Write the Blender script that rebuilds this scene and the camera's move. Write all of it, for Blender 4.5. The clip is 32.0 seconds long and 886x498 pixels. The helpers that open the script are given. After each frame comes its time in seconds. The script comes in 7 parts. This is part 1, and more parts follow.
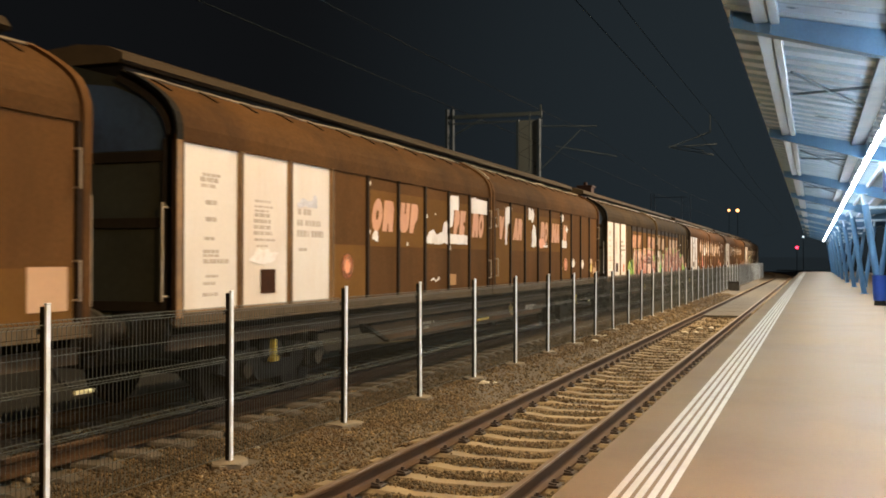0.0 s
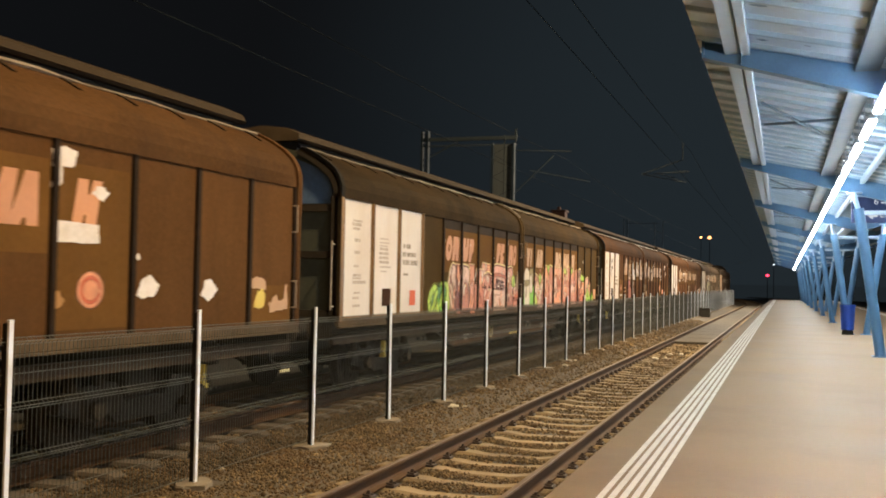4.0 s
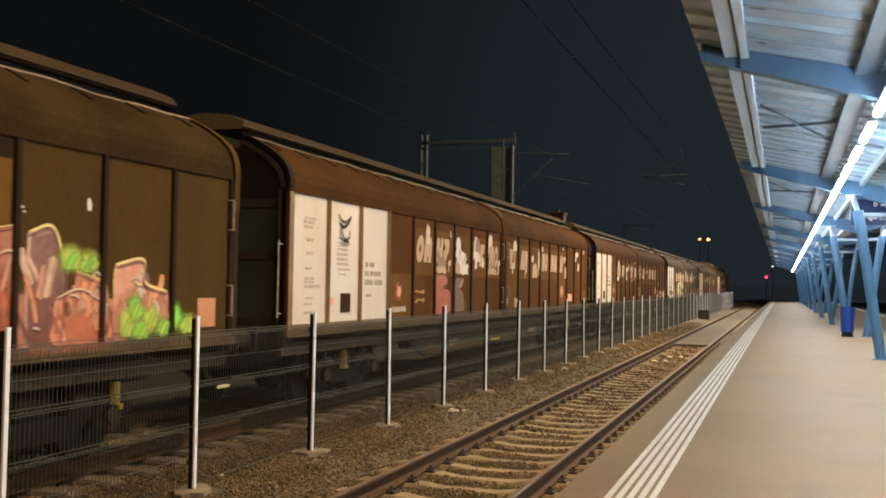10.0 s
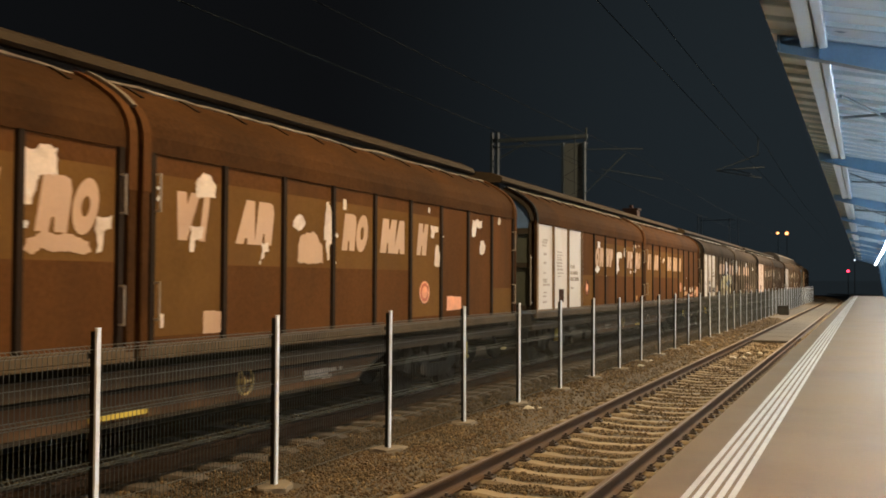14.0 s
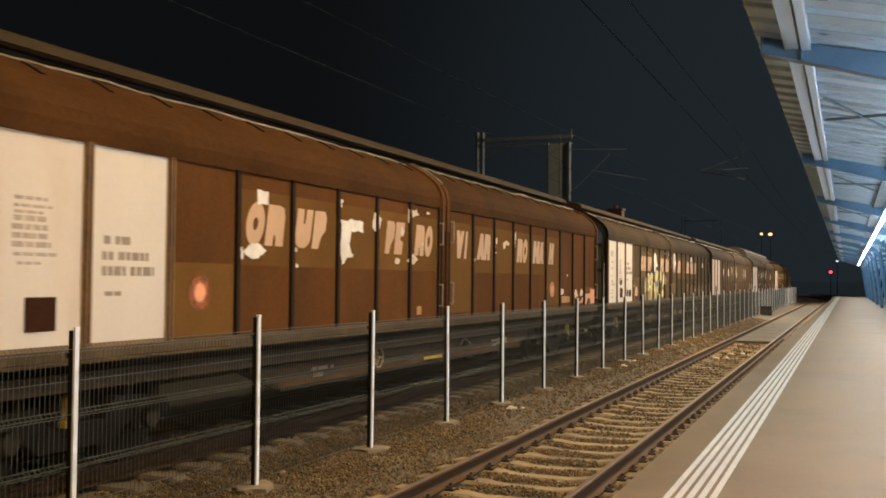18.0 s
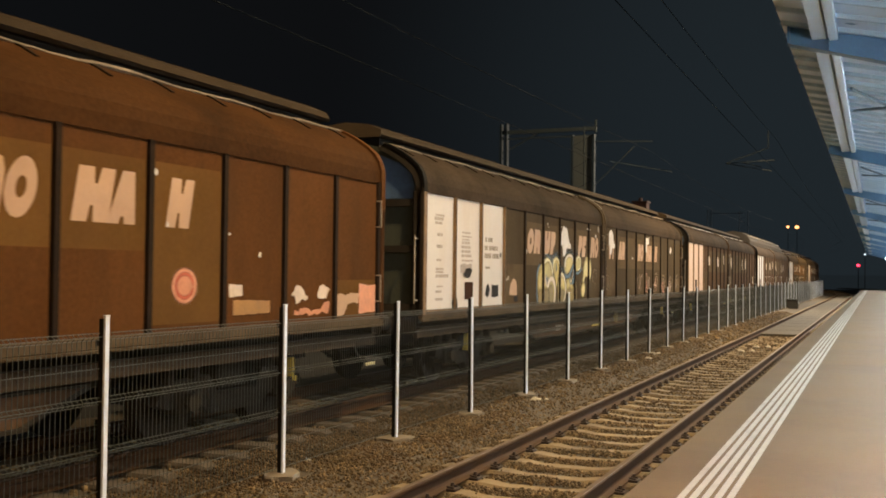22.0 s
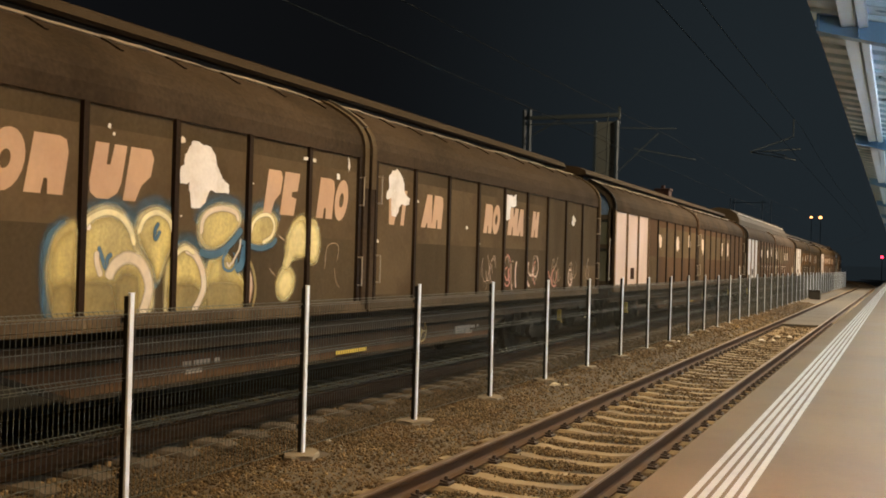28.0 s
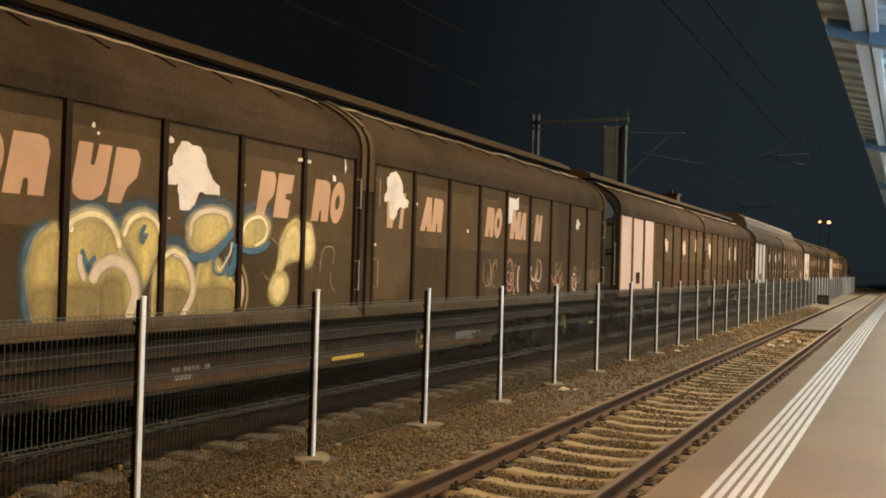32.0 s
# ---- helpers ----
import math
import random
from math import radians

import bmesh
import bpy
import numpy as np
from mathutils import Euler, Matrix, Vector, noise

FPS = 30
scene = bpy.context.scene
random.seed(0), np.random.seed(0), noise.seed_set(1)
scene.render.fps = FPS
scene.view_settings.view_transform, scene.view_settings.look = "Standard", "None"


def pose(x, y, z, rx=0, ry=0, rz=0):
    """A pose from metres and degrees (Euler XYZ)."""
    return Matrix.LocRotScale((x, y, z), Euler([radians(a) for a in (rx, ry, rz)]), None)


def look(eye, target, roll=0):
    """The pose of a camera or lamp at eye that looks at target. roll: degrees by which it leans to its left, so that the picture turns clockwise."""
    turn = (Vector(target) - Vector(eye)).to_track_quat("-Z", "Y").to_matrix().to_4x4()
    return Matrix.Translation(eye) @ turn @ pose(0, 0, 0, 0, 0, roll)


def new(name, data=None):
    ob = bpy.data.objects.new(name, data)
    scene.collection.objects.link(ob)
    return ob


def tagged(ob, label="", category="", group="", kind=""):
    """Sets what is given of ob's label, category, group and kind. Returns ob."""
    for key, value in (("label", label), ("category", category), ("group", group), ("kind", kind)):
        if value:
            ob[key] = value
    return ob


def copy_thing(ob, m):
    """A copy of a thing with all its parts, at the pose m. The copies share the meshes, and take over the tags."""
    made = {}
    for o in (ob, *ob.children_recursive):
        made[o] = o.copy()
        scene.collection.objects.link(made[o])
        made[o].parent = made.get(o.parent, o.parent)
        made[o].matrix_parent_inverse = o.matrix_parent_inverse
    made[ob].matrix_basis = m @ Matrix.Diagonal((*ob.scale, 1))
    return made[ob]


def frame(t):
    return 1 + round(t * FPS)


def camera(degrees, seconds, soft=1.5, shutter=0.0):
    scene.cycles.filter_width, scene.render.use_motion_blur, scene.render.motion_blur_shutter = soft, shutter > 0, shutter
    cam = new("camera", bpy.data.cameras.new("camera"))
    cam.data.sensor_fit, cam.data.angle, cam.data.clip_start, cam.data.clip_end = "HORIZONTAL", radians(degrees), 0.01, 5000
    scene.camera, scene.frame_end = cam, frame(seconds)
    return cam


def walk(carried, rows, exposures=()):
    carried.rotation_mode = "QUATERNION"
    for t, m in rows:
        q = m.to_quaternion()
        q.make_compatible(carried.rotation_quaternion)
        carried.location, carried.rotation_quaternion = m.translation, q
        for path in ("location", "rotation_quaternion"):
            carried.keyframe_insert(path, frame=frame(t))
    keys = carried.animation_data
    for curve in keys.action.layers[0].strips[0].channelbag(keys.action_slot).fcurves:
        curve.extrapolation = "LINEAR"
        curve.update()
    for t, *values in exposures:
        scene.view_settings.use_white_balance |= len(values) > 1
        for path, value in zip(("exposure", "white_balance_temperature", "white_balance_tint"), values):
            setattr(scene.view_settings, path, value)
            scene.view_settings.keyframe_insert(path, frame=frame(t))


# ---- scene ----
cam = camera(47.77, 32.0, soft=1.8, shutter=0.35)
# seconds, place, yaw, pitch, lean of the hand-held camera on the platform
PATH = [
    (0, -0.005, 0.016, 1.363, 20.32, 0.58, 0.11),
    (0.5, -0.003, 0.012, 1.377, 20.57, 0.58, 0.68),
    (1, -0.000, 0.005, 1.378, 20.87, 0.56, 0.96),
    (1.5, 0.007, 0.003, 1.383, 21.34, 0.71, 0.61),
    (2, -0.001, -0.001, 1.380, 21.92, 0.79, 0.85),
    (2.5, 0.001, -0.003, 1.379, 22.33, 1.37, 0.86),
    (3, 0.003, 0.014, 1.376, 22.40, 1.60, 0.76),
    (3.5, 0.015, 0.028, 1.375, 20.09, 1.64, 0.76),
    (4, 0.026, 0.028, 1.377, 18.84, 1.84, 1.13),
    (4.5, 0.026, 0.029, 1.387, 18.40, 1.90, 1.52),
    (6.5, 0.006, 0.047, 1.405, 18.48, 1.90, 2.25),
    (7, 0.003, 0.060, 1.413, 17.31, 1.93, 2.99),
    (7.5, 0.006, 0.063, 1.411, 16.71, 1.98, 3.13),
    (8, 0.020, 0.054, 1.411, 17.09, 1.94, 3.09),
    (8.5, 0.009, 0.051, 1.399, 17.57, 1.95, 2.65),
    (9, 0.012, 0.049, 1.394, 17.97, 1.92, 1.36),
    (9.5, 0.010, 0.061, 1.400, 18.35, 1.96, 1.03),
    (10, 0.007, 0.063, 1.401, 18.77, 1.99, 0.94),
    (10.5, 0.018, 0.051, 1.399, 19.01, 2.03, 0.83),
    (11, 0.010, 0.053, 1.400, 19.33, 2.01, 0.75),
    (11.5, 0.015, 0.048, 1.400, 19.65, 2.02, 0.58),
    (12, 0.015, 0.040, 1.394, 19.96, 2.06, 0.56),
    (12.5, 0.012, 0.025, 1.390, 20.40, 2.07, 0.46),
    (13, 0.012, 0.011, 1.390, 20.80, 1.94, 0.35),
    (13.5, 0.015, -0.005, 1.383, 21.98, 1.91, 0.35),
    (14, 0.007, -0.002, 1.398, 22.89, 1.84, 0.31),
    (14.5, 0.012, 0.001, 1.396, 23.12, 1.91, 0.30),
    (16.5, 0.019, 0.020, 1.401, 23.84, 1.82, 0.38),
    (17, 0.024, 0.032, 1.404, 23.43, 1.78, 0.47),
    (17.5, 0.020, 0.037, 1.405, 22.47, 1.84, 0.45),
    (18, 0.016, 0.037, 1.406, 22.04, 1.80, 0.55),
    (18.5, 0.025, 0.034, 1.404, 22.29, 1.77, 0.40),
    (19, 0.024, 0.046, 1.403, 22.39, 1.76, 0.38),
    (19.5, 0.027, 0.032, 1.404, 22.45, 1.74, 0.32),
    (20, 0.034, 0.022, 1.400, 22.53, 1.71, 0.13),
    (20.5, 0.017, 0.008, 1.386, 22.85, 1.63, 0.09),
    (21, 0.010, -0.006, 1.390, 23.12, 1.53, 0.16),
    (21.5, 0.023, -0.002, 1.381, 23.28, 1.58, 0.24),
    (22, 0.025, -0.009, 1.382, 23.40, 1.37, 0.67),
    (22.5, 0.011, -0.007, 1.375, 23.45, 1.21, 0.61),
    (23, 0.017, -0.007, 1.378, 23.02, 1.23, 0.56),
    (23.5, 0.019, -0.009, 1.382, 23.04, 1.26, 0.65),
    (24, 0.020, -0.011, 1.378, 23.00, 1.22, 0.72),
    (24.5, 0.017, -0.010, 1.366, 23.24, 1.20, 0.75),
    (25, 0.019, -0.015, 1.365, 23.50, 1.17, 0.87),
    (25.5, 0.013, -0.015, 1.366, 23.75, 0.98, 1.08),
    (26, 0.006, -0.023, 1.370, 23.90, 0.81, 1.25),
    (26.5, 0.010, -0.016, 1.362, 24.06, 0.74, 1.23),
    (28.5, 0.008, -0.027, 1.368, 24.66, 0.40, 1.68),
    (29, 0.000, -0.021, 1.369, 24.69, 0.34, 1.72),
    (29.5, 0.007, -0.025, 1.366, 24.74, 0.36, 1.67),
    (30, 0.011, -0.020, 1.370, 24.79, 0.40, 1.68),
    (30.5, 0.006, -0.025, 1.364, 24.83, 0.44, 1.65),
    (31, 0.001, -0.031, 1.366, 24.88, 0.46, 1.72),
    (31.5, -0.007, -0.041, 1.363, 24.96, 0.51, 1.71),
    (32, -0.013, -0.044, 1.363, 24.97, 0.73, 1.65),
]
walk(cam, [(t, pose(x, y, z, 90 + p, 0, w) @ pose(0, 0, 0, 0, 0, r)) for t, x, y, z, w, p, r in PATH],
     exposures=((0, 0.41), (3, 0.38), (5.5, 0.28), (8, 0.19), (20, 0.16), (24, 0.21), (32, 0.20)))

# ---- night sky and lamps ----
world = bpy.data.worlds.new("night")
scene.world = world
world.use_nodes = True
wn, wl = world.node_tree.nodes, world.node_tree.links
wn.clear()
w_out, w_bg = wn.new("ShaderNodeOutputWorld"), wn.new("ShaderNodeBackground")
# a dim brightening low in the sky ahead, for the glare near the lit canopy
w_tc, w_dot, w_ramp, w_mix = wn.new("ShaderNodeTexCoord"), wn.new("ShaderNodeVectorMath"), wn.new("ShaderNodeMapRange"), wn.new("ShaderNodeMix")
w_dot.operation = "DOT_PRODUCT"
w_dot.inputs[1].default_value = (0.12, 0.985, 0.10)
w_ramp.interpolation_type = "SMOOTHSTEP"
w_ramp.inputs["From Min"].default_value, w_ramp.inputs["From Max"].default_value = 0.79, 1.0
w_mix.data_type = "RGBA"
w_mix.inputs[6].default_value, w_mix.inputs[7].default_value = (0.0038, 0.0042, 0.0048, 1), (0.0120, 0.0168, 0.0202, 1)
wl.new(w_tc.outputs["Generated"], w_dot.inputs[0])
wl.new(w_dot.outputs["Value"], w_ramp.inputs["Value"])
wl.new(w_ramp.outputs[0], w_mix.inputs[0])
wl.new(w_mix.outputs[2], w_bg.inputs["Color"])
w_bg.inputs["Strength"].default_value = 1.0
wl.new(w_bg.outputs[0], w_out.inputs[0])

SODIUM = (1.0, 0.722, 0.385)
PALE_SODIUM = (1.0, 0.82, 0.60)


def lamp(name, place, target, watts, colour, size, size_y=0.0, spread=180):
    data = bpy.data.lights.new(name, "AREA")
    data.energy, data.color, data.size, data.spread = watts, colour, size, radians(spread)
    if size_y:
        data.shape, data.size_y = "RECTANGLE", size_y
    ob = new(name, data)
    ob.matrix_world = look(place, target)
    return ob


# sodium lamps on tall masts along the platform's middle, over the canopy
for mast_y, watts, tint in ((10.5, 2350, SODIUM), (34, 4150, SODIUM), (64, 6600, PALE_SODIUM), (96, 7400, PALE_SODIUM)):
    lamp("sodium_mast_lamp", (0.8, mast_y, 13.0), (-5.0, mast_y - 1, 0), watts, tint, 0.6)
# the two orange lamps far behind the train
lamp("far_sodium_lamp", (-12.3, 168.5, 9.2), (-6, 150, 0), 500, (1.0, 0.62, 0.28), 0.5)
# warm lamp under the canopy's near end, beside the camera
lamp("warm_canopy_lamp", (1.7, 1.2, 3.4), (0.6, 2.2, 0), 310, (1.0, 0.56, 0.22), 0.5)


# ---- materials ----
def socket(bsdf, name, value):
    bsdf.inputs[name].default_value = value


def surface(name, base, rough=0.6, metal=0.0, var=0.25, scale=3.0, fine=40.0, bump=0.15, dirt=None, dirt_amount=0.4,
            dirt_scale=1.2, streak=1.0, per_object=0.0, island=0.0, bump_size=0.01, spec=0.5):
    """A painted, mineral or metal surface: large and fine variation, dirt in patches or streaks, fine relief."""
    m = bpy.data.materials.new(name)
    m.use_nodes = True
    n, l = m.node_tree.nodes, m.node_tree.links
    b = n["Principled BSDF"]
    socket(b, "Roughness", rough)
    socket(b, "Metallic", metal)
    socket(b, "Specular IOR Level", spec)
    tc, info = n.new("ShaderNodeTexCoord"), n.new("ShaderNodeObjectInfo")
    mp = n.new("ShaderNodeMapping")
    mp.inputs["Scale"].default_value = (1, 1, 1 / streak)
    add = n.new("ShaderNodeVectorMath")
    add.operation = "ADD"
    off = n.new("ShaderNodeVectorMath")
    off.operation = "SCALE"
    off.inputs["Scale"].default_value = 37.0
    l.new(info.outputs["Random"], off.inputs[0])
    l.new(tc.outputs["Object"], add.inputs[0])
    l.new(off.outputs[0], add.inputs[1])
    l.new(add.outputs[0], mp.inputs[0])
    big, small = n.new("ShaderNodeTexNoise"), n.new("ShaderNodeTexNoise")
    big.inputs["Scale"].default_value, big.inputs["Detail"].default_value = scale, 5
    small.inputs["Scale"].default_value, small.inputs["Detail"].default_value = fine, 4
    l.new(mp.outputs[0], big.inputs["Vector"])
    l.new(add.outputs[0], small.inputs["Vector"])
    mix = n.new("ShaderNodeMath")
    mix.operation = "MULTIPLY_ADD"
    mix.inputs[1].default_value, mix.inputs[2].default_value = 0.6, 0.0
    l.new(big.outputs["Fac"], mix.inputs[0])
    mix2 = n.new("ShaderNodeMath")
    mix2.operation = "MULTIPLY_ADD"
    mix2.inputs[1].default_value = 0.4
    l.new(small.outputs["Fac"], mix2.inputs[0])
    l.new(mix.outputs[0], mix2.inputs[2])
    ramp = n.new("ShaderNodeMapRange")
    ramp.inputs["From Min"].default_value, ramp.inputs["From Max"].default_value = 0.3, 0.7
    ramp.inputs["To Min"].default_value, ramp.inputs["To Max"].default_value = 1 - var, 1 + var
    l.new(mix2.outputs[0], ramp.inputs["Value"])
    col = n.new("ShaderNodeVectorMath")
    col.operation = "SCALE"
    col.inputs[0].default_value = base
    l.new(ramp.outputs[0], col.inputs["Scale"])
    last = col.outputs[0]
    for source, amount in ((info.outputs["Random"], per_object), (None, island)):
        if amount:
            if source is None:
                source = n.new("ShaderNodeNewGeometry").outputs["Random Per Island"]
            r = n.new("ShaderNodeMapRange")
            r.inputs["To Min"].default_value, r.inputs["To Max"].default_value = 1 - amount, 1 + amount
            if amount > 0.7:
                # a few pale pieces among many dark ones
                curve = n.new("ShaderNodeMath")
                curve.operation = "POWER"
                curve.inputs[1].default_value = 2.6
                l.new(source, curve.inputs[0])
                source = curve.outputs[0]
                r.inputs["To Min"].default_value, r.inputs["To Max"].default_value = 0.62, 2.1
            l.new(source, r.inputs["Value"])
            s = n.new("ShaderNodeVectorMath")
            s.operation = "SCALE"
            l.new(last, s.inputs[0])
            l.new(r.outputs[0], s.inputs["Scale"])
            last = s.outputs[0]
    if dirt:
        d = n.new("ShaderNodeTexNoise")
        d.inputs["Scale"].default_value, d.inputs["Detail"].default_value = dirt_scale, 7
        d.inputs["Roughness"].default_value = 0.65
        l.new(mp.outputs[0], d.inputs["Vector"])
        dr = n.new("ShaderNodeMapRange")
        dr.inputs["From Min"].default_value, dr.inputs["From Max"].default_value = 0.48, 0.72
        dr.inputs["To Max"].default_value = dirt_amount
        l.new(d.outputs["Fac"], dr.inputs["Value"])
        mx = n.new("ShaderNodeMix")
        mx.data_type = "RGBA"

        l.new(dr.outputs[0], mx.inputs[0])
        l.new(last, mx.inputs[6])
        mx.inputs[7].default_value = (*dirt, 1)
        last = mx.outputs[2]
    l.new(last, b.inputs["Base Color"])
    rr = n.new("ShaderNodeMapRange")
    rr.inputs["To Min"].default_value, rr.inputs["To Max"].default_value = max(rough - 0.12, 0.05), min(rough + 0.15, 1)
    l.new(big.outputs["Fac"], rr.inputs["Value"])
    l.new(rr.outputs[0], b.inputs["Roughness"])
    if bump:
        bp = n.new("ShaderNodeBump")
        bp.inputs["Strength"].default_value, bp.inputs["Distance"].default_value = bump, bump_size
        l.new(mix2.outputs[0], bp.inputs["Height"])
        l.new(bp.outputs[0], b.inputs["Normal"])
    return m


def glowing(name, colour, strength):
    m = bpy.data.materials.new(name)
    m.use_nodes = True
    n, l = m.node_tree.nodes, m.node_tree.links
    n.clear()
    o, e = n.new("ShaderNodeOutputMaterial"), n.new("ShaderNodeEmission")
    e.inputs["Color"].default_value, e.inputs["Strength"].default_value = (*colour, 1), strength
    l.new(e.outputs[0], o.inputs[0])
    return m


PAINT = {
    "red": surface("red_brown_paint", (0.088, 0.0430, 0.0165), 0.8, spec=0.02, var=0.26, scale=0.9, fine=25, bump=0.12, dirt=(0.050, 0.026, 0.012), dirt_amount=0.55, streak=3, per_object=0.06),
    "dark": surface("dark_brown_paint", (0.068, 0.0505, 0.0305), 0.8, spec=0.02, var=0.26, scale=0.9, fine=25, bump=0.12, dirt=(0.028, 0.02, 0.014), dirt_amount=0.5, streak=3, per_object=0.06),
    "olive": surface("olive_brown_paint", (0.062, 0.0380, 0.0135), 0.8, spec=0.02, var=0.26, scale=0.9, fine=25, bump=0.12, dirt=(0.03, 0.02, 0.012), dirt_amount=0.5, streak=3, per_object=0.06),
}
PAINT["brick"] = surface("dull_red_brown_paint", (0.091, 0.0380, 0.0130), 0.8, spec=0.02, var=0.28, scale=0.9, fine=25, bump=0.12, dirt=(0.048, 0.025, 0.012), dirt_amount=0.55, streak=3, per_object=0.06)
PAINT["dusk"] = surface("dull_mauve_brown_paint", (0.080, 0.0480, 0.0280), 0.8, spec=0.02, var=0.28, scale=0.9, fine=25, bump=0.12, dirt=(0.055, 0.036, 0.022), dirt_amount=0.55, streak=3, per_object=0.06)
PAINT["faded"] = surface("faded_dusty_paint", (0.105, 0.070, 0.045), 0.7, spec=0.02, var=0.3, scale=0.9, fine=25, bump=0.12, dirt=(0.05, 0.03, 0.018), dirt_amount=0.6, streak=3, per_object=0.2)
ROOF = {
    "red": surface("red_roof_paint", (0.067, 0.0335, 0.0135), 0.8, spec=0.02, var=0.45, scale=0.7, fine=22, bump=0.35, dirt=(0.022, 0.013, 0.009), dirt_amount=0.7, dirt_scale=0.6),
    "brick": surface("red_brown_dull_roof_paint", (0.053, 0.0232, 0.0082), 0.8, spec=0.02, var=0.45, scale=0.7, fine=22, bump=0.35, dirt=(0.021, 0.0115, 0.006), dirt_amount=0.7, dirt_scale=0.6),
    "dark": surface("dark_roof_paint", (0.0440, 0.0315, 0.0220), 0.8, spec=0.02, var=0.45, scale=0.7, fine=22, bump=0.35, dirt=(0.010, 0.007, 0.005), dirt_amount=0.7, dirt_scale=0.6),
    "olive": surface("olive_roof_paint", (0.0355, 0.0222, 0.0102), 0.8, spec=0.02, var=0.45, scale=0.7, fine=22, bump=0.35, dirt=(0.010, 0.0065, 0.0035), dirt_amount=0.7, dirt_scale=0.6),
}
ROOF["faded"] = ROOF["olive"]
ROOF["dusk"] = ROOF["dark"]
RIDGE = surface("weathered_ridge_metal", (0.033, 0.023, 0.014), 0.8, 0.0, spec=0.08, var=0.3, scale=0.8, fine=20, dirt=(0.05, 0.035, 0.02), dirt_amount=0.6)
ROOFTALL = surface("dark_tall_roof", (0.030, 0.023, 0.016), 0.75, spec=0.1, var=0.3, scale=0.8, fine=20, dirt=(0.05, 0.035, 0.02), dirt_amount=0.6)
LIP = surface("worn_bright_edge", (0.20, 0.165, 0.125), 0.5, 0.2, var=0.5, scale=2.0, fine=9, dirt=(0.06, 0.04, 0.03), dirt_amount=0.95, dirt_scale=1.7)
# much darker brown than the panels between the ribs
RIB = surface("dark_rib_paint", (0.0165, 0.0100, 0.0060), 0.75, spec=0.08, var=0.35, scale=2, fine=30, dirt=(0.04, 0.019, 0.009), dirt_amount=0.35)
HOOP = surface("blackened_hoop", (0.006, 0.0055, 0.005), 0.8, spec=0.1, var=0.35, scale=2, fine=30)
# darker brown than the roofs, for the short ribs near the lip
ROOFRIB = surface("dark_roof_rib_paint", (0.019, 0.0115, 0.0065), 0.8, spec=0.08, var=0.35, scale=2, fine=30)
RUST_RIB = surface("rusty_rib_paint", (0.18, 0.102, 0.038), 0.65, var=0.5, scale=2, fine=30, dirt=(0.04, 0.02, 0.01), dirt_amount=0.5)
WHITE = surface("stained_white_paint", (0.575, 0.53, 0.472), 0.5, var=0.06, scale=1.2, fine=20, bump=0.06, dirt=(0.42, 0.27, 0.15), dirt_amount=0.35, dirt_scale=1.1, streak=4, per_object=0.03)
PINKW = surface("pinkish_white_paint", (0.56, 0.42, 0.33), 0.5, var=0.08, scale=1.2, fine=20, bump=0.06, dirt=(0.30, 0.20, 0.14), dirt_amount=0.4, streak=4)
SILVER = surface("pale_grey_paint", (0.50, 0.49, 0.47), 0.5, var=0.06, scale=1.2, fine=20, bump=0.06, dirt=(0.30, 0.26, 0.22), dirt_amount=0.3, streak=4)
TAND = surface("dim_lettering_field", (0.092, 0.0660, 0.0385), 0.8, spec=0.02, var=0.16, scale=1.4, fine=22, bump=0.08, dirt=(0.045, 0.028, 0.017), dirt_amount=0.6, per_object=0.12)
TAN = surface("faded_lettering_field", (0.120, 0.0610, 0.0185), 0.8, spec=0.02, var=0.16, scale=1.4, fine=22, bump=0.08, dirt=(0.10, 0.050, 0.020), dirt_amount=0.6, per_object=0.12)
CREAM = surface("cream_lettering", (0.43, 0.265, 0.150), 0.55, var=0.10, scale=2, fine=25, bump=0.05, dirt=(0.30, 0.15, 0.08), dirt_amount=0.4)
ORANGE = surface("orange_lettering", (0.47, 0.215, 0.100), 0.55, var=0.12, scale=2, fine=25, bump=0.05, dirt=(0.25, 0.1, 0.05), dirt_amount=0.4)
TORN = surface("torn_white_sticker", (0.64, 0.60, 0.56), 0.45, var=0.14, scale=3, fine=30, bump=0.1, dirt=(0.40, 0.32, 0.25), dirt_amount=0.6, dirt_scale=3.5)
AGED = surface("yellowed_torn_sticker", (0.60, 0.48, 0.375), 0.5, var=0.2, scale=3, fine=30, bump=0.1, dirt=(0.28, 0.18, 0.11), dirt_amount=0.7, dirt_scale=3.5)
INK = surface("black_stencil_ink", (0.27, 0.23, 0.18), 0.7, spec=0.1, var=0.3, scale=5, fine=40, bump=0.0)
GREYINK = surface("faded_stencil_ink", (0.38, 0.33, 0.28), 0.7, spec=0.1, var=0.3, scale=5, fine=40, bump=0.0)
# black of blots and hoses, also laid where gaps lie in shade
BLACK = surface("black_blots_and_shade", (0.02, 0.019, 0.019), 0.7, spec=0.08, var=0.3, scale=5, fine=40, bump=0.0)
UNDER = surface("grimy_underframe", (0.027, 0.0232, 0.0172), 0.85, spec=0.15, var=0.35, scale=2, fine=18, bump=0.3, dirt=(0.012, 0.01, 0.008), dirt_amount=0.6)
UNDER2 = surface("rusty_underframe", (0.082, 0.047, 0.024), 0.8, spec=0.12, var=0.35, scale=1.5, fine=18, bump=0.3, dirt=(0.02, 0.014, 0.01), dirt_amount=0.7)
ENDBLUE = surface("blue_grey_end_sheet", (0.085, 0.15, 0.27), 0.5, var=0.25, scale=1.4, fine=15, bump=0.15, dirt=(0.04, 0.028, 0.018), dirt_amount=0.6)
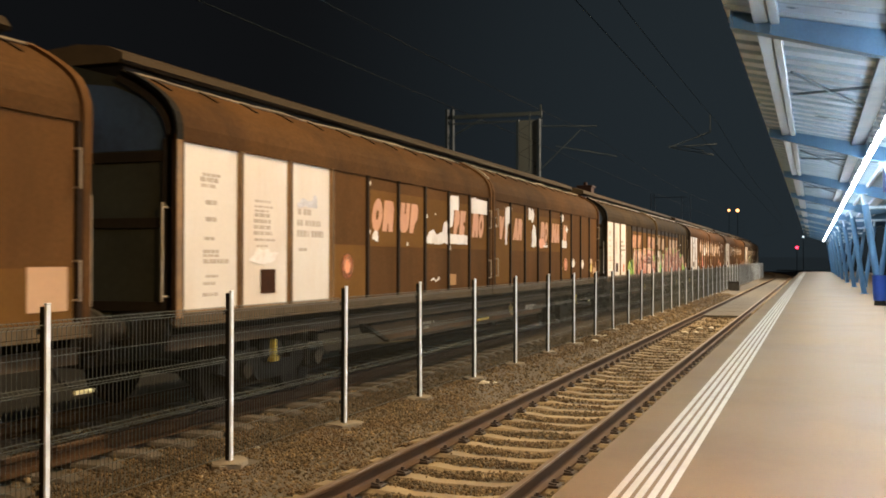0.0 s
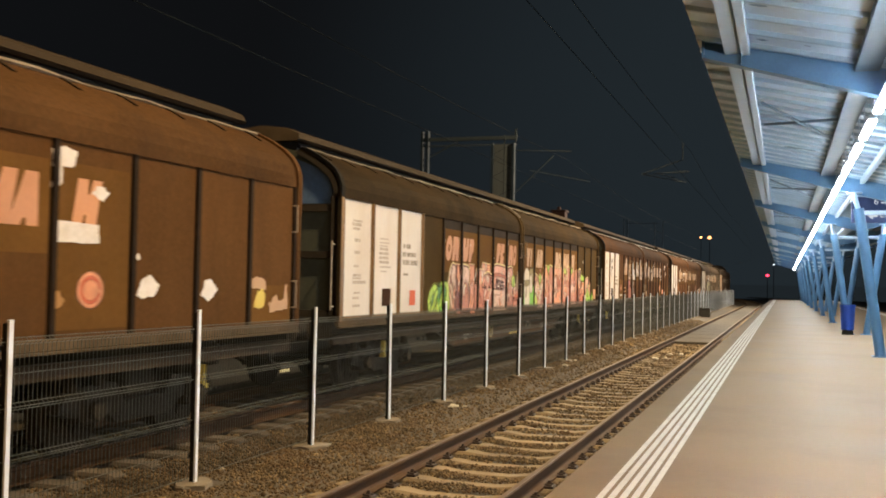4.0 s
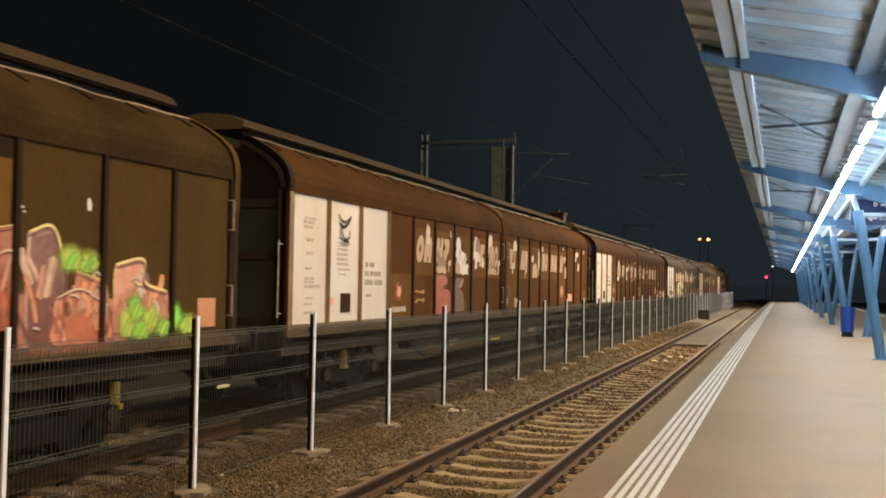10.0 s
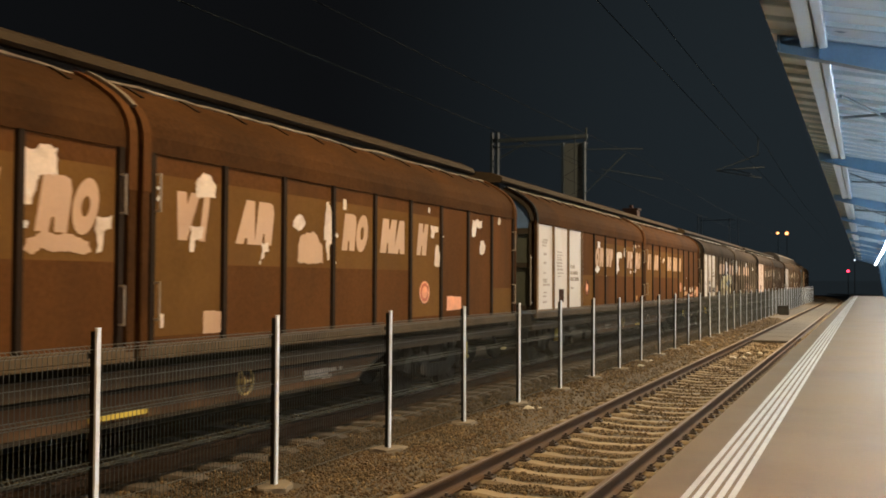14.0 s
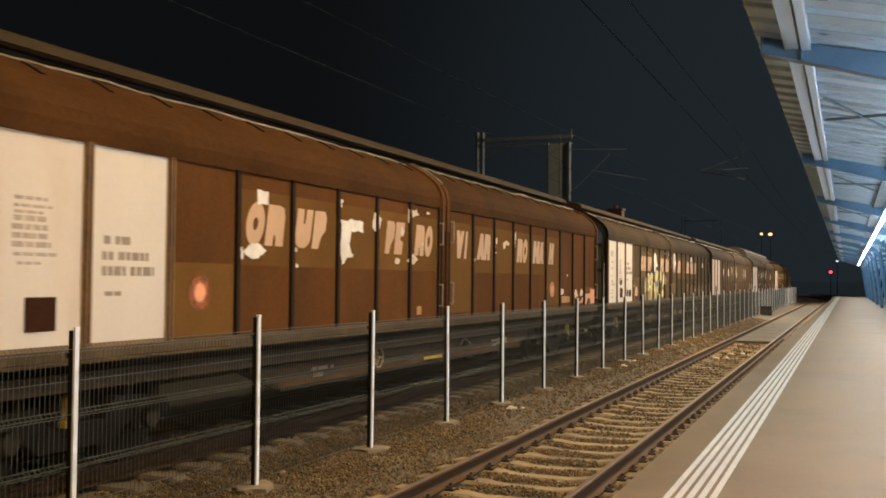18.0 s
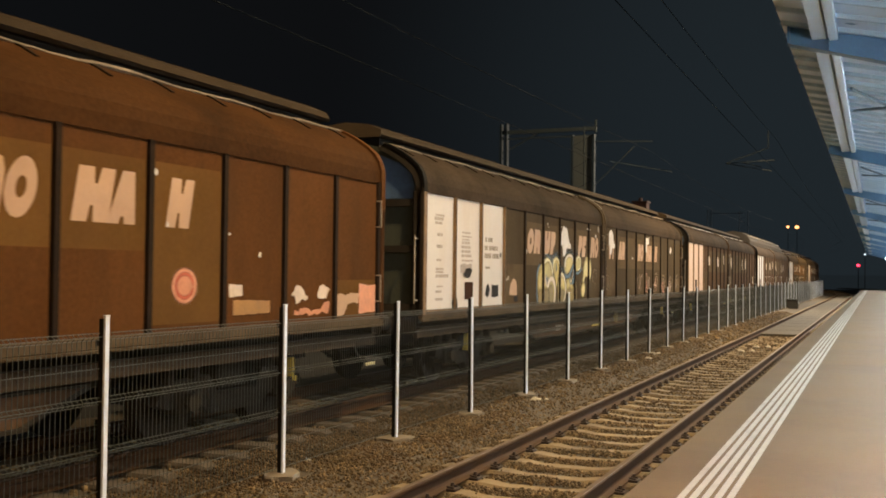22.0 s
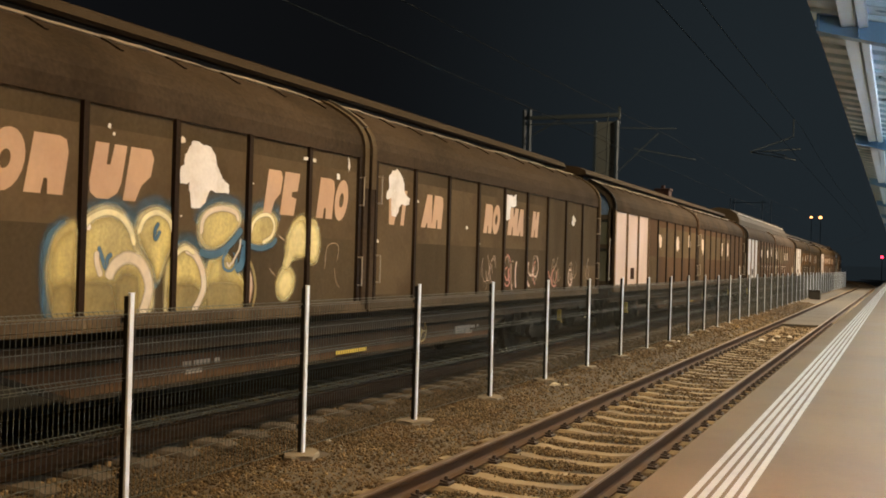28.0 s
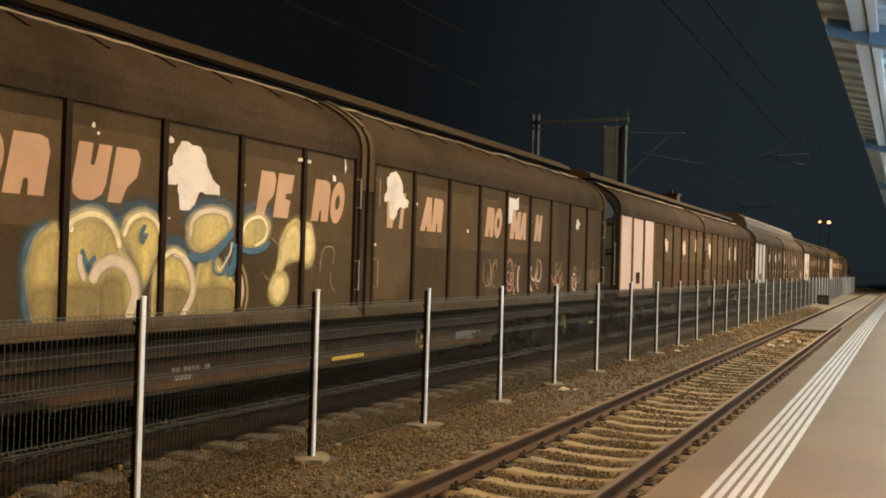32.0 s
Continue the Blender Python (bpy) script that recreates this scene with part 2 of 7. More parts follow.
ENDGREEN = surface("green_black_end_sheet", (0.060, 0.066, 0.048), 0.6, var=0.25, scale=1.4, fine=15, bump=0.15)
WHEEL = surface("wheel_steel", (0.020, 0.016, 0.012), 0.8, 0.0, spec=0.1, var=0.3, scale=6, fine=40)
OCHRE = surface("ochre_paint_square", (0.34, 0.17, 0.04), 0.6, var=0.2, scale=4, fine=30, dirt=(0.16, 0.08, 0.03), dirt_amount=0.5)
ENDPOST = surface("grimy_end_post", (0.040, 0.032, 0.022), 0.7, spec=0.15, var=0.3, scale=2, fine=25, dirt=(0.02, 0.014, 0.01), dirt_amount=0.6)
PLUMF = surface("brownish_pink_spray", (0.170, 0.083, 0.030), 0.55, var=0.3, scale=3, fine=14, bump=0.05, dirt=(0.12, 0.06, 0.035), dirt_amount=0.5)
FADEDY = surface("faded_yellow_paint", (0.30, 0.24, 0.10), 0.6, var=0.3, scale=8, fine=40)
YELLOW = surface("yellow_paint", (0.55, 0.42, 0.06), 0.5, var=0.12, scale=6, fine=40, dirt=(0.25, 0.16, 0.04), dirt_amount=0.5)
LEMONTAG = surface("pale_yellow_tag", (0.62, 0.60, 0.36), 0.5, var=0.15, scale=8, fine=40)
STEELG = surface("handle_steel", (0.30, 0.25, 0.19), 0.5, 0.1, var=0.3, scale=10, fine=60)
GR = {
    "pink": surface("pink_spray", (0.62, 0.30, 0.215), 0.5, var=0.22, scale=3, fine=14, bump=0.05, per_object=0.15),
    "salmon": surface("salmon_spray", (0.62, 0.26, 0.13), 0.5, var=0.25, scale=3, fine=14, bump=0.05, per_object=0.2),
    "red": surface("red_spray", (0.46, 0.13, 0.065), 0.5, var=0.22, scale=3, fine=14, bump=0.05, per_object=0.15),
    "plum": surface("plum_spray", (0.16, 0.055, 0.05), 0.5, var=0.25, scale=3, fine=14, bump=0.05),
    "rose": surface("rose_spray", (0.47, 0.18, 0.115), 0.5, var=0.3, scale=3, fine=14, bump=0.05, per_object=0.2),
    "palepink": surface("pale_pink_spray", (0.64, 0.45, 0.345), 0.5, var=0.2, scale=4, fine=18, bump=0.05, per_object=0.1),
    "lime": surface("lime_spray", (0.40, 0.55, 0.07), 0.5, var=0.25, scale=4, fine=18, bump=0.05),
    "green": surface("green_spray", (0.17, 0.50, 0.035), 0.5, var=0.25, scale=3, fine=14, bump=0.05, per_object=0.2),
    "dgreen": surface("dark_green_spray", (0.04, 0.15, 0.05), 0.5, var=0.25, scale=3, fine=14, bump=0.05),
    "lemon": surface("lemon_outline_spray", (0.66, 0.55, 0.22), 0.5, var=0.15, scale=5, fine=20, bump=0.05),
    "cream": surface("cream_spray", (0.56, 0.48, 0.37), 0.5, var=0.15, scale=5, fine=20, bump=0.05),
    "yellow": surface("yellow_spray", (0.50, 0.405, 0.125), 0.5, var=0.45, scale=3.5, fine=30, bump=0.05, dirt=(0.24, 0.18, 0.06), dirt_amount=0.7, dirt_scale=3, streak=6),
    "pale": surface("pale_yellow_spray", (0.68, 0.62, 0.37), 0.5, var=0.2, scale=4, fine=20, bump=0.05),
    "soft": surface("soft_yellow_spray", (0.60, 0.51, 0.22), 0.5, var=0.25, scale=4, fine=20, bump=0.05),
    "blue": surface("petrol_blue_spray", (0.035, 0.10, 0.16), 0.5, var=0.25, scale=4, fine=20, bump=0.05),
    "orange": surface("orange_red_spray", (0.42, 0.08, 0.025), 0.5, var=0.2, scale=3, fine=14, bump=0.05),
}


def sprayed(name, material, cover=1.0):
    """The same paint laid on with a spray can: it thins out towards the edge of its patch."""
    m = material.copy()
    m.name = name
    n, l = m.node_tree.nodes, m.node_tree.links
    out, b = n["Material Output"], n["Principled BSDF"]
    clear, mix, edge, speck, ramp = n.new("ShaderNodeBsdfTransparent"), n.new("ShaderNodeMixShader"), n.new("ShaderNodeAttribute"), n.new("ShaderNodeTexNoise"), n.new("ShaderNodeMath")
    tc, thin = n.new("ShaderNodeTexCoord"), n.new("ShaderNodeMath")
    edge.attribute_name = "cover"
    speck.inputs["Scale"].default_value, speck.inputs["Detail"].default_value = 9, 7
    ramp.operation, thin.operation = "MULTIPLY_ADD", "MULTIPLY"
    ramp.use_clamp = True
    ramp.inputs[1].default_value = 0.55
    l.new(tc.outputs["Object"], speck.inputs["Vector"])
    l.new(speck.outputs["Fac"], ramp.inputs[0])
    ramp.inputs[2].default_value = cover - 0.22
    l.new(edge.outputs["Fac"], thin.inputs[0])
    l.new(ramp.outputs[0], thin.inputs[1])
    l.new(thin.outputs[0], mix.inputs[0])
    l.new(clear.outputs[0], mix.inputs[1])
    l.new(b.outputs[0], mix.inputs[2])
    l.new(mix.outputs[0], out.inputs[0])
    return m


GR["redlabel"] = surface("red_orange_label", (0.55, 0.10, 0.03), 0.5, var=0.15, scale=5, fine=30, bump=0.03)

SPRAY = {k: sprayed("sprayed_" + k, GR[k], c) for k, c in (("yellow", 0.98), ("pale", 0.92), ("soft", 0.9), ("blue", 0.9), ("cream", 0.98), ("pink", 0.8), ("salmon", 0.85), ("rose", 0.75), ("red", 0.6), ("plum", 0.55), ("palepink", 0.8), ("green", 0.95), ("lime", 0.85), ("dgreen", 0.75), ("lemon", 0.95), ("orange", 0.9))}
SPRAY["haze"] = sprayed("pale_blue_spray_haze", GR["blue"], 0.5)
SPRAY["olive"] = sprayed("olive_spray", surface("olive_yellow_spray", (0.24, 0.185, 0.06), 0.5, var=0.35, scale=3.5, fine=30, bump=0.05, streak=6), 0.75)
SPRAY["teal"] = sprayed("dark_teal_smear", surface("dark_teal_paint", (0.034, 0.044, 0.032), 0.6, var=0.3, scale=4, fine=25, bump=0.05), 0.5)
SPRAY["rust"] = sprayed("rust_red_spray", surface("rust_red_paint", (0.33, 0.072, 0.018), 0.5, var=0.2, scale=3, fine=14, bump=0.05), 0.9)
SPRAY["ink"] = sprayed("dark_grey_scrawl", BLACK, 0.8)
SPRAY["ring"] = sprayed("dull_red_ring", surface("dull_red_sign_paint", (0.27, 0.095, 0.045), 0.7, spec=0.1, var=0.25, scale=4, fine=25, bump=0.05), 0.65)
SPRAY["brown"] = sprayed("dull_brown_spray", PLUMF, 0.75)
SPRAY["tan"] = sprayed("tan_spray", surface("tan_pink_spray", (0.34, 0.23, 0.13), 0.5, var=0.3, scale=4, fine=25, bump=0.05), 0.58)

BALLAST = surface("crushed_stone_bed", (0.060, 0.045, 0.026), 0.9, var=0.5, scale=1.4, fine=14, bump=1.0, bump_size=0.03, dirt=(0.05, 0.038, 0.026), dirt_amount=0.6, dirt_scale=0.9)
STONE = surface("crushed_stone", (0.102, 0.072, 0.037), 0.95, spec=0.2, var=0.35, scale=2, fine=40, bump=0.3, island=0.8, dirt=(0.10, 0.055, 0.028), dirt_amount=0.6, dirt_scale=2.2)
EARTH = surface("dark_trackside_earth", (0.006, 0.0055, 0.0045), 0.95, var=0.4, scale=0.6, fine=9, bump=0.6, bump_size=0.03)
# darker sleeper colour for every track but the platform track
DARKSLEEPER = surface("dark_sleeper_concrete", (0.062, 0.047, 0.031), 0.85, var=0.3, scale=3, fine=45, bump=0.3, dirt=(0.04, 0.03, 0.02), dirt_amount=0.7, dirt_scale=2.5, per_object=0.15)
CONCRETE = surface("sleeper_concrete", (0.176, 0.125, 0.061), 0.8, var=0.25, scale=3, fine=45, bump=0.3, dirt=(0.075, 0.052, 0.029), dirt_amount=0.75, dirt_scale=2.5, per_object=0.16)
FOOTING = surface("footing_concrete", (0.15, 0.12, 0.08), 0.9, var=0.25, scale=5, fine=45, bump=0.4, dirt=(0.13, 0.1, 0.06), dirt_amount=0.5, dirt_scale=4)
RAIL = surface("rusty_rail_side", (0.045, 0.022, 0.0075), 0.75, 0.0, spec=0.15, var=0.3, scale=2, fine=30, bump=0.2, dirt=(0.04, 0.022, 0.014), dirt_amount=0.6)
RAILTOP = surface("worn_rail_top", (0.10, 0.062, 0.034), 0.5, 0.4, var=0.2, scale=2, fine=30, bump=0.03)
CLIP = surface("rusty_clip", (0.035, 0.022, 0.015), 0.7, 0.3, var=0.3, scale=9, fine=60)
SLAB = surface("crossing_concrete", (0.050, 0.039, 0.023), 0.85, var=0.2, scale=1.5, fine=35, bump=0.25, dirt=(0.07, 0.052, 0.033), dirt_amount=0.6, dirt_scale=1.2, per_object=0.12)
PAVING = surface("platform_paving", (0.300, 0.187, 0.084), 0.62, var=0.10, scale=0.7, fine=60, bump=0.15, dirt=(0.215, 0.135, 0.065), dirt_amount=0.6, dirt_scale=0.55)
FACE = surface("platform_wall_concrete", (0.22, 0.19, 0.16), 0.85, var=0.25, scale=2, fine=30, bump=0.3)
LINE = surface("cream_guide_stripe", (0.80, 0.72, 0.60), 0.55, var=0.06, scale=3, fine=50, bump=0.1, dirt=(0.45, 0.36, 0.27), dirt_amount=0.35, dirt_scale=2)
GALV = surface("galvanised_post", (0.72, 0.78, 0.87), 0.45, 0.1, var=0.12, scale=6, fine=60, bump=0.05)
# near-black colour that puts shade on the unlit side of the fence posts
POSTSHADE = surface("post_shade_colour", (0.014, 0.013, 0.011), 0.8, spec=0.1, var=0.3, scale=8, fine=60, bump=0.0)
WIRE = surface("galvanised_wire", (0.088, 0.094, 0.080), 0.45, 0.5, var=0.2, scale=8, fine=60, bump=0.0)
BLUE = surface("blue_steel_paint", (0.080, 0.195, 0.345), 0.38, var=0.12, scale=2, fine=30, bump=0.05, dirt=(0.04, 0.09, 0.17), dirt_amount=0.4)
PALEB = surface("pale_blue_steel_paint", (0.40, 0.54, 0.70), 0.4, var=0.1, scale=2, fine=30, bump=0.05)
SHEET = surface("roof_sheet_underside", (0.42, 0.56, 0.71), 0.30, 0.2, var=0.1, scale=1.0, fine=25, bump=0.04, dirt=(0.20, 0.25, 0.30), dirt_amount=0.4, per_object=0.05)
GUTTER = surface("grey_gutter_paint", (0.070, 0.115, 0.165), 0.5, 0.1, var=0.15, scale=2, fine=30, bump=0.04)
SHEETRIB = surface("roof_sheet_seam", (0.30, 0.42, 0.54), 0.5, 0.2, var=0.15, scale=2, fine=30, bump=0.04)
BIN = surface("blue_bin_plastic", (0.015, 0.06, 0.32), 0.35, var=0.1, scale=4, fine=40, bump=0.03)
MASTM = surface("mast_steel", (0.012, 0.021, 0.034), 0.7, 0.2, spec=0.2, var=0.2, scale=3, fine=30, bump=0.05)
MASTL = surface("pale_mast_steel", (0.032, 0.043, 0.054), 0.7, 0.0, spec=0.15, var=0.2, scale=3, fine=30, bump=0.05)
BRICK = surface("chimney_brick", (0.034, 0.013, 0.009), 0.85, var=0.25, scale=5, fine=40, bump=0.3, per_object=0.2)
SIGN = surface("sign_navy_enamel", (0.03, 0.05, 0.14), 0.3, var=0.05, scale=3, fine=30, bump=0.0)
SIGNW = surface("sign_white_enamel", (0.85, 0.86, 0.88), 0.35, var=0.03, scale=3, fine=30, bump=0.0)
RUBBISH = surface("pale_rubbish", (0.40, 0.35, 0.25), 0.7, var=0.25, scale=12, fine=50, bump=0.3)
CABLE = surface("dark_cable", (0.009, 0.013, 0.017), 0.9, 0.0, spec=0.06, var=0.1, bump=0.0)
SIGNGLOW = glowing("lit_sign_lettering", (0.86, 0.92, 1.0), 0.55)
SOLE = surface("grey_brown_sole_bar", (0.050, 0.036, 0.023), 0.8, spec=0.12, var=0.35, scale=1.5, fine=18, bump=0.3, dirt=(0.018, 0.014, 0.010), dirt_amount=0.7)
SILL = surface("dusty_wall_sill", (0.088, 0.064, 0.038), 0.8, spec=0.12, var=0.35, scale=1.3, fine=20, bump=0.2, dirt=(0.03, 0.02, 0.012), dirt_amount=0.7)
LED = glowing("led_tube_glow", (0.90, 0.97, 1.0), 78.0)
LAMPGLOW = glowing("sodium_lamp_glow", (1.0, 0.41, 0.13), 4.0)
REDGLOW = glowing("red_signal_glow", (1.0, 0.03, 0.07), 6.0)
BLUEGLOW = glowing("blue_signal_glow", (0.02, 0.10, 1.0), 3.2)
# emission in the sky glow's colour, for the imitated haze sheet
HAZEGLOW = glowing("imitated_haze_glow", (0.0098, 0.0132, 0.0155), 1.0)
WHITEGLOW = glowing("far_white_lamp_glow", (0.8, 0.9, 1.0), 2.2)


# ---- mesh helpers ----
def box(bm, x0, x1, y0, y1, z0, z1, bevel=0.0):
    vs = [bm.verts.new((x, y, z)) for x in (x0, x1) for y in (y0, y1) for z in (z0, z1)]
    fs = [bm.faces.new([vs[i] for i in q]) for q in ((0, 1, 3, 2), (4, 6, 7, 5), (0, 4, 5, 1), (2, 3, 7, 6), (0, 2, 6, 4), (1, 5, 7, 3))]
    if bevel:
        es = {e for f in fs for e in f.edges}
        bmesh.ops.bevel(bm, geom=list(es), offset=bevel, segments=1, affect="EDGES")
    return bm


def prism(bm, outline, a, b, axis="y"):
    """A closed outline of (u, v) swept from a to b along an axis: y takes (x, z), x takes (y, z), z takes (x, y)."""
    def at(u, v, w):
        return {"y": (u, w, v), "x": (w, u, v), "z": (u, v, w)}[axis]
    n = len(outline)
    v0 = [bm.verts.new(at(u, v, a)) for u, v in outline]
    v1 = [bm.verts.new(at(u, v, b)) for u, v in outline]
    bm.faces.new(v0[::-1])
    bm.faces.new(v1)
    for i in range(n):
        bm.faces.new((v0[i], v0[(i + 1) % n], v1[(i + 1) % n], v1[i]))
    return bm


def rod(bm, p, q, r, sides=8, r2=None):
    p, q = Vector(p), Vector(q)
    d = (q - p).normalized()
    u = d.orthogonal().normalized()
    w = d.cross(u)
    r2 = r if r2 is None else r2
    rings = []
    for c, rad in ((p, r), (q, r2)):
        rings.append([bm.verts.new(c + rad * (math.cos(2 * math.pi * i / sides) * u + math.sin(2 * math.pi * i / sides) * w)) for i in range(sides)])
    for i in range(sides):
        bm.faces.new((rings[0][i], rings[0][(i + 1) % sides], rings[1][(i + 1) % sides], rings[1][i]))
    bm.faces.new(rings[0][::-1])
    bm.faces.new(rings[1])
    return bm


def mesh_of(name, bm, material, smooth=False):
    bmesh.ops.recalc_face_normals(bm, faces=bm.faces)
    me = bpy.data.meshes.new(name)
    bm.to_mesh(me)
    bm.free()
    me.materials.append(material)
    if smooth:
        for f in me.polygons:
            f.use_smooth = True
    return me


def part(name, bm, material, parent=None, label="", smooth=False, m=None):
    """Links a bmesh, or a mesh that is shared, as one object under a thing or a part."""
    me = bm if isinstance(bm, bpy.types.Mesh) else mesh_of(name, bm, material, smooth)
    ob = new(name, me)
    if parent:
        ob.parent = parent
    if m is not None:
        ob.matrix_basis = m
    return tagged(ob, label) if label else ob


def empty(name, m=None, **tags):
    ob = new(name)
    ob.empty_display_size = 0.3
    if m is not None:
        ob.matrix_basis = m
    return tagged(ob, **tags)


STORE = {}


def shared(key, build, material, smooth=False):
    if key not in STORE:
        bm = bmesh.new()
        build(bm)
        STORE[key] = mesh_of(key.split("|")[0], bm, material, smooth)
    return STORE[key]


# ---- the lie of the tracks ----
NEAR_X, FAR_X = -3.11, -7.50          # centre lines: the empty platform track, the goods train's track
NEAR_TOP, FAR_TOP = -0.55, -0.42      # rail tops, from the platform's surface
STRAIGHT, RADIUS = 112.0, 300.0       # both tracks bend to the left past this point


def along(s, x0):
    """Place and heading at the way s along a track that runs at x0 where it is straight."""
    if s <= STRAIGHT:
        return x0, s, 0.0
    r = RADIUS + (x0 - FAR_X)
    a = (s - STRAIGHT) / RADIUS
    return FAR_X - RADIUS + r * math.cos(a), STRAIGHT + r * math.sin(a), math.degrees(a)


def sweep(outline, x0, stations):
    """An outline of (across, up) swept along a track."""
    bm = bmesh.new()
    rings = []
    for s in stations:
        x, y, turn = along(s, x0)
        c, sn = math.cos(radians(turn)), math.sin(radians(turn))
        rings.append([bm.verts.new((x + u * c, y + u * sn, v)) for u, v in outline])
    n = len(outline)
    for a, b in zip(rings, rings[1:]):
        for i in range(n):
            bm.faces.new((a[i], a[(i + 1) % n], b[(i + 1) % n], b[i]))
    bm.faces.new(rings[0][::-1])
    bm.faces.new(rings[-1])
    return bm


STATIONS = [-12, 0, 10, 30, 60, 90, 112] + [112 + 8 * i for i in range(1, 12)]

# ---- ground ----
bm = bmesh.new()
for x, y in ((-2500, -2500), (2500, -2500), (2500, 2500), (-2500, 2500)):
    bm.verts.new((x, y, -1.25))
bm.faces.new(bm.verts[:])
tagged(part("ground", bm, EARTH), "dark earth beside the tracks at night", "ground", kind="structure")


def bed_height(x):
    return float(np.interp(x, (-13.5, -10.4, -9.2, -8.9, -6.1, -5.9, -4.75, -4.45, -1.4), (-1.3, -1.1, -0.72, -0.655, -0.655, -0.67, -0.675, -0.775, -0.79)))


xs = [-13.5, -12, -10.4, -9.6, -9.2, -8.9, -8.2, -7.5, -6.8, -6.1, -5.9, -5.5, -5.1, -4.75, -4.45, -4.0, -3.5, -3.0, -2.5, -2.0, -1.4]
ys = [-12 + 0.5 * i for i in range(104)] + [40 + 4 * i for i in range(41)]
bm = bmesh.new()
grid = []
for y in ys:
    sx, sy, turn = along(y, 0.0)
    grid.append([bm.verts.new((x + sx, sy, bed_height(x) + 0.02 * noise.noise((x * 1.7, y * 1.3, 0)))) for x in xs])
for a, b in zip(grid, grid[1:]):
    for i in range(len(xs) - 1):
        bm.faces.new((a[i], a[i + 1], b[i + 1], b[i]))
bed = tagged(part("ballast_bed", bm, BALLAST, smooth=True), "brown crushed-stone ballast bed under both tracks", "ballast", kind="structure")


# ---- tracks ----
def sleeper_shape(bm):
    rows = []
    for u, top, half in ((-1.3, -0.03, 0.12), (-1.22, 0.0, 0.132), (-0.5, 0.0, 0.132), (-0.3, -0.025, 0.115), (0.3, -0.025, 0.115), (0.5, 0.0, 0.132), (1.22, 0.0, 0.132), (1.3, -0.03, 0.12)):
        rows.append([bm.verts.new(p) for p in ((u, -half - 0.04, -0.2), (u, -half, top - 0.03), (u, -half + 0.03, top), (u, half - 0.03, top), (u, half, top - 0.03), (u, half + 0.04, -0.2))])
    for a, b in zip(rows, rows[1:]):
        for i in range(5):
            bm.faces.new((a[i], b[i], b[i + 1], a[i + 1]))
    bm.faces.new(rows[0])
    bm.faces.new(rows[-1][::-1])


def clip_shape(bm):
    for s in (-1, 1):
        box(bm, s * 0.07 if s > 0 else -0.17, 0.17 if s > 0 else -0.07, -0.07, 0.07, -0.002, 0.025, 0.006)
        rod(bm, (s * 0.115, 0, 0.02), (s * 0.115, 0, 0.075), 0.017, 6)
        rod(bm, (s * 0.15, -0.045, 0.03), (s * 0.075, -0.045, 0.04), 0.012, 5)
        rod(bm, (s * 0.15, 0.045, 0.03), (s * 0.075, 0.045, 0.04), 0.012, 5)


RAIL_SHAPE = [(-0.075, 0), (0.075, 0), (0.075, 0.012), (0.02, 0.03), (0.009, 0.05), (0.009, 0.115), (0.034, 0.132), (0.036, 0.158), (0.028, 0.169), (-0.028, 0.169), (-0.036, 0.158), (-0.034, 0.132), (-0.009, 0.115), (-0.009, 0.05), (-0.02, 0.03), (-0.075, 0.012)]


def track(name, x0, top, label, first, count):
    t = empty(name, label=label, category="railway track", kind="structure")
    for side in (-0.7525, 0.7525):
        r = part("rail", sweep([(u, v + top - 0.172) for u, v in RAIL_SHAPE], x0 + side, STATIONS), RAIL, t)
        part("running_surface", sweep([(-0.028, top - 0.004), (0.028, top - 0.004), (0.024, top), (-0.024, top)], x0 + side, STATIONS), RAILTOP, r, "worn shiny rail top")
    me, clip = shared("sleeper", sleeper_shape, CONCRETE) if x0 == NEAR_X else shared("sleeper|oily", sleeper_shape, DARKSLEEPER), shared("rail_clip", clip_shape, CLIP)
    rnd = random.Random(name)
    for i in range(count):
        s = first + 0.6 * i
        x, y, turn = along(s, x0)
        sl = part("sleeper", me, None, t, m=pose(x, y, top - 0.18 + rnd.uniform(-0.006, 0.004), 0, 0, turn + rnd.uniform(-0.4, 0.4)))
        if x0 == NEAR_X and s < 40:
            for side in (-0.7525, 0.7525):
                part("rail_clip", clip, None, sl, m=pose(side, 0, 0.006))
    return t


track("platform_track", NEAR_X, NEAR_TOP, "empty rusty track on concrete sleepers beside the platform", 8.414 - 0.6 * 34, 220)
track("goods_track", FAR_X, FAR_TOP, "track behind the fence that carries the goods train", -8.3, 225)
track("third_track", 7.55, NEAR_TOP, "dark track on the platform's other side", -11.6, 96)

# concrete infill between the rails, further along the platform track
infill = empty("crossing_infill", label="worn concrete infill slabs between the rails", category="crossing", kind="structure")
slab_me = shared("infill_slab", lambda b: box(b, -0.66, 0.66, -1.47, 1.47, -0.08, 0.0, 0.012), SLAB)
for i in range(25):
    part("infill_slab", slab_me, None, infill, m=pose(NEAR_X, 38.9 + 3.0 * i, NEAR_TOP - 0.10))

# loose crushed stone, thickest close to the platform's start
rng = np.random.default_rng(4)


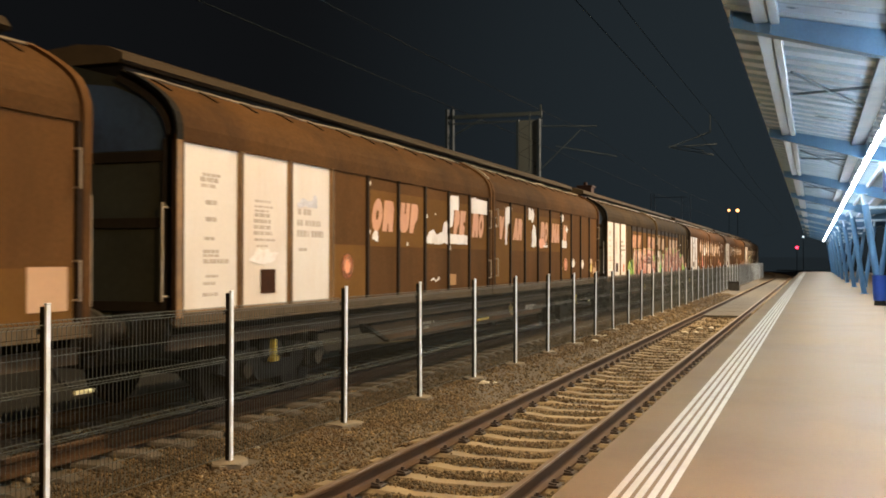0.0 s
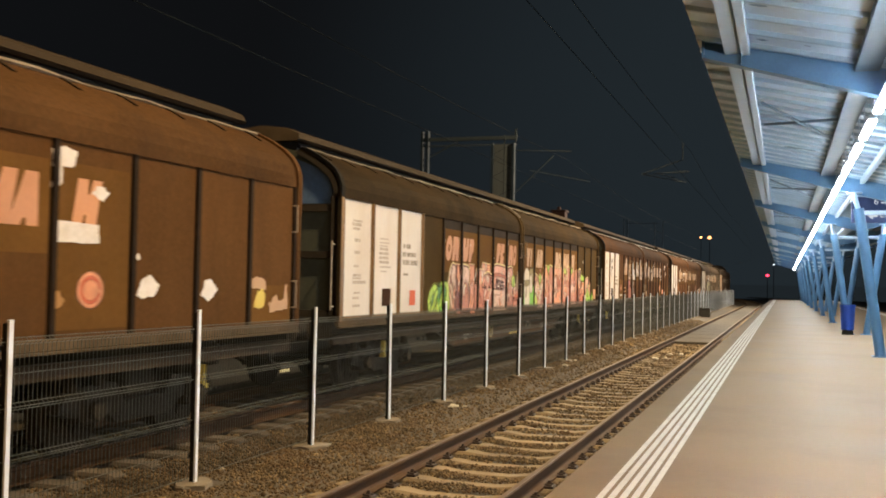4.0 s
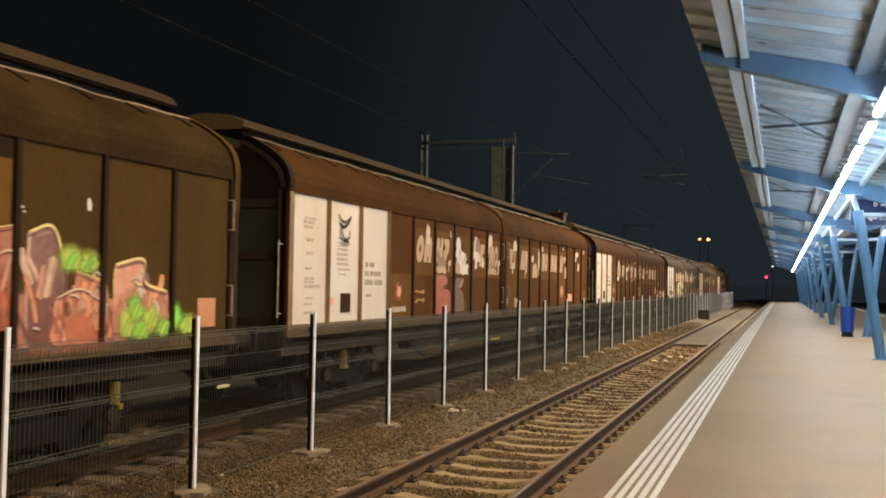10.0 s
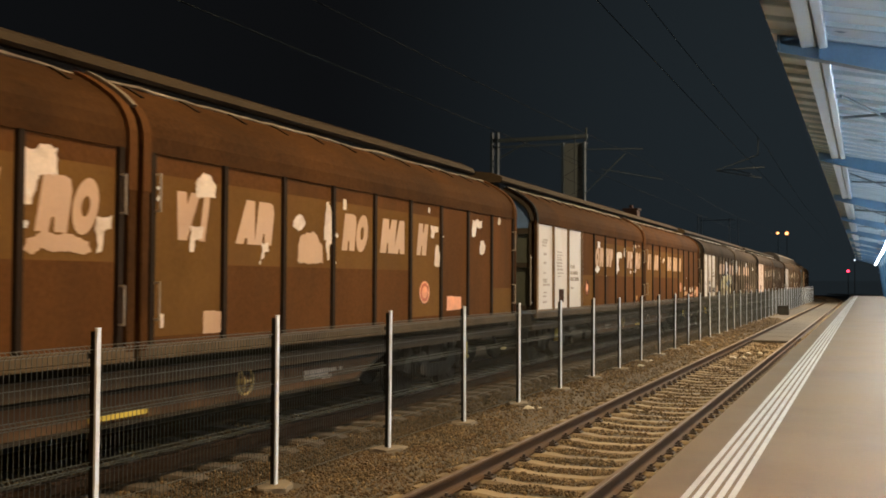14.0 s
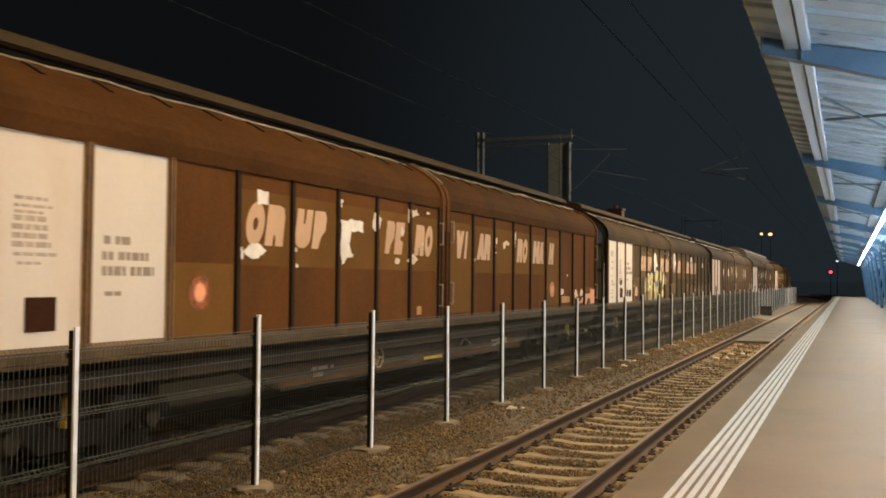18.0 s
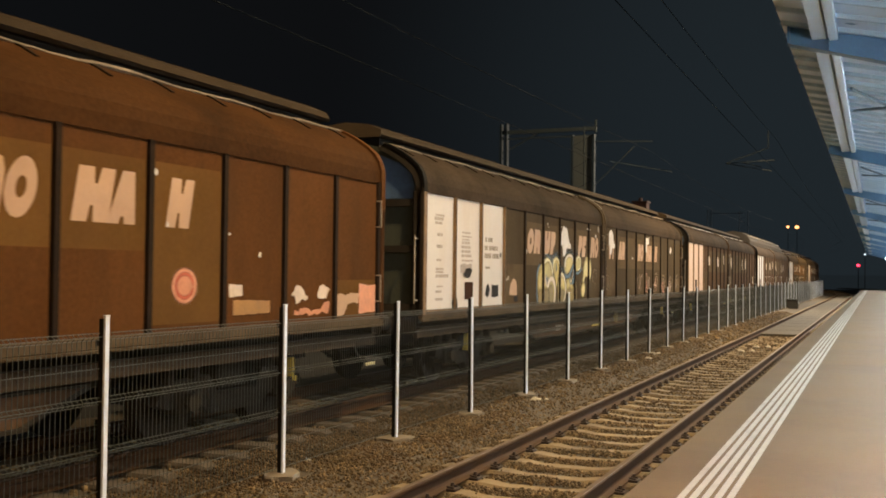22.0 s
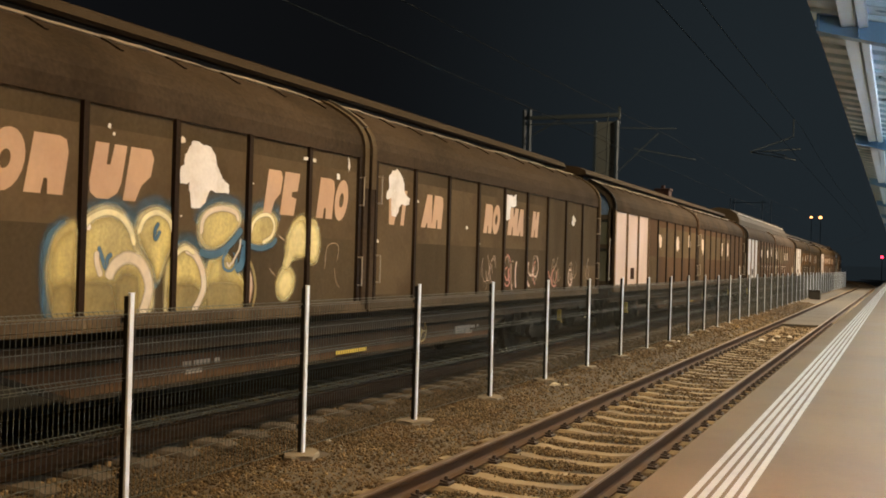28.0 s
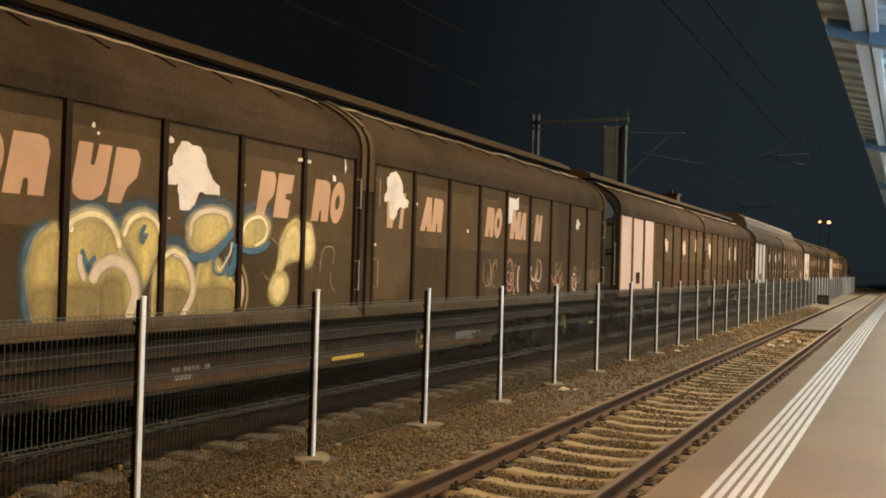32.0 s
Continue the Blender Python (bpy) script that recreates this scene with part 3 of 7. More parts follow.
def stones(name, x0, x1, y0, y1, count, size, label):
    phi = (1 + 5 ** 0.5) / 2
    ico = np.array([(-1, phi, 0), (1, phi, 0), (-1, -phi, 0), (1, -phi, 0), (0, -1, phi), (0, 1, phi), (0, -1, -phi), (0, 1, -phi), (phi, 0, -1), (phi, 0, 1), (-phi, 0, -1), (-phi, 0, 1)]) / 1.9
    tri = np.array([(0, 11, 5), (0, 5, 1), (0, 1, 7), (0, 7, 10), (0, 10, 11), (1, 5, 9), (5, 11, 4), (11, 10, 2), (10, 7, 6), (7, 1, 8), (3, 9, 4), (3, 4, 2), (3, 2, 6), (3, 6, 8), (3, 8, 9), (4, 9, 5), (2, 4, 11), (6, 2, 10), (8, 6, 7), (9, 8, 1)])
    x, y = rng.uniform(x0, x1, count), rng.uniform(y0, y1, count)
    keep = np.ones(count, bool)
    for c, first, half in ((NEAR_X, 8.414 - 8.4, 1.3), (FAR_X, -8.3, 1.3)):
        for s in (-0.7525, 0.7525):
            keep &= np.abs(x - c - s) > 0.12
        phase = np.abs((y - first + 0.3) % 0.6 - 0.3)
        keep &= ~((np.abs(x - c) < half) & (phase < 0.135) & (rng.uniform(0, 1, count) < 0.996))
    phase = np.abs((y - 6.094 + 1.25) % 2.5 - 1.25)
    keep &= ~((np.abs(x + 5.386) < 0.2) & (phase < 0.26))
    x, y = x[keep], y[keep]
    k = len(x)
    z = np.array([bed_height(v) for v in x]) + rng.uniform(-0.012, 0.018, k)
    # the bed is heaped between the sleepers of the platform track, and some stones lie on them
    near = np.abs(x - NEAR_X) < 1.3
    phase = np.abs((y - 0.014 + 0.3) % 0.6 - 0.3)
    z = np.where(near & (phase >= 0.135), z + 0.025 + 0.015 * np.sin(x * 5 + y * 3), z)
    z = np.where(near & (phase < 0.135), NEAR_TOP - 0.172, z)
    r = size * rng.lognormal(0, 0.3, k)
    a = rng.normal(size=(k, 3, 3))
    q, _ = np.linalg.qr(a)
    stretch = rng.uniform(0.65, 1.25, (k, 1, 3)) * r[:, None, None]
    rough = rng.uniform(0.6, 1.3, (k, 12, 1))
    v = np.einsum("nij,nkj->nki", q, ico[None] * rough * stretch) + np.stack([x, y, z], -1)[:, None, :]
    f = (tri[None] + 12 * np.arange(k)[:, None, None]).reshape(-1, 3)
    me = bpy.data.meshes.new(name)
    me.vertices.add(k * 12)
    me.vertices.foreach_set("co", v.reshape(-1).astype(np.float32))
    me.loops.add(len(f) * 3)
    me.loops.foreach_set("vertex_index", f.reshape(-1).astype(np.int32))
    me.polygons.add(len(f))
    me.polygons.foreach_set("loop_start", (3 * np.arange(len(f))).astype(np.int32))
    me.update(calc_edges=True)
    me.materials.append(STONE)
    return tagged(new(name, me), label, "ballast stone", kind="stuff")


stones("ballast_stone", -6.4, -1.55, 4.5, 14, 80000, 0.0112, "loose brown crushed stone between sleepers and fence")
stones("ballast_stone", -6.6, -1.55, 14, 30, 34000, 0.0145, "loose brown crushed stone further along the track")
stones("ballast_stone", -6.6, -1.55, 30, 62, 22000, 0.026, "coarse crushed stone far along the track")
stones("ballast_stone", -9.0, -6.4, 3, 24, 9000, 0.026, "loose crushed stone under the goods train")

# ---- platform ----
LEFT, RIGHT, START, END = -1.43, 5.80, -12.0, 124.0
bm = box(bmesh.new(), LEFT + 0.06, RIGHT - 0.06, START, END, -1.3, -0.12)
tagged(part("platform_wall", bm, FACE), "grey concrete wall that carries the platform", "platform", kind="structure")
bm = box(bmesh.new(), LEFT, RIGHT, START, END, -0.12, 0.0, 0.012)
tagged(part("platform", bm, PAVING), "smooth brownish paved station platform", "platform", kind="structure")
for base, label in ((-1.108, "five cream raised guide stripes along the platform edge"), (5.16, "cream raised guide stripes on the platform's other edge")):
    strip = empty("tactile_strip", label=label, category="tactile paving", kind="structure")
    me = shared("stripe", lambda b: box(b, 0, 0.043, START, END - 0.3, 0, 0.006, 0.002), LINE)
    for i in range(5):
        part("stripe", me, None, strip, m=pose(base + 0.0705 * i, 0, 0.0005))

# ---- fence between the tracks ----
FENCE_X, FENCE_FOOT, FENCE_TOP, FENCE_FIRST, PITCH = -5.386, -0.626, 1.031, 6.094, 2.5
fence = empty("mesh_fence", label="galvanised welded-mesh fence on posts between the tracks", category="fence")


def post_shape(bm):
    box(bm, 0.0, 0.022, -0.024, 0.024, -0.3, FENCE_TOP - FENCE_FOOT, 0.003)
    box(bm, -0.004, 0.025, -0.027, 0.027, FENCE_TOP - FENCE_FOOT - 0.004, FENCE_TOP - FENCE_FOOT + 0.008, 0.004)


# dark bar added behind the post as its shaded side, with three clips
def post_shade_shape(bm):
    box(bm, -0.046, 0.0, -0.017, 0.017, -0.3, FENCE_TOP - FENCE_FOOT - 0.02)
    for z in (0.25, 0.85, 1.45):
        box(bm, -0.054, -0.046, -0.045, 0.045, z - 0.02, z + 0.02)


def footing_shape(bm):
    rnd = random.Random(3)
    pts = [(0.17 * (1 + 0.25 * rnd.uniform(-1, 1)) * math.cos(a * math.pi / 6), 0.24 * (1 + 0.2 * rnd.uniform(-1, 1)) * math.sin(a * math.pi / 6)) for a in range(12)]
    prism(bm, pts, -0.3, -0.004, "z")
    bmesh.ops.bevel(bm, geom=[e for e in bm.edges if all(v.co.z > -0.1 for v in e.verts)], offset=0.015, segments=1, affect="EDGES")


def mesh_panel_shape(bm):
    folds = (0.61, 1.00, 1.49)
    n = 49
    stops = [0.04]
    for f in folds:
        stops += [f - 0.026, f, f + 0.026]
    stops += [1.522]

    def out(z):
        return 0.03 if any(abs(z - f) < 0.01 for f in folds) else 0.0
    r = 0.0020
    for i in range(n):
        y = 0.05 + i * (PITCH - 0.1) / (n - 1)
        ring = None
        for z in stops:
            x = -0.03 + out(z)
            cur = [bm.verts.new((x + a, y + b, z)) for a, b in ((-r, -r), (r, -r), (r, r), (-r, r))]
            if ring:
                for k in range(4):
                    bm.faces.new((ring[k], ring[(k + 1) % 4], cur[(k + 1) % 4], cur[k]))
            ring = cur
    for z in [0.05] + [v for f in folds for v in (f - 0.026, f + 0.026)] + [0.31, 1.245]:
        box(bm, -0.036, -0.029, 0.035, PITCH - 0.035, z - 0.003, z + 0.003)
    for f in folds:
        box(bm, -0.004, 0.004, 0.035, PITCH - 0.035, f - 0.003, f + 0.003)


post_me, foot_me = shared("post", post_shape, GALV), shared("footing", footing_shape, FOOTING)
panel_me = shared("wire_panel", mesh_panel_shape, WIRE)
rnd = random.Random(11)
for i in range(-3, 46):
    y = FENCE_FIRST + PITCH * i - (0.085 if i == 0 else 0.06 if i == 1 else 0.0)
    p = part("post", post_me, None, fence, m=pose(FENCE_X, y, FENCE_FOOT + rnd.uniform(-0.012, 0.012), rnd.uniform(-0.4, 0.4), rnd.uniform(-0.5, 0.5), 0))
    part("clamp_bar", shared("clamp_bar", post_shade_shape, POSTSHADE), None, p, "dark bar that paints the post's shaded side")
    part("footing", foot_me, None, p, m=pose(0, 0, 0, 0, 0, rnd.uniform(-40, 40)))
    tagged(part("wire_panel", panel_me, None, fence, m=pose(FENCE_X, y, FENCE_FOOT)), kind="stuff")

# ---- platform canopy ----
MID, BAY, FIRST = 2.17, 10.7, 11.7
BEAMS = [FIRST + BAY * i for i in range(11)]
ROOF_START = FIRST - 25 * BAY / 17


def roof_z(x):
    return 4.20 - 0.215 * (min(x, 2 * MID - x) + 0.86)


def frame_parts(parent):
    for side in (-1, 1):
        def sx(x):
            return x if side < 0 else 2 * MID - x
        tip, root = -0.86, MID
        top = [(sx(tip), roof_z(tip) - 0.03), (sx(root), roof_z(root) - 0.03)]
        low = [(sx(root), 3.16), (sx(0.95), 3.47), (sx(tip), 3.97)]
        bm = bmesh.new()
        prism(bm, top + low, -0.006, 0.006)
        for (xa, za), (xb, zb) in ((top[0], top[1]), (low[1], low[2]), (low[0], low[1])):
            d = Vector((xb - xa, 0, zb - za))
            vs = []
            for yy in (-0.09, 0.09):
                vs += [bm.verts.new((xa, yy, za - 0.007)), bm.verts.new((xb, yy, zb - 0.007)), bm.verts.new((xb, yy, zb + 0.007)), bm.verts.new((xa, yy, za + 0.007))]
            for q in ((0, 1, 2, 3), (7, 6, 5, 4), (0, 4, 5, 1), (1, 5, 6, 2), (2, 6, 7, 3), (3, 7, 4, 0)):
                bm.faces.new([vs[k] for k in q])
        box(bm, min(sx(tip), sx(tip) + side * -0.012 * -1) - 0.006, max(sx(tip), sx(tip)) + 0.006, -0.09, 0.09, 3.97, roof_z(tip) - 0.03)
        box(bm, sx(-0.45) - 0.006, sx(-0.45) + 0.006, -0.085, 0.085, 3.88, roof_z(-0.45) - 0.03)
        part("beam", bm, BLUE, parent)
        foot_x, head_x = (1.92, 1.42) if side < 0 else (2.42, 2.92)
        bm = bmesh.new()
        rod(bm, (foot_x, 0, 0), (head_x + (foot_x - head_x) * 0.12, 0, 3.05), 0.105, 14)
        leg = part("leg", bm, BLUE, parent, smooth=False)
        bm = bmesh.new()
        for dy in (-0.16, 0.16):
            rod(bm, (head_x + (foot_x - head_x) * 0.14, 0, 2.98), (head_x - 0.04, dy, 3.36), 0.045, 8)
        box(bm, head_x - 0.16, head_x + 0.12, -0.22, 0.22, 3.355, 3.375)
        part("bracket", bm, PALEB, leg)
        bm = box(bmesh.new(), foot_x - 0.17, foot_x + 0.17, -0.17, 0.17, 0, 0.018, 0.004)
        part("base_plate", bm, BLUE, leg)
    bm = bmesh.new()
    rod(bm, (1.50, 0, 2.96), (2.84, 0, 2.96), 0.05, 10)
    part("crossbar", bm, PALEB, parent)


frame0 = empty("canopy_frame", pose(0, BEAMS[0], 0), label="blue steel V-shaped canopy support with tapered roof arms", category="canopy support", group="canopy supports")
frame_parts(frame0)
for y in BEAMS[1:]:
    copy_thing(frame0, pose(0, y, 0))

roof = empty("canopy_roof", label="pale corrugated sheet roof over the platform, sloping to its middle", category="canopy", kind="structure")
SEAM = BAY / 17


def sheet_shape(side, count=17):
    def build(bm):
        xa, xb = (-0.95, MID - 0.12) if side < 0 else (MID + 0.12, 2 * MID + 0.95)
        pts = []
        for i in range(count):
            y = i * SEAM
            pts += [(y, 0.0), (y + SEAM - 0.13, 0.0), (y + SEAM - 0.10, 0.045), (y + SEAM - 0.03, 0.045)]
        pts.append((count * SEAM, 0.0))
        rows = []
        for x in (xa, xb):
            rows.append([bm.verts.new((x, y, roof_z(x) + h)) for y, h in pts])
            rows.append([bm.verts.new((x, y, roof_z(x) + h + 0.012)) for y, h in pts])
        for i in range(len(pts) - 1):
            bm.faces.new((rows[0][i], rows[0][i + 1], rows[2][i + 1], rows[2][i]))
            bm.faces.new((rows[1][i], rows[3][i], rows[3][i + 1], rows[1][i + 1]))
            bm.faces.new((rows[0][i], rows[1][i], rows[1][i + 1], rows[0][i + 1]))
            bm.faces.new((rows[2][i], rows[2][i + 1], rows[3][i + 1], rows[3][i]))
    return build


def seam_shape(side, count=17):
    def build(bm):
        xa, xb = (-0.94, MID - 0.14) if side < 0 else (MID + 0.14, 2 * MID + 0.94)
        for i in range(count):
            y = i * SEAM + SEAM - 0.16
            vs = [bm.verts.new((x, yy + s, roof_z(x) + dz)) for x in (xa, xb) for yy, s in ((y, 1), (y + 0.10, -1)) for dz, s in ((-0.045, 0.02 * s), (0.002, 0.0))]
            for q in ((0, 1, 3, 2), (4, 6, 7, 5), (0, 4, 5, 1), (2, 3, 7, 6), (0, 2, 6, 4), (1, 5, 7, 3)):
                bm.faces.new([vs[k] for k in q])
    return build


for y, count in [(ROOF_START, 25)] + [(y, 17) for y in BEAMS[:-1]]:
    for side in (-1, 1):
        sh = part("roof_sheet", shared("roof_sheet|%d %d" % (side, count), sheet_shape(side, count), SHEET), None, roof, m=pose(0, y, 0))
        part("sheet_seam", shared("sheet_seam|%d %d" % (side, count), seam_shape(side, count), SHEETRIB), None, sh)
for side in (-1, 1):
    def sx(x):
        return x if side < 0 else 2 * MID - x
    for x, w, z, name, mat_ in ((-0.55, 0.16, roof_z(-0.55) - 0.13, "purlin", PALEB), (-0.405, 0.10, roof_z(-0.405) - 0.12, "purlin", PALEB), (0.86, 0.26, roof_z(0.86) - 0.09, "gutter", GUTTER), (1.55, 0.09, roof_z(1.55) - 0.12, "purlin", PALEB)):
        bm = box(bmesh.new(), sx(x) - w / 2, sx(x) + w / 2, ROOF_START, BEAMS[-1], z, z + (0.11 if name == "purlin" else 0.075), 0.01)
        part(name, bm, mat_, roof)
    for y in BEAMS[:-1]:
        bm = bmesh.new()
        for a, b in ((3.1, 5.5), (5.1, 3.3)):
            rod(bm, (sx(-0.29), y + a, roof_z(-0.29) - 0.09), (sx(0.80), y + b, roof_z(0.80) - 0.09), 0.022, 6)
        part("cross_brace", bm, GUTTER, roof)
bm = prism(bmesh.new(), [(MID - 0.16, 3.49), (MID + 0.16, 3.49), (MID + 0.2, 3.66), (MID + 0.17, 3.66), (MID + 0.13, 3.52), (MID - 0.13, 3.52), (MID - 0.17, 3.66), (MID - 0.2, 3.66)], ROOF_START, BEAMS[-1])
part("gutter", bm, PALEB, roof, "pale sheet gutter in the roof's valley")

# LED tube lights under the roof
led0 = empty("led_tube_light", label="glowing white LED tube light hung under the canopy", category="light fitting", group="canopy lights")
bm = box(bmesh.new(), -0.05, 0.05, -0.78, 0.78, 0.0, 0.05, 0.012)
part("housing", bm, PALEB, led0)
bm = bmesh.new()
prism(bm, [(-0.046, -0.002), (-0.046, -0.022), (-0.034, -0.045), (0.034, -0.045), (0.046, -0.022), (0.046, -0.002)], -0.75, 0.75)
part("diffuser", bm, LED, led0, "glowing white diffuser")
for y in (-0.6, 0.6):
    part("hanger", rod(bmesh.new(), (0, y, 0.06), (0, y, 0.36), 0.008, 6), PALEB, led0)
led0.matrix_basis = pose(1.02, 5.10, 3.42)
for side_x in (1.02, 2 * MID - 1.02):
    for i in range(52):
        y = 5.10 + 2.16 * i
        if (side_x == 1.02 and i == 0) or y > (117 if side_x == 1.02 else 39):
            continue
        copy_thing(led0, pose(side_x, y, 3.42))

# platform sign behind the first visible support
sign = empty("platform_sign", pose(1.87, 24.0, 3.13), label="navy hanging sign with white platform numbers and arrows", category="sign")
part("panel", box(bmesh.new(), -0.44, 0.42, -0.03, 0.03, -0.28, 0.30, 0.01), SIGN, sign)
part("frame_edge", box(bmesh.new(), 0.42, 0.445, -0.035, 0.035, -0.30, 0.32), SIGNW, sign)
part("hanger", rod(rod(bmesh.new(), (-0.3, 0, 0.3), (-0.3, 0, 0.55), 0.012, 6), (0.3, 0, 0.3), (0.3, 0, 0.55), 0.012, 6), PALEB, sign)


def lettering(text, size, m, parent, material):
    cu = bpy.data.curves.new("lettering", "FONT")
    cu.body, cu.size, cu.extrude, cu.align_x, cu.align_y = text, size, 0.002, "LEFT", "BOTTOM"
    tmp = bpy.data.objects.new("lettering", cu)
    me = bpy.data.meshes.new_from_object(tmp)
    bpy.data.objects.remove(tmp)
    me.materials.clear()
    me.materials.append(material)
    ob = new("lettering", me)
    ob.parent, ob.matrix_basis = parent, m
    return ob


def arrow(bm, x0, x1, z, t):
    d = 1 if x1 > x0 else -1
    box(bm, min(x0, x1), max(x0, x1), -0.038, -0.032, z - t / 2, z + t / 2)
    prism(bm, [(x1 + d * 0.02, z), (x1 - d * 0.07, z + 0.065), (x1 - d * 0.10, z + 0.04), (x1 - d * 0.045, z), (x1 - d * 0.10, z - 0.04), (x1 - d * 0.07, z - 0.065)], -0.040, -0.033)


lettering("6", 0.20, pose(0.02, -0.034, 0.09, 90), sign, SIGNGLOW)
lettering("L5", 0.20, pose(0.14, -0.034, -0.20, 90), sign, SIGNGLOW)
bm = bmesh.new()
arrow(bm, 0.17, 0.36, 0.165, 0.035)
part("arrow", bm, SIGNGLOW, sign, "white arrow")
bm = bmesh.new()
arrow(bm, 0.10, -0.08, -0.13, 0.035)
part("arrow", bm, SIGNGLOW, sign, "white arrow")

# litter bin beside the supports
bin_ = empty("litter_bin", pose(1.86, 32.65, 0), label="round blue litter bin on a dark foot by the supports", category="litter bin")
part("foot", rod(bmesh.new(), (0, 0, 0), (0, 0, 0.16), 0.17, 14, 0.15), UNDER, bin_)
part("drum", rod(bmesh.new(), (0, 0, 0.15), (0, 0, 0.86), 0.185, 18, 0.22), BIN, bin_)
part("rim", rod(bmesh.new(), (0, 0, 0.85), (0, 0, 0.905), 0.235, 18, 0.225), BIN, bin_)
# flat black disc on the closed rim paints the bin's dark inside
part("opening", rod(bmesh.new(), (0, 0, 0.903), (0, 0, 0.909), 0.17, 18), BLACK, bin_)

# ---- catenary, signals and what stands beyond ----
def lattice(name, x0, x1, y, z0, z1, label):
    m = empty(name, label=label, category="catenary mast", group="catenary masts")
    for x in (x0, x1):
        part("flange", box(bmesh.new(), x - 0.045, x + 0.045, y - 0.14, y + 0.14, z0, z1), MASTM, m)
    bm = bmesh.new()
    n = max(int((z1 - z0) / 0.45), 2)
    for i in range(n):
        za, zb = z0 + (z1 - z0) * i / n, z0 + (z1 - z0) * (i + 1) / n
        rod(bm, (x0, y, za if i % 2 else zb), (x1, y, zb if i % 2 else za), 0.022, 5)
    part("lacing", bm, MASTM, m)["kind"] = "stuff"
    return m


ma = lattice("catenary_mast", -15.36, -15.10, 42, -1.25, 8.05, "grey steel mast of a catenary portal")
bm = bmesh.new()
box(bm, -15.3, -11.0, 41.93, 42.07, 7.60, 7.76)
box(bm, -15.3, -11.0, 41.95, 42.05, 7.36, 7.41)
rod(bm, (-15.0, 42, 6.9), (-13.6, 42, 7.62), 0.03, 6)
rod(bm, (-11.05, 42, 7.5), (-11.05, 42, 8.05), 0.05, 6)
part("arm", bm, MASTL, ma)
mb = lattice("catenary_mast", -11.50, -10.60, 40, -1.25, 7.15, "broad grey lattice catenary mast with a wire bracket")
bm = bmesh.new()
rod(bm, (-11.0, 40, 7.5), (-11.0, 40, 5.0), 0.03, 6)
rod(bm, (-10.6, 40, 6.85), (-8.2, 40, 6.75), 0.022, 6)
rod(bm, (-10.6, 40, 5.0), (-8.9, 40, 6.6), 0.022, 6)
rod(bm, (-9.9, 40, 6.0), (-7.4, 40, 5.5), 0.018, 6)
part("bracket", bm, MASTL, mb)
part("web", box(bmesh.new(), -11.46, -10.64, 39.985, 40.015, 4.4, 7.1), surface("mast_plate", (0.042, 0.052, 0.060), 0.7, var=0.2, bump=0.0), mb, "grey plate")
mc = lattice("catenary_mast", -13.3, -12.4, 110, -1.25, 8.3, "far grey lattice catenary mast")
part("arm", rod(bmesh.new(), (-16.4, 110, 8.1), (-12.9, 110, 8.1), 0.06, 6), MASTM, mc)
lattice("catenary_mast", -16.6, -16.2, 110, -1.25, 8.5, "far grey catenary mast")

catenary = empty("overhead_wires", label="thin dark overhead contact and carrier wires", category="overhead wire")
for x, z, sag in ((NEAR_X, 4.98, 0.0), (NEAR_X, 6.1, 0.35), (FAR_X, 4.72, 0.0), (FAR_X, 5.9, 0.35)):
    bm = bmesh.new()
    pts = [(along(-12 + 6 * i, x)[0], along(-12 + 6 * i, x)[1], z - sag * math.sin(math.pi * ((6 * i) % 48) / 48)) for i in range(30)]
    ring = None
    for px_, py_, pz_ in pts:
        cur = [bm.verts.new((px_ + u, py_, pz_ + v)) for u, v in ((-0.008, 0), (0, -0.008), (0.008, 0), (0, 0.008))]
        if ring:
            for k in range(4):
                bm.faces.new((ring[k], ring[(k + 1) % 4], cur[(k + 1) % 4], cur[k]))
        ring = cur
    part("wire", bm, CABLE, catenary)
bracket = empty("wire_bracket", label="thin cantilever bracket that holds the wire over the platform track", category="catenary bracket")
bm = bmesh.new()
for a, b in (((-4.4, 33, 5.0), (-2.9, 33, 5.06)), ((-4.4, 33, 5.0), (-3.1, 33, 5.45)), ((-4.4, 33, 5.0), (-3.0, 33, 4.72)), ((-3.1, 33, 5.45), (-3.1, 33, 6.0)), ((-3.9, 33, 5.02), (-3.3, 33, 4.85))):
    rod(bm, a, b, 0.016, 5)
part("tube", bm, MASTL, bracket)


def lamp_post(x, y, z, glow, label, r=0.26, category="street lamp"):
    t = empty("far_lamp" if category != "signal" else "signal", label=label, category=category)
    part("pole", rod(bmesh.new(), (x, y + 0.4, -1.25), (x, y + 0.4, z + 0.1), 0.06, 8, 0.04), MASTM, t)
    bm = bmesh.new()
    bmesh.ops.create_icosphere(bm, subdivisions=2, radius=r, matrix=Matrix.Translation((x, y, z)) @ Matrix.Diagonal((1, 0.6, 0.8, 1)))
    part("glowing_head", bm, glow, t, "glowing lamp head")
    part("arm", rod(bmesh.new(), (x, y + 0.4, z + 0.1), (x, y, z + 0.12), 0.05, 6), MASTM, t)


lamp_post(-12.99, 170, 9.45, LAMPGLOW, "orange sodium lamp glowing far behind the train", 0.21)
lamp_post(-11.62, 170, 9.40, LAMPGLOW, "second orange sodium lamp glowing far away", 0.29)
lamp_post(-2.2, 150, 3.1, REDGLOW, "red railway signal beyond the platform's end", 0.21, "signal")
lamp_post(-1.35, 150, 4.62, WHITEGLOW, "small white lamp beyond the platform's end", 0.12)
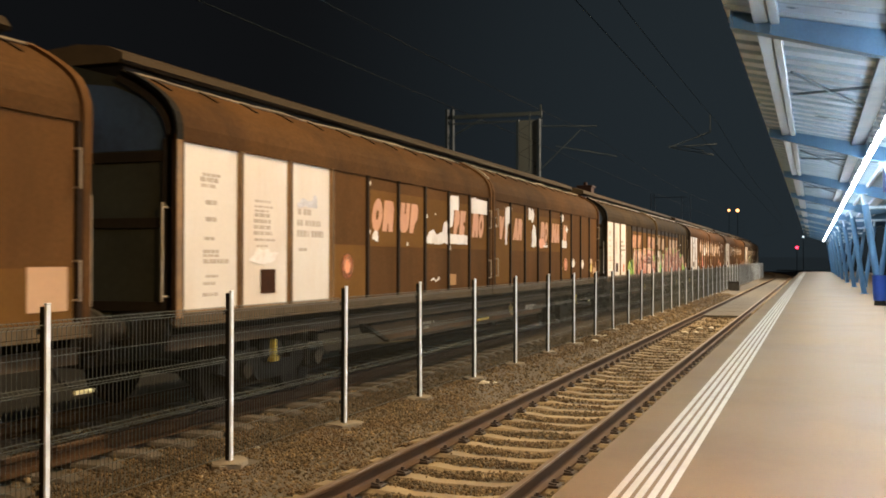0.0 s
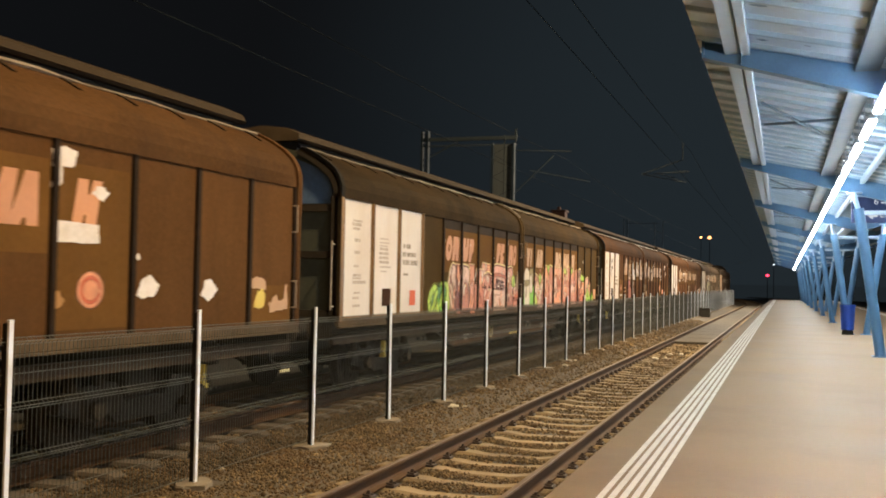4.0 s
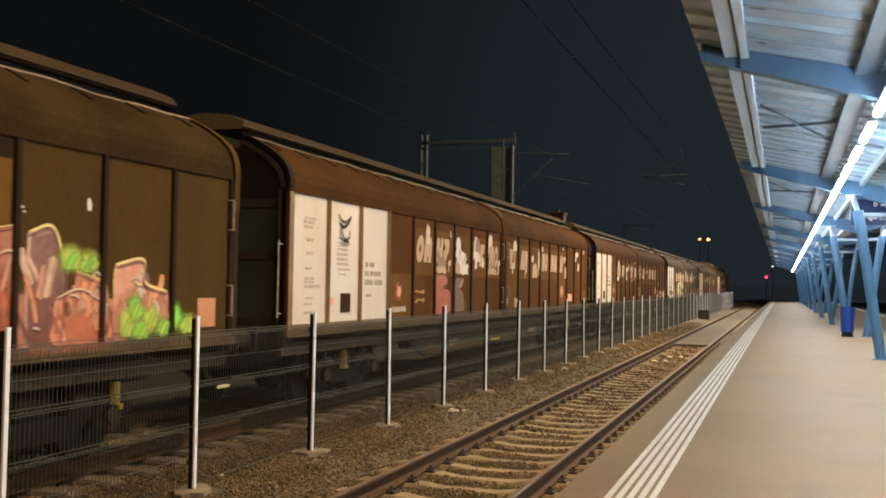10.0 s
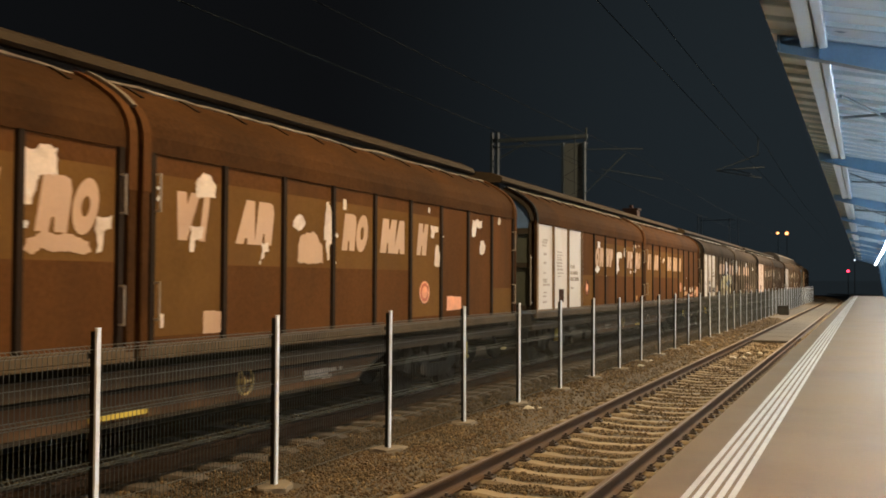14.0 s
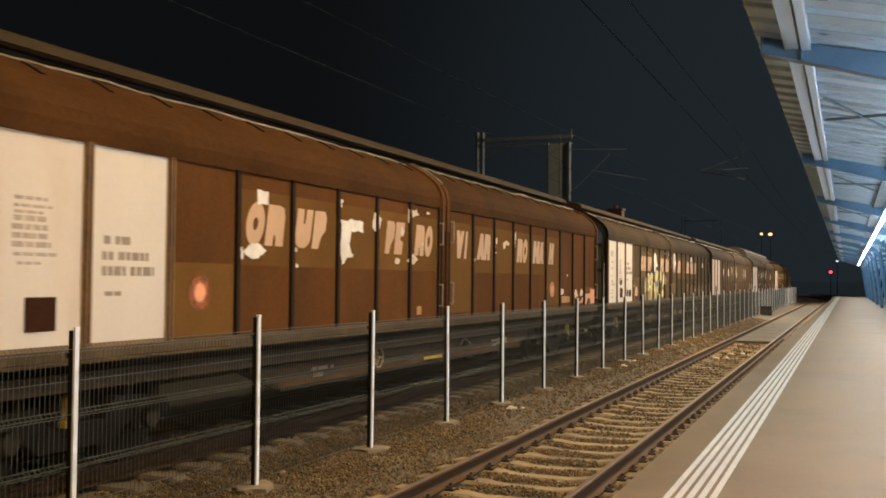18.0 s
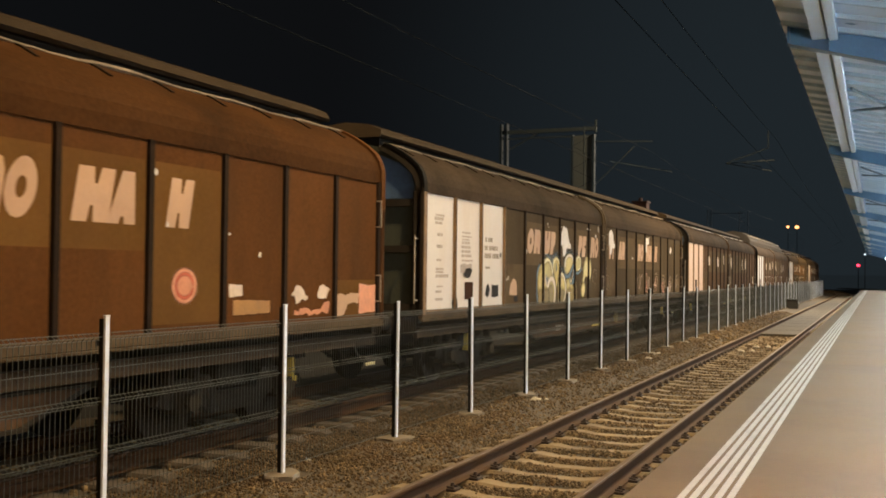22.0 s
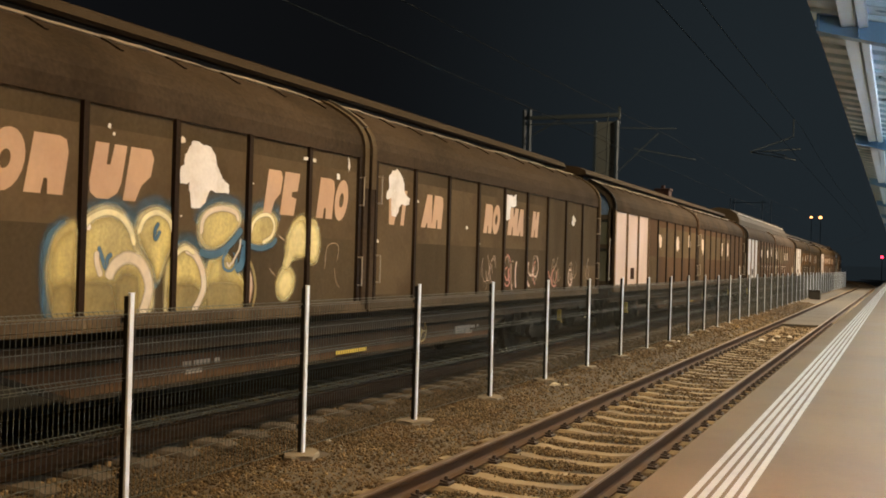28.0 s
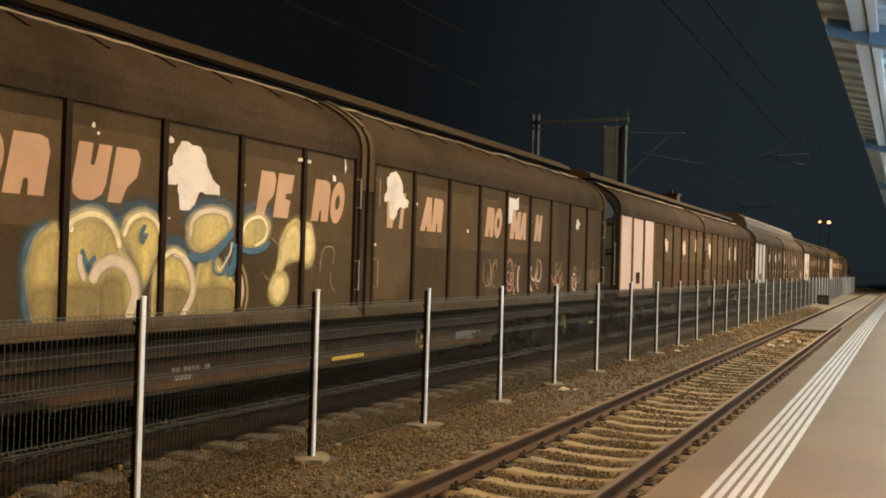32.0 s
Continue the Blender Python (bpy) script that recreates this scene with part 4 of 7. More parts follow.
lamp_post(5.95, 62, 0.43, BLUEGLOW, "blue dwarf signal beside the further track", 0.26, "signal")

# house behind the train, of which the chimney shows
house = empty("house", label="low dark house with a brick chimney behind the train", category="house")
part("wall", box(bmesh.new(), -22, -12, 58, 70, -1.25, 2.6), FACE, house)
part("roof", prism(bmesh.new(), [(-22.4, 2.6), (-11.6, 2.6), (-17, 5.0)], 57.6, 70.4), UNDER2, house)
chimney = part("chimney", box(bmesh.new(), -13.36, -12.56, 59.6, 60.4, 2.5, 5.72), BRICK, house, "red brick chimney")
part("cap", box(bmesh.new(), -13.44, -12.48, 59.5, 60.5, 5.72, 5.84, 0.02), BRICK, chimney)
part("pot", rod(bmesh.new(), (-13.0, 60, 5.84), (-13.0, 60, 6.05), 0.12, 8), BRICK, chimney)

# relay box and litter along the near track
rb = empty("relay_box", pose(-4.95, 69, -0.68), label="small dark trackside box beside the fence", category="trackside box")
part("body", box(bmesh.new(), -0.35, 0.35, -0.4, 0.4, 0, 0.55, 0.03), UNDER, rb)
part("lid", box(bmesh.new(), -0.38, 0.38, -0.43, 0.43, 0.55, 0.6, 0.01), UNDER, rb)


def scrap(x, y, z, size, seed):
    rn = random.Random(seed)
    bm = bmesh.new()
    bmesh.ops.create_icosphere(bm, subdivisions=2, radius=1)
    for v in bm.verts:
        v.co *= 1 + 0.45 * noise.noise(v.co * 1.7 + Vector((seed, 0, 0)))
        v.co = Vector((v.co.x * size, v.co.y * size * 0.8, max(v.co.z, -0.3) * size * 0.45))
    return tagged(part("rubbish", bm, RUBBISH, m=pose(x, y, z, 0, 0, rn.uniform(0, 180))), "crumpled pale scrap of rubbish lying on the track", "rubbish")


for i, (x, y, z, s) in enumerate(((-3.42, 28.9, -0.70, 0.11), (-3.15, 29.2, -0.70, 0.08), (-3.2, 30.8, -0.70, 0.10), (-2.9, 31.1, -0.70, 0.09), (-5.05, 15.6, -0.66, 0.09), (-4.9, 15.7, -0.66, 0.05), (-5.1, 24.6, -0.66, 0.10), (-5.2, 26.4, -0.66, 0.06), (-5.6, 9.4, -0.66, 0.03))):
    scrap(x, y, z, s, i)

# added upright sheet, glowing like the low sky, imitates haze over the far ground
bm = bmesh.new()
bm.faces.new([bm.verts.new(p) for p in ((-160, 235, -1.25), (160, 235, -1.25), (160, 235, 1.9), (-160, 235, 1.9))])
tagged(part("backdrop", bm, HAZEGLOW), "added dimly glowing sheet that imitates night haze beyond the station", "backdrop", kind="structure")


# ---- goods train: sliding-wall wagons ----
LONG, HALF, GAP_PITCH = 21.21, 10.60, 22.466
FLOOR, EAVE, SIDE = 1.17, 3.04, 1.45           # above the rail, half width
FACE_X = 1.436                                  # outer face of the wall's panels
ARC = [(1.45, 3.04), (1.445, 3.14), (1.41, 3.26), (1.34, 3.37), (1.23, 3.47), (1.08, 3.57), (0.93, 3.655), (0.80, 3.715)]
STARTS = (0.12, 10.81)
PANEL = 1.14


def wall_shape(first):
    def build(bm):
        y0, y1 = (0.0, 10.57) if first else (10.64, LONG)
        box(bm, 1.36, 1.425, y0, y1, FLOOR, EAVE)
        outer = [(1.45, 3.0)] + ARC
        inner = [(x - 0.04, z - 0.03) for x, z in outer[::-1]]
        prism(bm, outer + inner, y0, y1)
        box(bm, 1.425, 1.455, y0, y1, 2.985, 3.01)
        for y in (y0, y1 - 0.11):
            box(bm, 1.425, 1.475, y, y + 0.11, FLOOR, 3.05, 0.01)
    return build


def sill_shape(first):
    """The wall's foot rail, with a drip edge along its lower side."""
    def build(bm):
        y0, y1 = (0.0, 10.57) if first else (10.64, LONG)
        box(bm, 1.40, 1.47, y0, y1, 1.115, FLOOR + 0.05, 0.008)
        box(bm, 1.43, 1.485, y0, y1, 1.085, 1.113, 0.004)
    return build


def end_hoop_shape(bm):
    """The bent post that runs up the wall's edge and over the roof."""
    outer = [(x + 0.03, z + 0.02) for x, z in [(1.45, 2.6)] + ARC]
    inner = [(x - 0.01, z - 0.005) for x, z in ([(1.45, 2.6)] + ARC)[::-1]]
    prism(bm, outer + inner, 0.0, 0.11)


def roof_rib_shape(bm):
    outer = [(x + 0.012, z + 0.010) for x, z in ARC[5:]]
    inner = [(x - 0.01, z - 0.01) for x, z in ARC[5:][::-1]]
    prism(bm, outer + inner, -0.022, 0.022)


def panel_shape(bm):
    box(bm, 1.42, FACE_X, 0.0, PANEL - 0.085, 1.215, 2.985, 0.006)


def rib_shape(bm):
    prism(bm, [(-0.046, 1.42), (-0.032, 1.466), (0.032, 1.466), (0.046, 1.42)], FLOOR + 0.05, 2.99, "z")
    for v in bm.verts:
        v.co.x, v.co.y = v.co.y, v.co.x


def handle_shape(bm):
    for z in (0.0, 0.34):
        rod(bm, (1.45, 0, z), (1.52, 0, z), 0.008, 6)
    rod(bm, (1.52, 0, -0.01), (1.52, 0, 0.35), 0.009, 6)


def flat(outline, lift, depth=0.0015):
    """A flat painted patch on the wall, from an outline of (along, up)."""
    bm = bmesh.new()
    v = [bm.verts.new((FACE_X + lift, y, z)) for y, z in outline]
    w = [bm.verts.new((FACE_X + lift + depth, y, z)) for y, z in outline]
    bm.faces.new(w)
    for i in range(len(v)):
        bm.faces.new((v[i], v[(i + 1) % len(v)], w[(i + 1) % len(v)], w[i]))
    return bm


def blob(cy, cz, ry, rz, seed, rough=0.18, n=26, lean=0.0, low=1.225, high=2.98):
    out = []
    for i in range(n):
        a = 2 * math.pi * i / n
        r = 1 + (0.30 if rough > 0.4 else rough) * 2 * noise.noise((1.3 * math.cos(a) + seed * 3.1, 1.3 * math.sin(a), seed * 1.7))
        if rough > 0.4:
            r += 0.30 * noise.noise((2.6 * math.cos(a) + seed, 2.6 * math.sin(a), seed * 2.3)) + 0.12 * noise.noise((7 * math.cos(a), 7 * math.sin(a), seed))
        ca, sa = math.cos(a), math.sin(a)
        if rough > 0.4:
            r *= 0.85 / max(abs(ca), abs(sa)) ** 0.8
        y, z = cy + ry * r * ca, cz + rz * r * sa
        out.append((y + lean * (z - cz), min(max(z, low), high)))
    return out


def arch(cy, cz, ry, rz, a0, a1, n=14):
    return [(cy + ry * math.cos(radians(a0 + (a1 - a0) * i / n)), cz + rz * math.sin(radians(a0 + (a1 - a0) * i / n))) for i in range(n + 1)]


def loop(r):
    return [(0.5 + r * math.cos(2 * math.pi * i / 20), 0.5 + (r + 0.02) * math.sin(2 * math.pi * i / 20)) for i in range(20)]


# plain shapes: an outline of (along, up) each; the ring has an inner outline as well
SHAPES = {
    "round": (loop(0.5), loop(0.17)),
    "disc": (loop(0.5), loop(0.14)),
    "gate": ([(0, 0), (0.42, 0), (0.44, 0.26), (0.54, 0.26), (0.60, 0), (1, 0), (0.97, 0.74), (0.86, 0.95), (0.66, 1), (0, 1)], None),
    "cup": ([(0.08, 0.10), (0.30, 0), (0.66, 0), (0.92, 0.12), (1, 0.30), (1, 1), (0.60, 1), (0.56, 0.62), (0.44, 0.62), (0.42, 1), (0, 1), (0, 0.30)], None),
    "taper": ([(0, 0), (0.48, 0), (0.62, 0.30), (0.94, 0.50), (0.96, 0.84), (0.78, 1), (0, 1)], None),
    "slab": ([(0, 0), (0.90, 0), (0.94, 0.40), (0.60, 0.44), (0.60, 0.55), (0.95, 0.58), (0.98, 1), (0, 1)], None),
    "bar": ([(0.12, 0), (0.50, 0), (0.50, 1), (0.12, 1)], None),
    "wedge": ([(0.30, 0), (0.68, 0), (1, 1), (0.60, 1), (0.50, 0.74), (0.40, 1), (0, 1)], None),
    "tent": ([(0, 0), (0.40, 0), (0.46, 0.14), (0.56, 0.14), (0.60, 0), (1, 0), (0.74, 1), (0.30, 1)], None),
    "twin": ([(0, 0), (0.40, 0), (0.44, 0.30), (0.52, 0.30), (0.58, 0), (1, 0), (1, 1), (0.62, 1), (0.56, 0.70), (0.48, 0.70), (0.42, 1), (0, 1)], None),
}


def glyph(y0, y1, z0, z1, kind):
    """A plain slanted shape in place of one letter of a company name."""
    bm = bmesh.new()
    x = FACE_X + 0.004

    def lay(pts, d):
        return [bm.verts.new((x + d, y0 + u * (y1 - y0) + 0.19 * v * (z1 - z0), z0 + v * (z1 - z0))) for u, v in pts]
    outer, inner = SHAPES[kind]
    lo, hi = lay(outer, 0), lay(outer, 0.002)
    n = len(outer)
    if inner:
        li, hole = lay(inner, 0), lay(inner, 0.002)
        for i in range(n):
            j = (i + 1) % n
            bm.faces.new((hi[i], hi[j], hole[j], hole[i]))
            bm.faces.new((hole[i], hole[j], li[j], li[i]))
    else:
        bm.faces.new(hi)
    for i in range(n):
        bm.faces.new((lo[i], lo[(i + 1) % n], hi[(i + 1) % n], hi[i]))
    return bm


# shapes on each lettered panel: kind, start along the panel, width
WORDS = {(0, 4): (("disc", 0.08, 0.37), ("gate", 0.49, 0.39)), (0, 5): (("cup", 0.0, 0.37), ("taper", 0.42, 0.32)),
         (0, 7): (("taper", 0.22, 0.29), ("slab", 0.53, 0.30)), (0, 8): (("gate", 0.12, 0.35), ("round", 0.49, 0.30)),
         (1, 0): (("wedge", 0.24, 0.36), ("bar", 0.64, 0.26)), (1, 1): (("tent", 0.16, 0.36), ("gate", 0.51, 0.33)),
         (1, 3): (("gate", 0.18, 0.34), ("round", 0.53, 0.32)), (1, 4): (("twin", 0.12, 0.44), ("tent", 0.54, 0.36)), (1, 5): (("twin", 0.18, 0.34),)}


def wheelset_shape(bm):
    for x in (-0.7525, 0.7525):
        s = 1 if x > 0 else -1
        rod(bm, (x - s * 0.04, 0, 0), (x + s * 0.07, 0, 0), 0.46, 28)
        rod(bm, (x - s * 0.07, 0, 0), (x - s * 0.04, 0, 0), 0.485, 28)
        for k in range(6):
            a = k * math.pi / 3
            box(bm, x + s * 0.07 - 0.012, x + s * 0.07 + 0.012, 0.25 * math.cos(a) - 0.05, 0.25 * math.cos(a) + 0.05, 0.25 * math.sin(a) - 0.05, 0.25 * math.sin(a) + 0.05)
    rod(bm, (-1.02, 0, 0), (1.02, 0, 0), 0.085, 10)


def bogie_shape(bm):
    for x in (-1.0, 1.0):
        prism(bm, [(-1.35, 0.46), (-1.25, 0.64), (-0.5, 0.70), (-0.35, 0.50), (0.35, 0.50), (0.5, 0.70), (1.25, 0.64), (1.35, 0.46), (1.15, 0.40), (0.7, 0.44), (0.45, 0.28), (-0.45, 0.28), (-0.7, 0.44), (-1.15, 0.40)], x - 0.06, x + 0.06, "x")
        for y in (-0.9, 0.9):
            box(bm, x - 0.11, x + 0.11, y - 0.16, y + 0.16, 0.33, 0.62, 0.03)
            rod(bm, (x * 1.11, y, 0.46), (x * 1.19, y, 0.46), 0.10, 10)
            for d in (-0.21, 0.21):
                rod(bm, (x, y + d, 0.55), (x, y + d, 0.82), 0.07, 8)
    box(bm, -1.0, 1.0, -0.25, 0.25, 0.50, 0.80, 0.03)


def floor_plate_shape(bm):
    box(bm, -1.30, 1.30, 0.05, LONG - 0.05, 1.10, FLOOR)


def sole_bar_shape(s):
    return lambda bm: box(box(bm, *((1.30, 1.37) if s > 0 else (-1.37, -1.30)), 0.05, LONG - 0.05, 0.845, 0.975), *((1.30, 1.41) if s > 0 else (-1.41, -1.30)), 0.05, LONG - 0.05, 0.978, 0.995)


def deep_girder_shape(s):
    def build(bm):
        prism(bm, [(4.9, 0.84), (5.9, 0.50), (LONG - 5.9, 0.50), (LONG - 4.9, 0.84)], (1.16 if s > 0 else -1.22), (1.22 if s > 0 else -1.16), "x")
    return build


def flange_shape(s, high):
    if high:
        return lambda bm: box(bm, *((1.22, 1.28) if s > 0 else (-1.28, -1.22)), 5.2, LONG - 5.2, 0.785, 0.81)
    return lambda bm: box(bm, *((1.16, 1.26) if s > 0 else (-1.26, -1.16)), 5.9, LONG - 5.9, 0.485, 0.515)


def strip_shape(bm):
    """The bare metal strip over the joint of the two walls, on the roof's curve."""
    outer = [(x + 0.052, z + 0.040) for x, z in ARC[3:]]
    inner = [(x + 0.02, z + 0.015) for x, z in ARC[3:][::-1]]
    prism(bm, outer + inner, -0.035, 0.035)


def girder_face_shape(bm):
    prism(bm, [(5.25, 0.775), (5.98, 0.52), (LONG - 5.98, 0.52), (LONG - 5.25, 0.775)], 1.222, 1.229, "x")


def buffer_shape(bm):
    rod(bm, (0, 0, 0), (0, -0.35, 0), 0.11, 12)
    rod(bm, (0, -0.35, 0), (0, -0.56, 0), 0.075, 10)
    rod(bm, (0, -0.56, 0), (0, -0.60, 0), 0.24, 18, 0.22)
    box(bm, -0.17, 0.17, -0.03, 0.02, -0.17, 0.17)


def end_shape(z_scale=1.0):
    def build(bm):
        pts = [(1.36, FLOOR)] + [(x - 0.07, z - 0.05) for x, z in ARC] + [(0.0, 3.86)]
        pts = pts + [(-x, z) for x, z in pts[::-1][1:]]
        prism(bm, pts, 0.10, 0.16)
    return build


def end_frame_shape(bm):
    for s in (-1, 1):
        box(bm, *((1.30, 1.44) if s > 0 else (-1.44, -1.30)), 0.0, 0.10, FLOOR, 3.0, 0.01)
    outer = [(x, z) for x, z in ARC]
    inner = [(x - 0.10, z - 0.075) for x, z in ARC[::-1]]
    for s in (-1, 1):
        prism(bm, [(s * x, z) for x, z in outer + inner], 0.0, 0.10)
    for z in (1.24, 2.10, 2.78):
        box(bm, -1.32, 1.32, 0.03, 0.12, z, z + 0.10)


def ridge_shape(high):
    def build(bm):
        h = high
        if h:
            prism(bm, [(1.06, 3.55), (1.0, 3.84), (0.82, 4.12), (0.5, 4.33), (0.0, 4.42), (-0.5, 4.33), (-0.82, 4.12), (-1.0, 3.84), (-1.06, 3.55)], 0.12, LONG - 0.12)
            for v in bm.verts:
                v.co.y += (1 if v.co.y < 1 else -1) * (v.co.z - 3.55) * 1.3
            return
        prism(bm, [(0.66, 3.845), (0.69, 3.88), (0.66, 3.96), (0.42, 4.06), (0.0, 4.11), (-0.42, 4.06), (-0.66, 3.96), (-0.69, 3.88), (-0.66, 3.845)], 0.12, LONG - 0.12)
        for v in bm.verts:
            v.co.y += (1 if v.co.y < 1 else -1) * (v.co.z - 3.845) * 0.6
    return build


def lip_shape(bm):
    rn = random.Random(8)
    n = 200
    ring = None
    for i in range(n + 1):
        y = LONG * i / n
        d = 0.016 * noise.noise((y * 1.1, 0, 3)) + 0.008 * noise.noise((y * 4.1, 0, 7))
        g = 0.5 + 0.5 * min(max(noise.noise((y * 0.8, 2, 9)) * 2.4, -1), 1)
        cur = [bm.verts.new((x + d, y, z + d)) for x, z in ((0.84, 3.69), (0.855, 3.70 + 0.012 * g), (0.81, 3.728 + 0.022 * g), (0.78, 3.72 + 0.02 * g))]
        if ring:
            for k in range(4):
                bm.faces.new((ring[k], ring[(k + 1) % 4], cur[(k + 1) % 4], cur[k]))
        ring = cur


def core_shape(bm):
    pts = [(1.34, FLOOR), (1.34, 3.0), (0.9, 3.42), (-0.9, 3.42), (-1.34, 3.0), (-1.34, FLOOR)]
    prism(bm, pts, 0.17, LONG - 0.17)


def far_wall_shape(bm):
    outer = [(-1.45, FLOOR), (-1.45, 3.0)] + [(-x, z) for x, z in ARC]
    inner = [(x + 0.05, z - 0.02) for x, z in outer[::-1]]
    prism(bm, outer + inner, 0.0, LONG)


SMALL_TEXT = {
    0: [(2.60, 0.05, 0.30, 0.62), (2.66, 0.035, 0.34, 0.66), (2.54, 0.04, 0.32, 0.60), (2.36, 0.05, 0.40, 0.60), (2.18, 0.05, 0.40, 0.62), (1.98, 0.035, 0.38, 0.58), (1.84, 0.04, 0.36, 0.64), (1.80, 0.03, 0.36, 0.64), (1.73, 0.05, 0.36, 0.82), (1.58, 0.03, 0.40, 0.62), (1.50, 0.035, 0.36, 0.58), (1.38, 0.04, 0.36, 0.62)],
    1: [(2.44, 0.03, 0.26, 0.60), (2.38, 0.025, 0.26, 0.66), (2.33, 0.025, 0.26, 0.56), (2.27, 0.045, 0.26, 0.62), (2.20, 0.045, 0.24, 0.62), (2.13, 0.045, 0.24, 0.60), (2.06, 0.045, 0.24, 0.64), (1.99, 0.03, 0.26, 0.70), (1.92, 0.025, 0.30, 0.55)],
    2: [(2.34, 0.075, 0.16, 0.26), (2.34, 0.075, 0.30, 0.50), (2.20, 0.075, 0.14, 0.28), (2.20, 0.075, 0.34, 0.74), (2.06, 0.085, 0.14, 0.44), (2.06, 0.085, 0.50, 0.82), (1.88, 0.04, 0.18, 0.42)],
}

WHEELSETS = []


def wagon(index, paint, letters, spec):
    """One sliding-wall wagon; its space starts at the end nearer to the platform's start, at rail height."""
    body = PAINT[paint]
    label = spec["label"]
    w = empty("goods_wagon", label=label, category="railway wagon", group="wagons of the goods train")
    high = spec.get("high", 0.0)
    part("inner_body", shared("inner_body", core_shape, UNDER), None, w)
    part("far_wall", shared("far_wall|" + paint, far_wall_shape, body), None, w)
    part("floor_plate", shared("floor_plate", floor_plate_shape, UNDER), None, w)
    for s in (-1, 1):
        part("sole_bar", shared("sole_bar|%d" % s, sole_bar_shape(s), SOLE), None, w)
        dg = part("deep_girder", shared("deep_girder|%d" % s, deep_girder_shape(s), UNDER), None, w)
        for high_one in (0, 1):
            part("flange", shared("flange|%d%d" % (s, high_one), flange_shape(s, high_one), UNDER), None, dg)
    part("joint_strip", shared("joint_strip", strip_shape, LIP), None, w, "bare metal strip over the wall joint", m=pose(0, 10.62, 0))
    part("centre_sill", shared("centre_sill", lambda b: box(b, -0.30, 0.30, 0.05, LONG - 0.05, 0.62, 1.1), UNDER), None, w)
    for y in (6.6, 8.4, 12.8, 14.6):
        part("air_tank", shared("air_tank", lambda b: rod(b, (0.5, 0, 0.72), (1.05, 0, 0.72), 0.18, 12), UNDER), None, w, m=pose(0, y, 0))
    for y in (0.03, LONG - 0.11):
        part("end_beam", shared("end_beam", lambda b: box(b, -1.35, 1.35, 0, 0.08, 0.90, FLOOR), UNDER), None, w, m=pose(0, y, 0))
    g = part("girder_face", shared("girder_face", girder_face_shape, UNDER2), None, w, "rusty brown girder face")
    part("yellow_bar", shared("yellow_bar", lambda b: box(b, 1.262, 1.27, 10.24, 11.0, 0.56, 0.605), YELLOW), None, g, "yellow painted bar")
    part("grey_plate", shared("grey_plate", lambda b: box(b, 1.23, 1.236, 13.92, 14.5, 0.60, 0.72), GREYINK), None, g, "faded grey plate")
    part("hand_wheel", shared("hand_wheel", ring_shape, FADEDY), None, g, "yellowed hand wheel", m=pose(1.30, 8.50 if index in (1, 3) else 12.57, 0.72))
    if index in (1, 3):
        lever = part("brake_lever", shared("brake_lever", lambda b: rod(rod(rod(b, (1.275, 11.84, 0.70), (1.285, 11.90, 0.79), 0.018, 6), (1.285, 11.90, 0.79), (1.285, 12.06, 0.80), 0.018, 6), (1.285, 12.06, 0.80), (1.275, 12.30, 0.72), 0.016, 6), STEELG), None, g, "worn bent brake lever")
        part("lever_box", shared("lever_box", lambda b: box(b, 1.231, 1.27, 11.98, 12.24, 0.67, 0.76, 0.01), UNDER), None, lever, "dark lever box")
    for y0 in ((6.7, 13.6) if index % 2 else (7.4, 14.3)):
        marks = part("girder_marking", shared("girder_marking", lambda b: [box(b, 1.229, 1.232, a, c, z, z + 0.05) for a, c, z in ((0.0, 0.13, 0.66), (0.17, 0.42, 0.66), (0.50, 0.58, 0.66), (0.05, 0.30, 0.585))], GREYINK), None, g, "faded pale stencil marks", m=pose(0, y0, 0))
        marks["kind"] = "stuff"
    part("ridge", shared("ridge|%g" % high, ridge_shape(high), RIDGE if not high else ROOFTALL), None, w, "weathered roof ridge")
    if high:
        part("roof_edge", shared("roof_edge", lambda b: box(b, 0.80, 0.86, 0.95, LONG - 0.95, 4.09, 4.15, 0.01), LIP), None, w, "bright worn roof edge")
    # a solid block, coloured black, gives the gap under the ridge its shade
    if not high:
        part("ridge_channel", shared("ridge_channel", lambda b: box(b, -0.58, 0.58, 0.3, LONG - 0.3, 3.42, 3.86), BLACK), None, w, "dark channel under the ridge")
    part("ridge_lip", shared("ridge_lip", lip_shape, LIP), None, w, "worn bright gutter edge")
    for y, turn in ((0.0, 0), (LONG, 180)):
        e = part("end_wall", shared("end_wall", end_shape(), ENDGREEN), None, w, "dark end wall", m=pose(0, y, 0, 0, 0, turn))
        part("end_sheet", shared("end_sheet|%d" % (index == 2), lambda b: prism(b, [(1.26, 2.90), (1.29, 3.08), (1.22, 3.27), (1.02, 3.43), (0.64, 3.58), (0.0, 3.66), (-0.64, 3.58), (-1.02, 3.43), (-1.22, 3.27), (-1.29, 3.08), (-1.26, 2.90)], 0.085, 0.098), ENDPOST if index == 2 else ENDBLUE), None, e, "grimy sheet" if index == 2 else "blue-grey sheet")
        part("end_frame", shared("end_frame", end_frame_shape, ENDPOST), None, e)
        for x in (-0.875, 0.875):
            part("buffer", shared("buffer", buffer_shape, UNDER, True), None, w, m=pose(x, y, 1.06, 0, 0, turn))
        part("coupling", shared("coupling", lambda b: rod(rod(b, (0, 0, 1.04), (0, -0.58, 0.98), 0.05, 8), (0, -0.2, 1.0), (0, -0.62, 0.82), 0.035, 8), UNDER), None, w, m=pose(0, y, 0, 0, 0, turn))
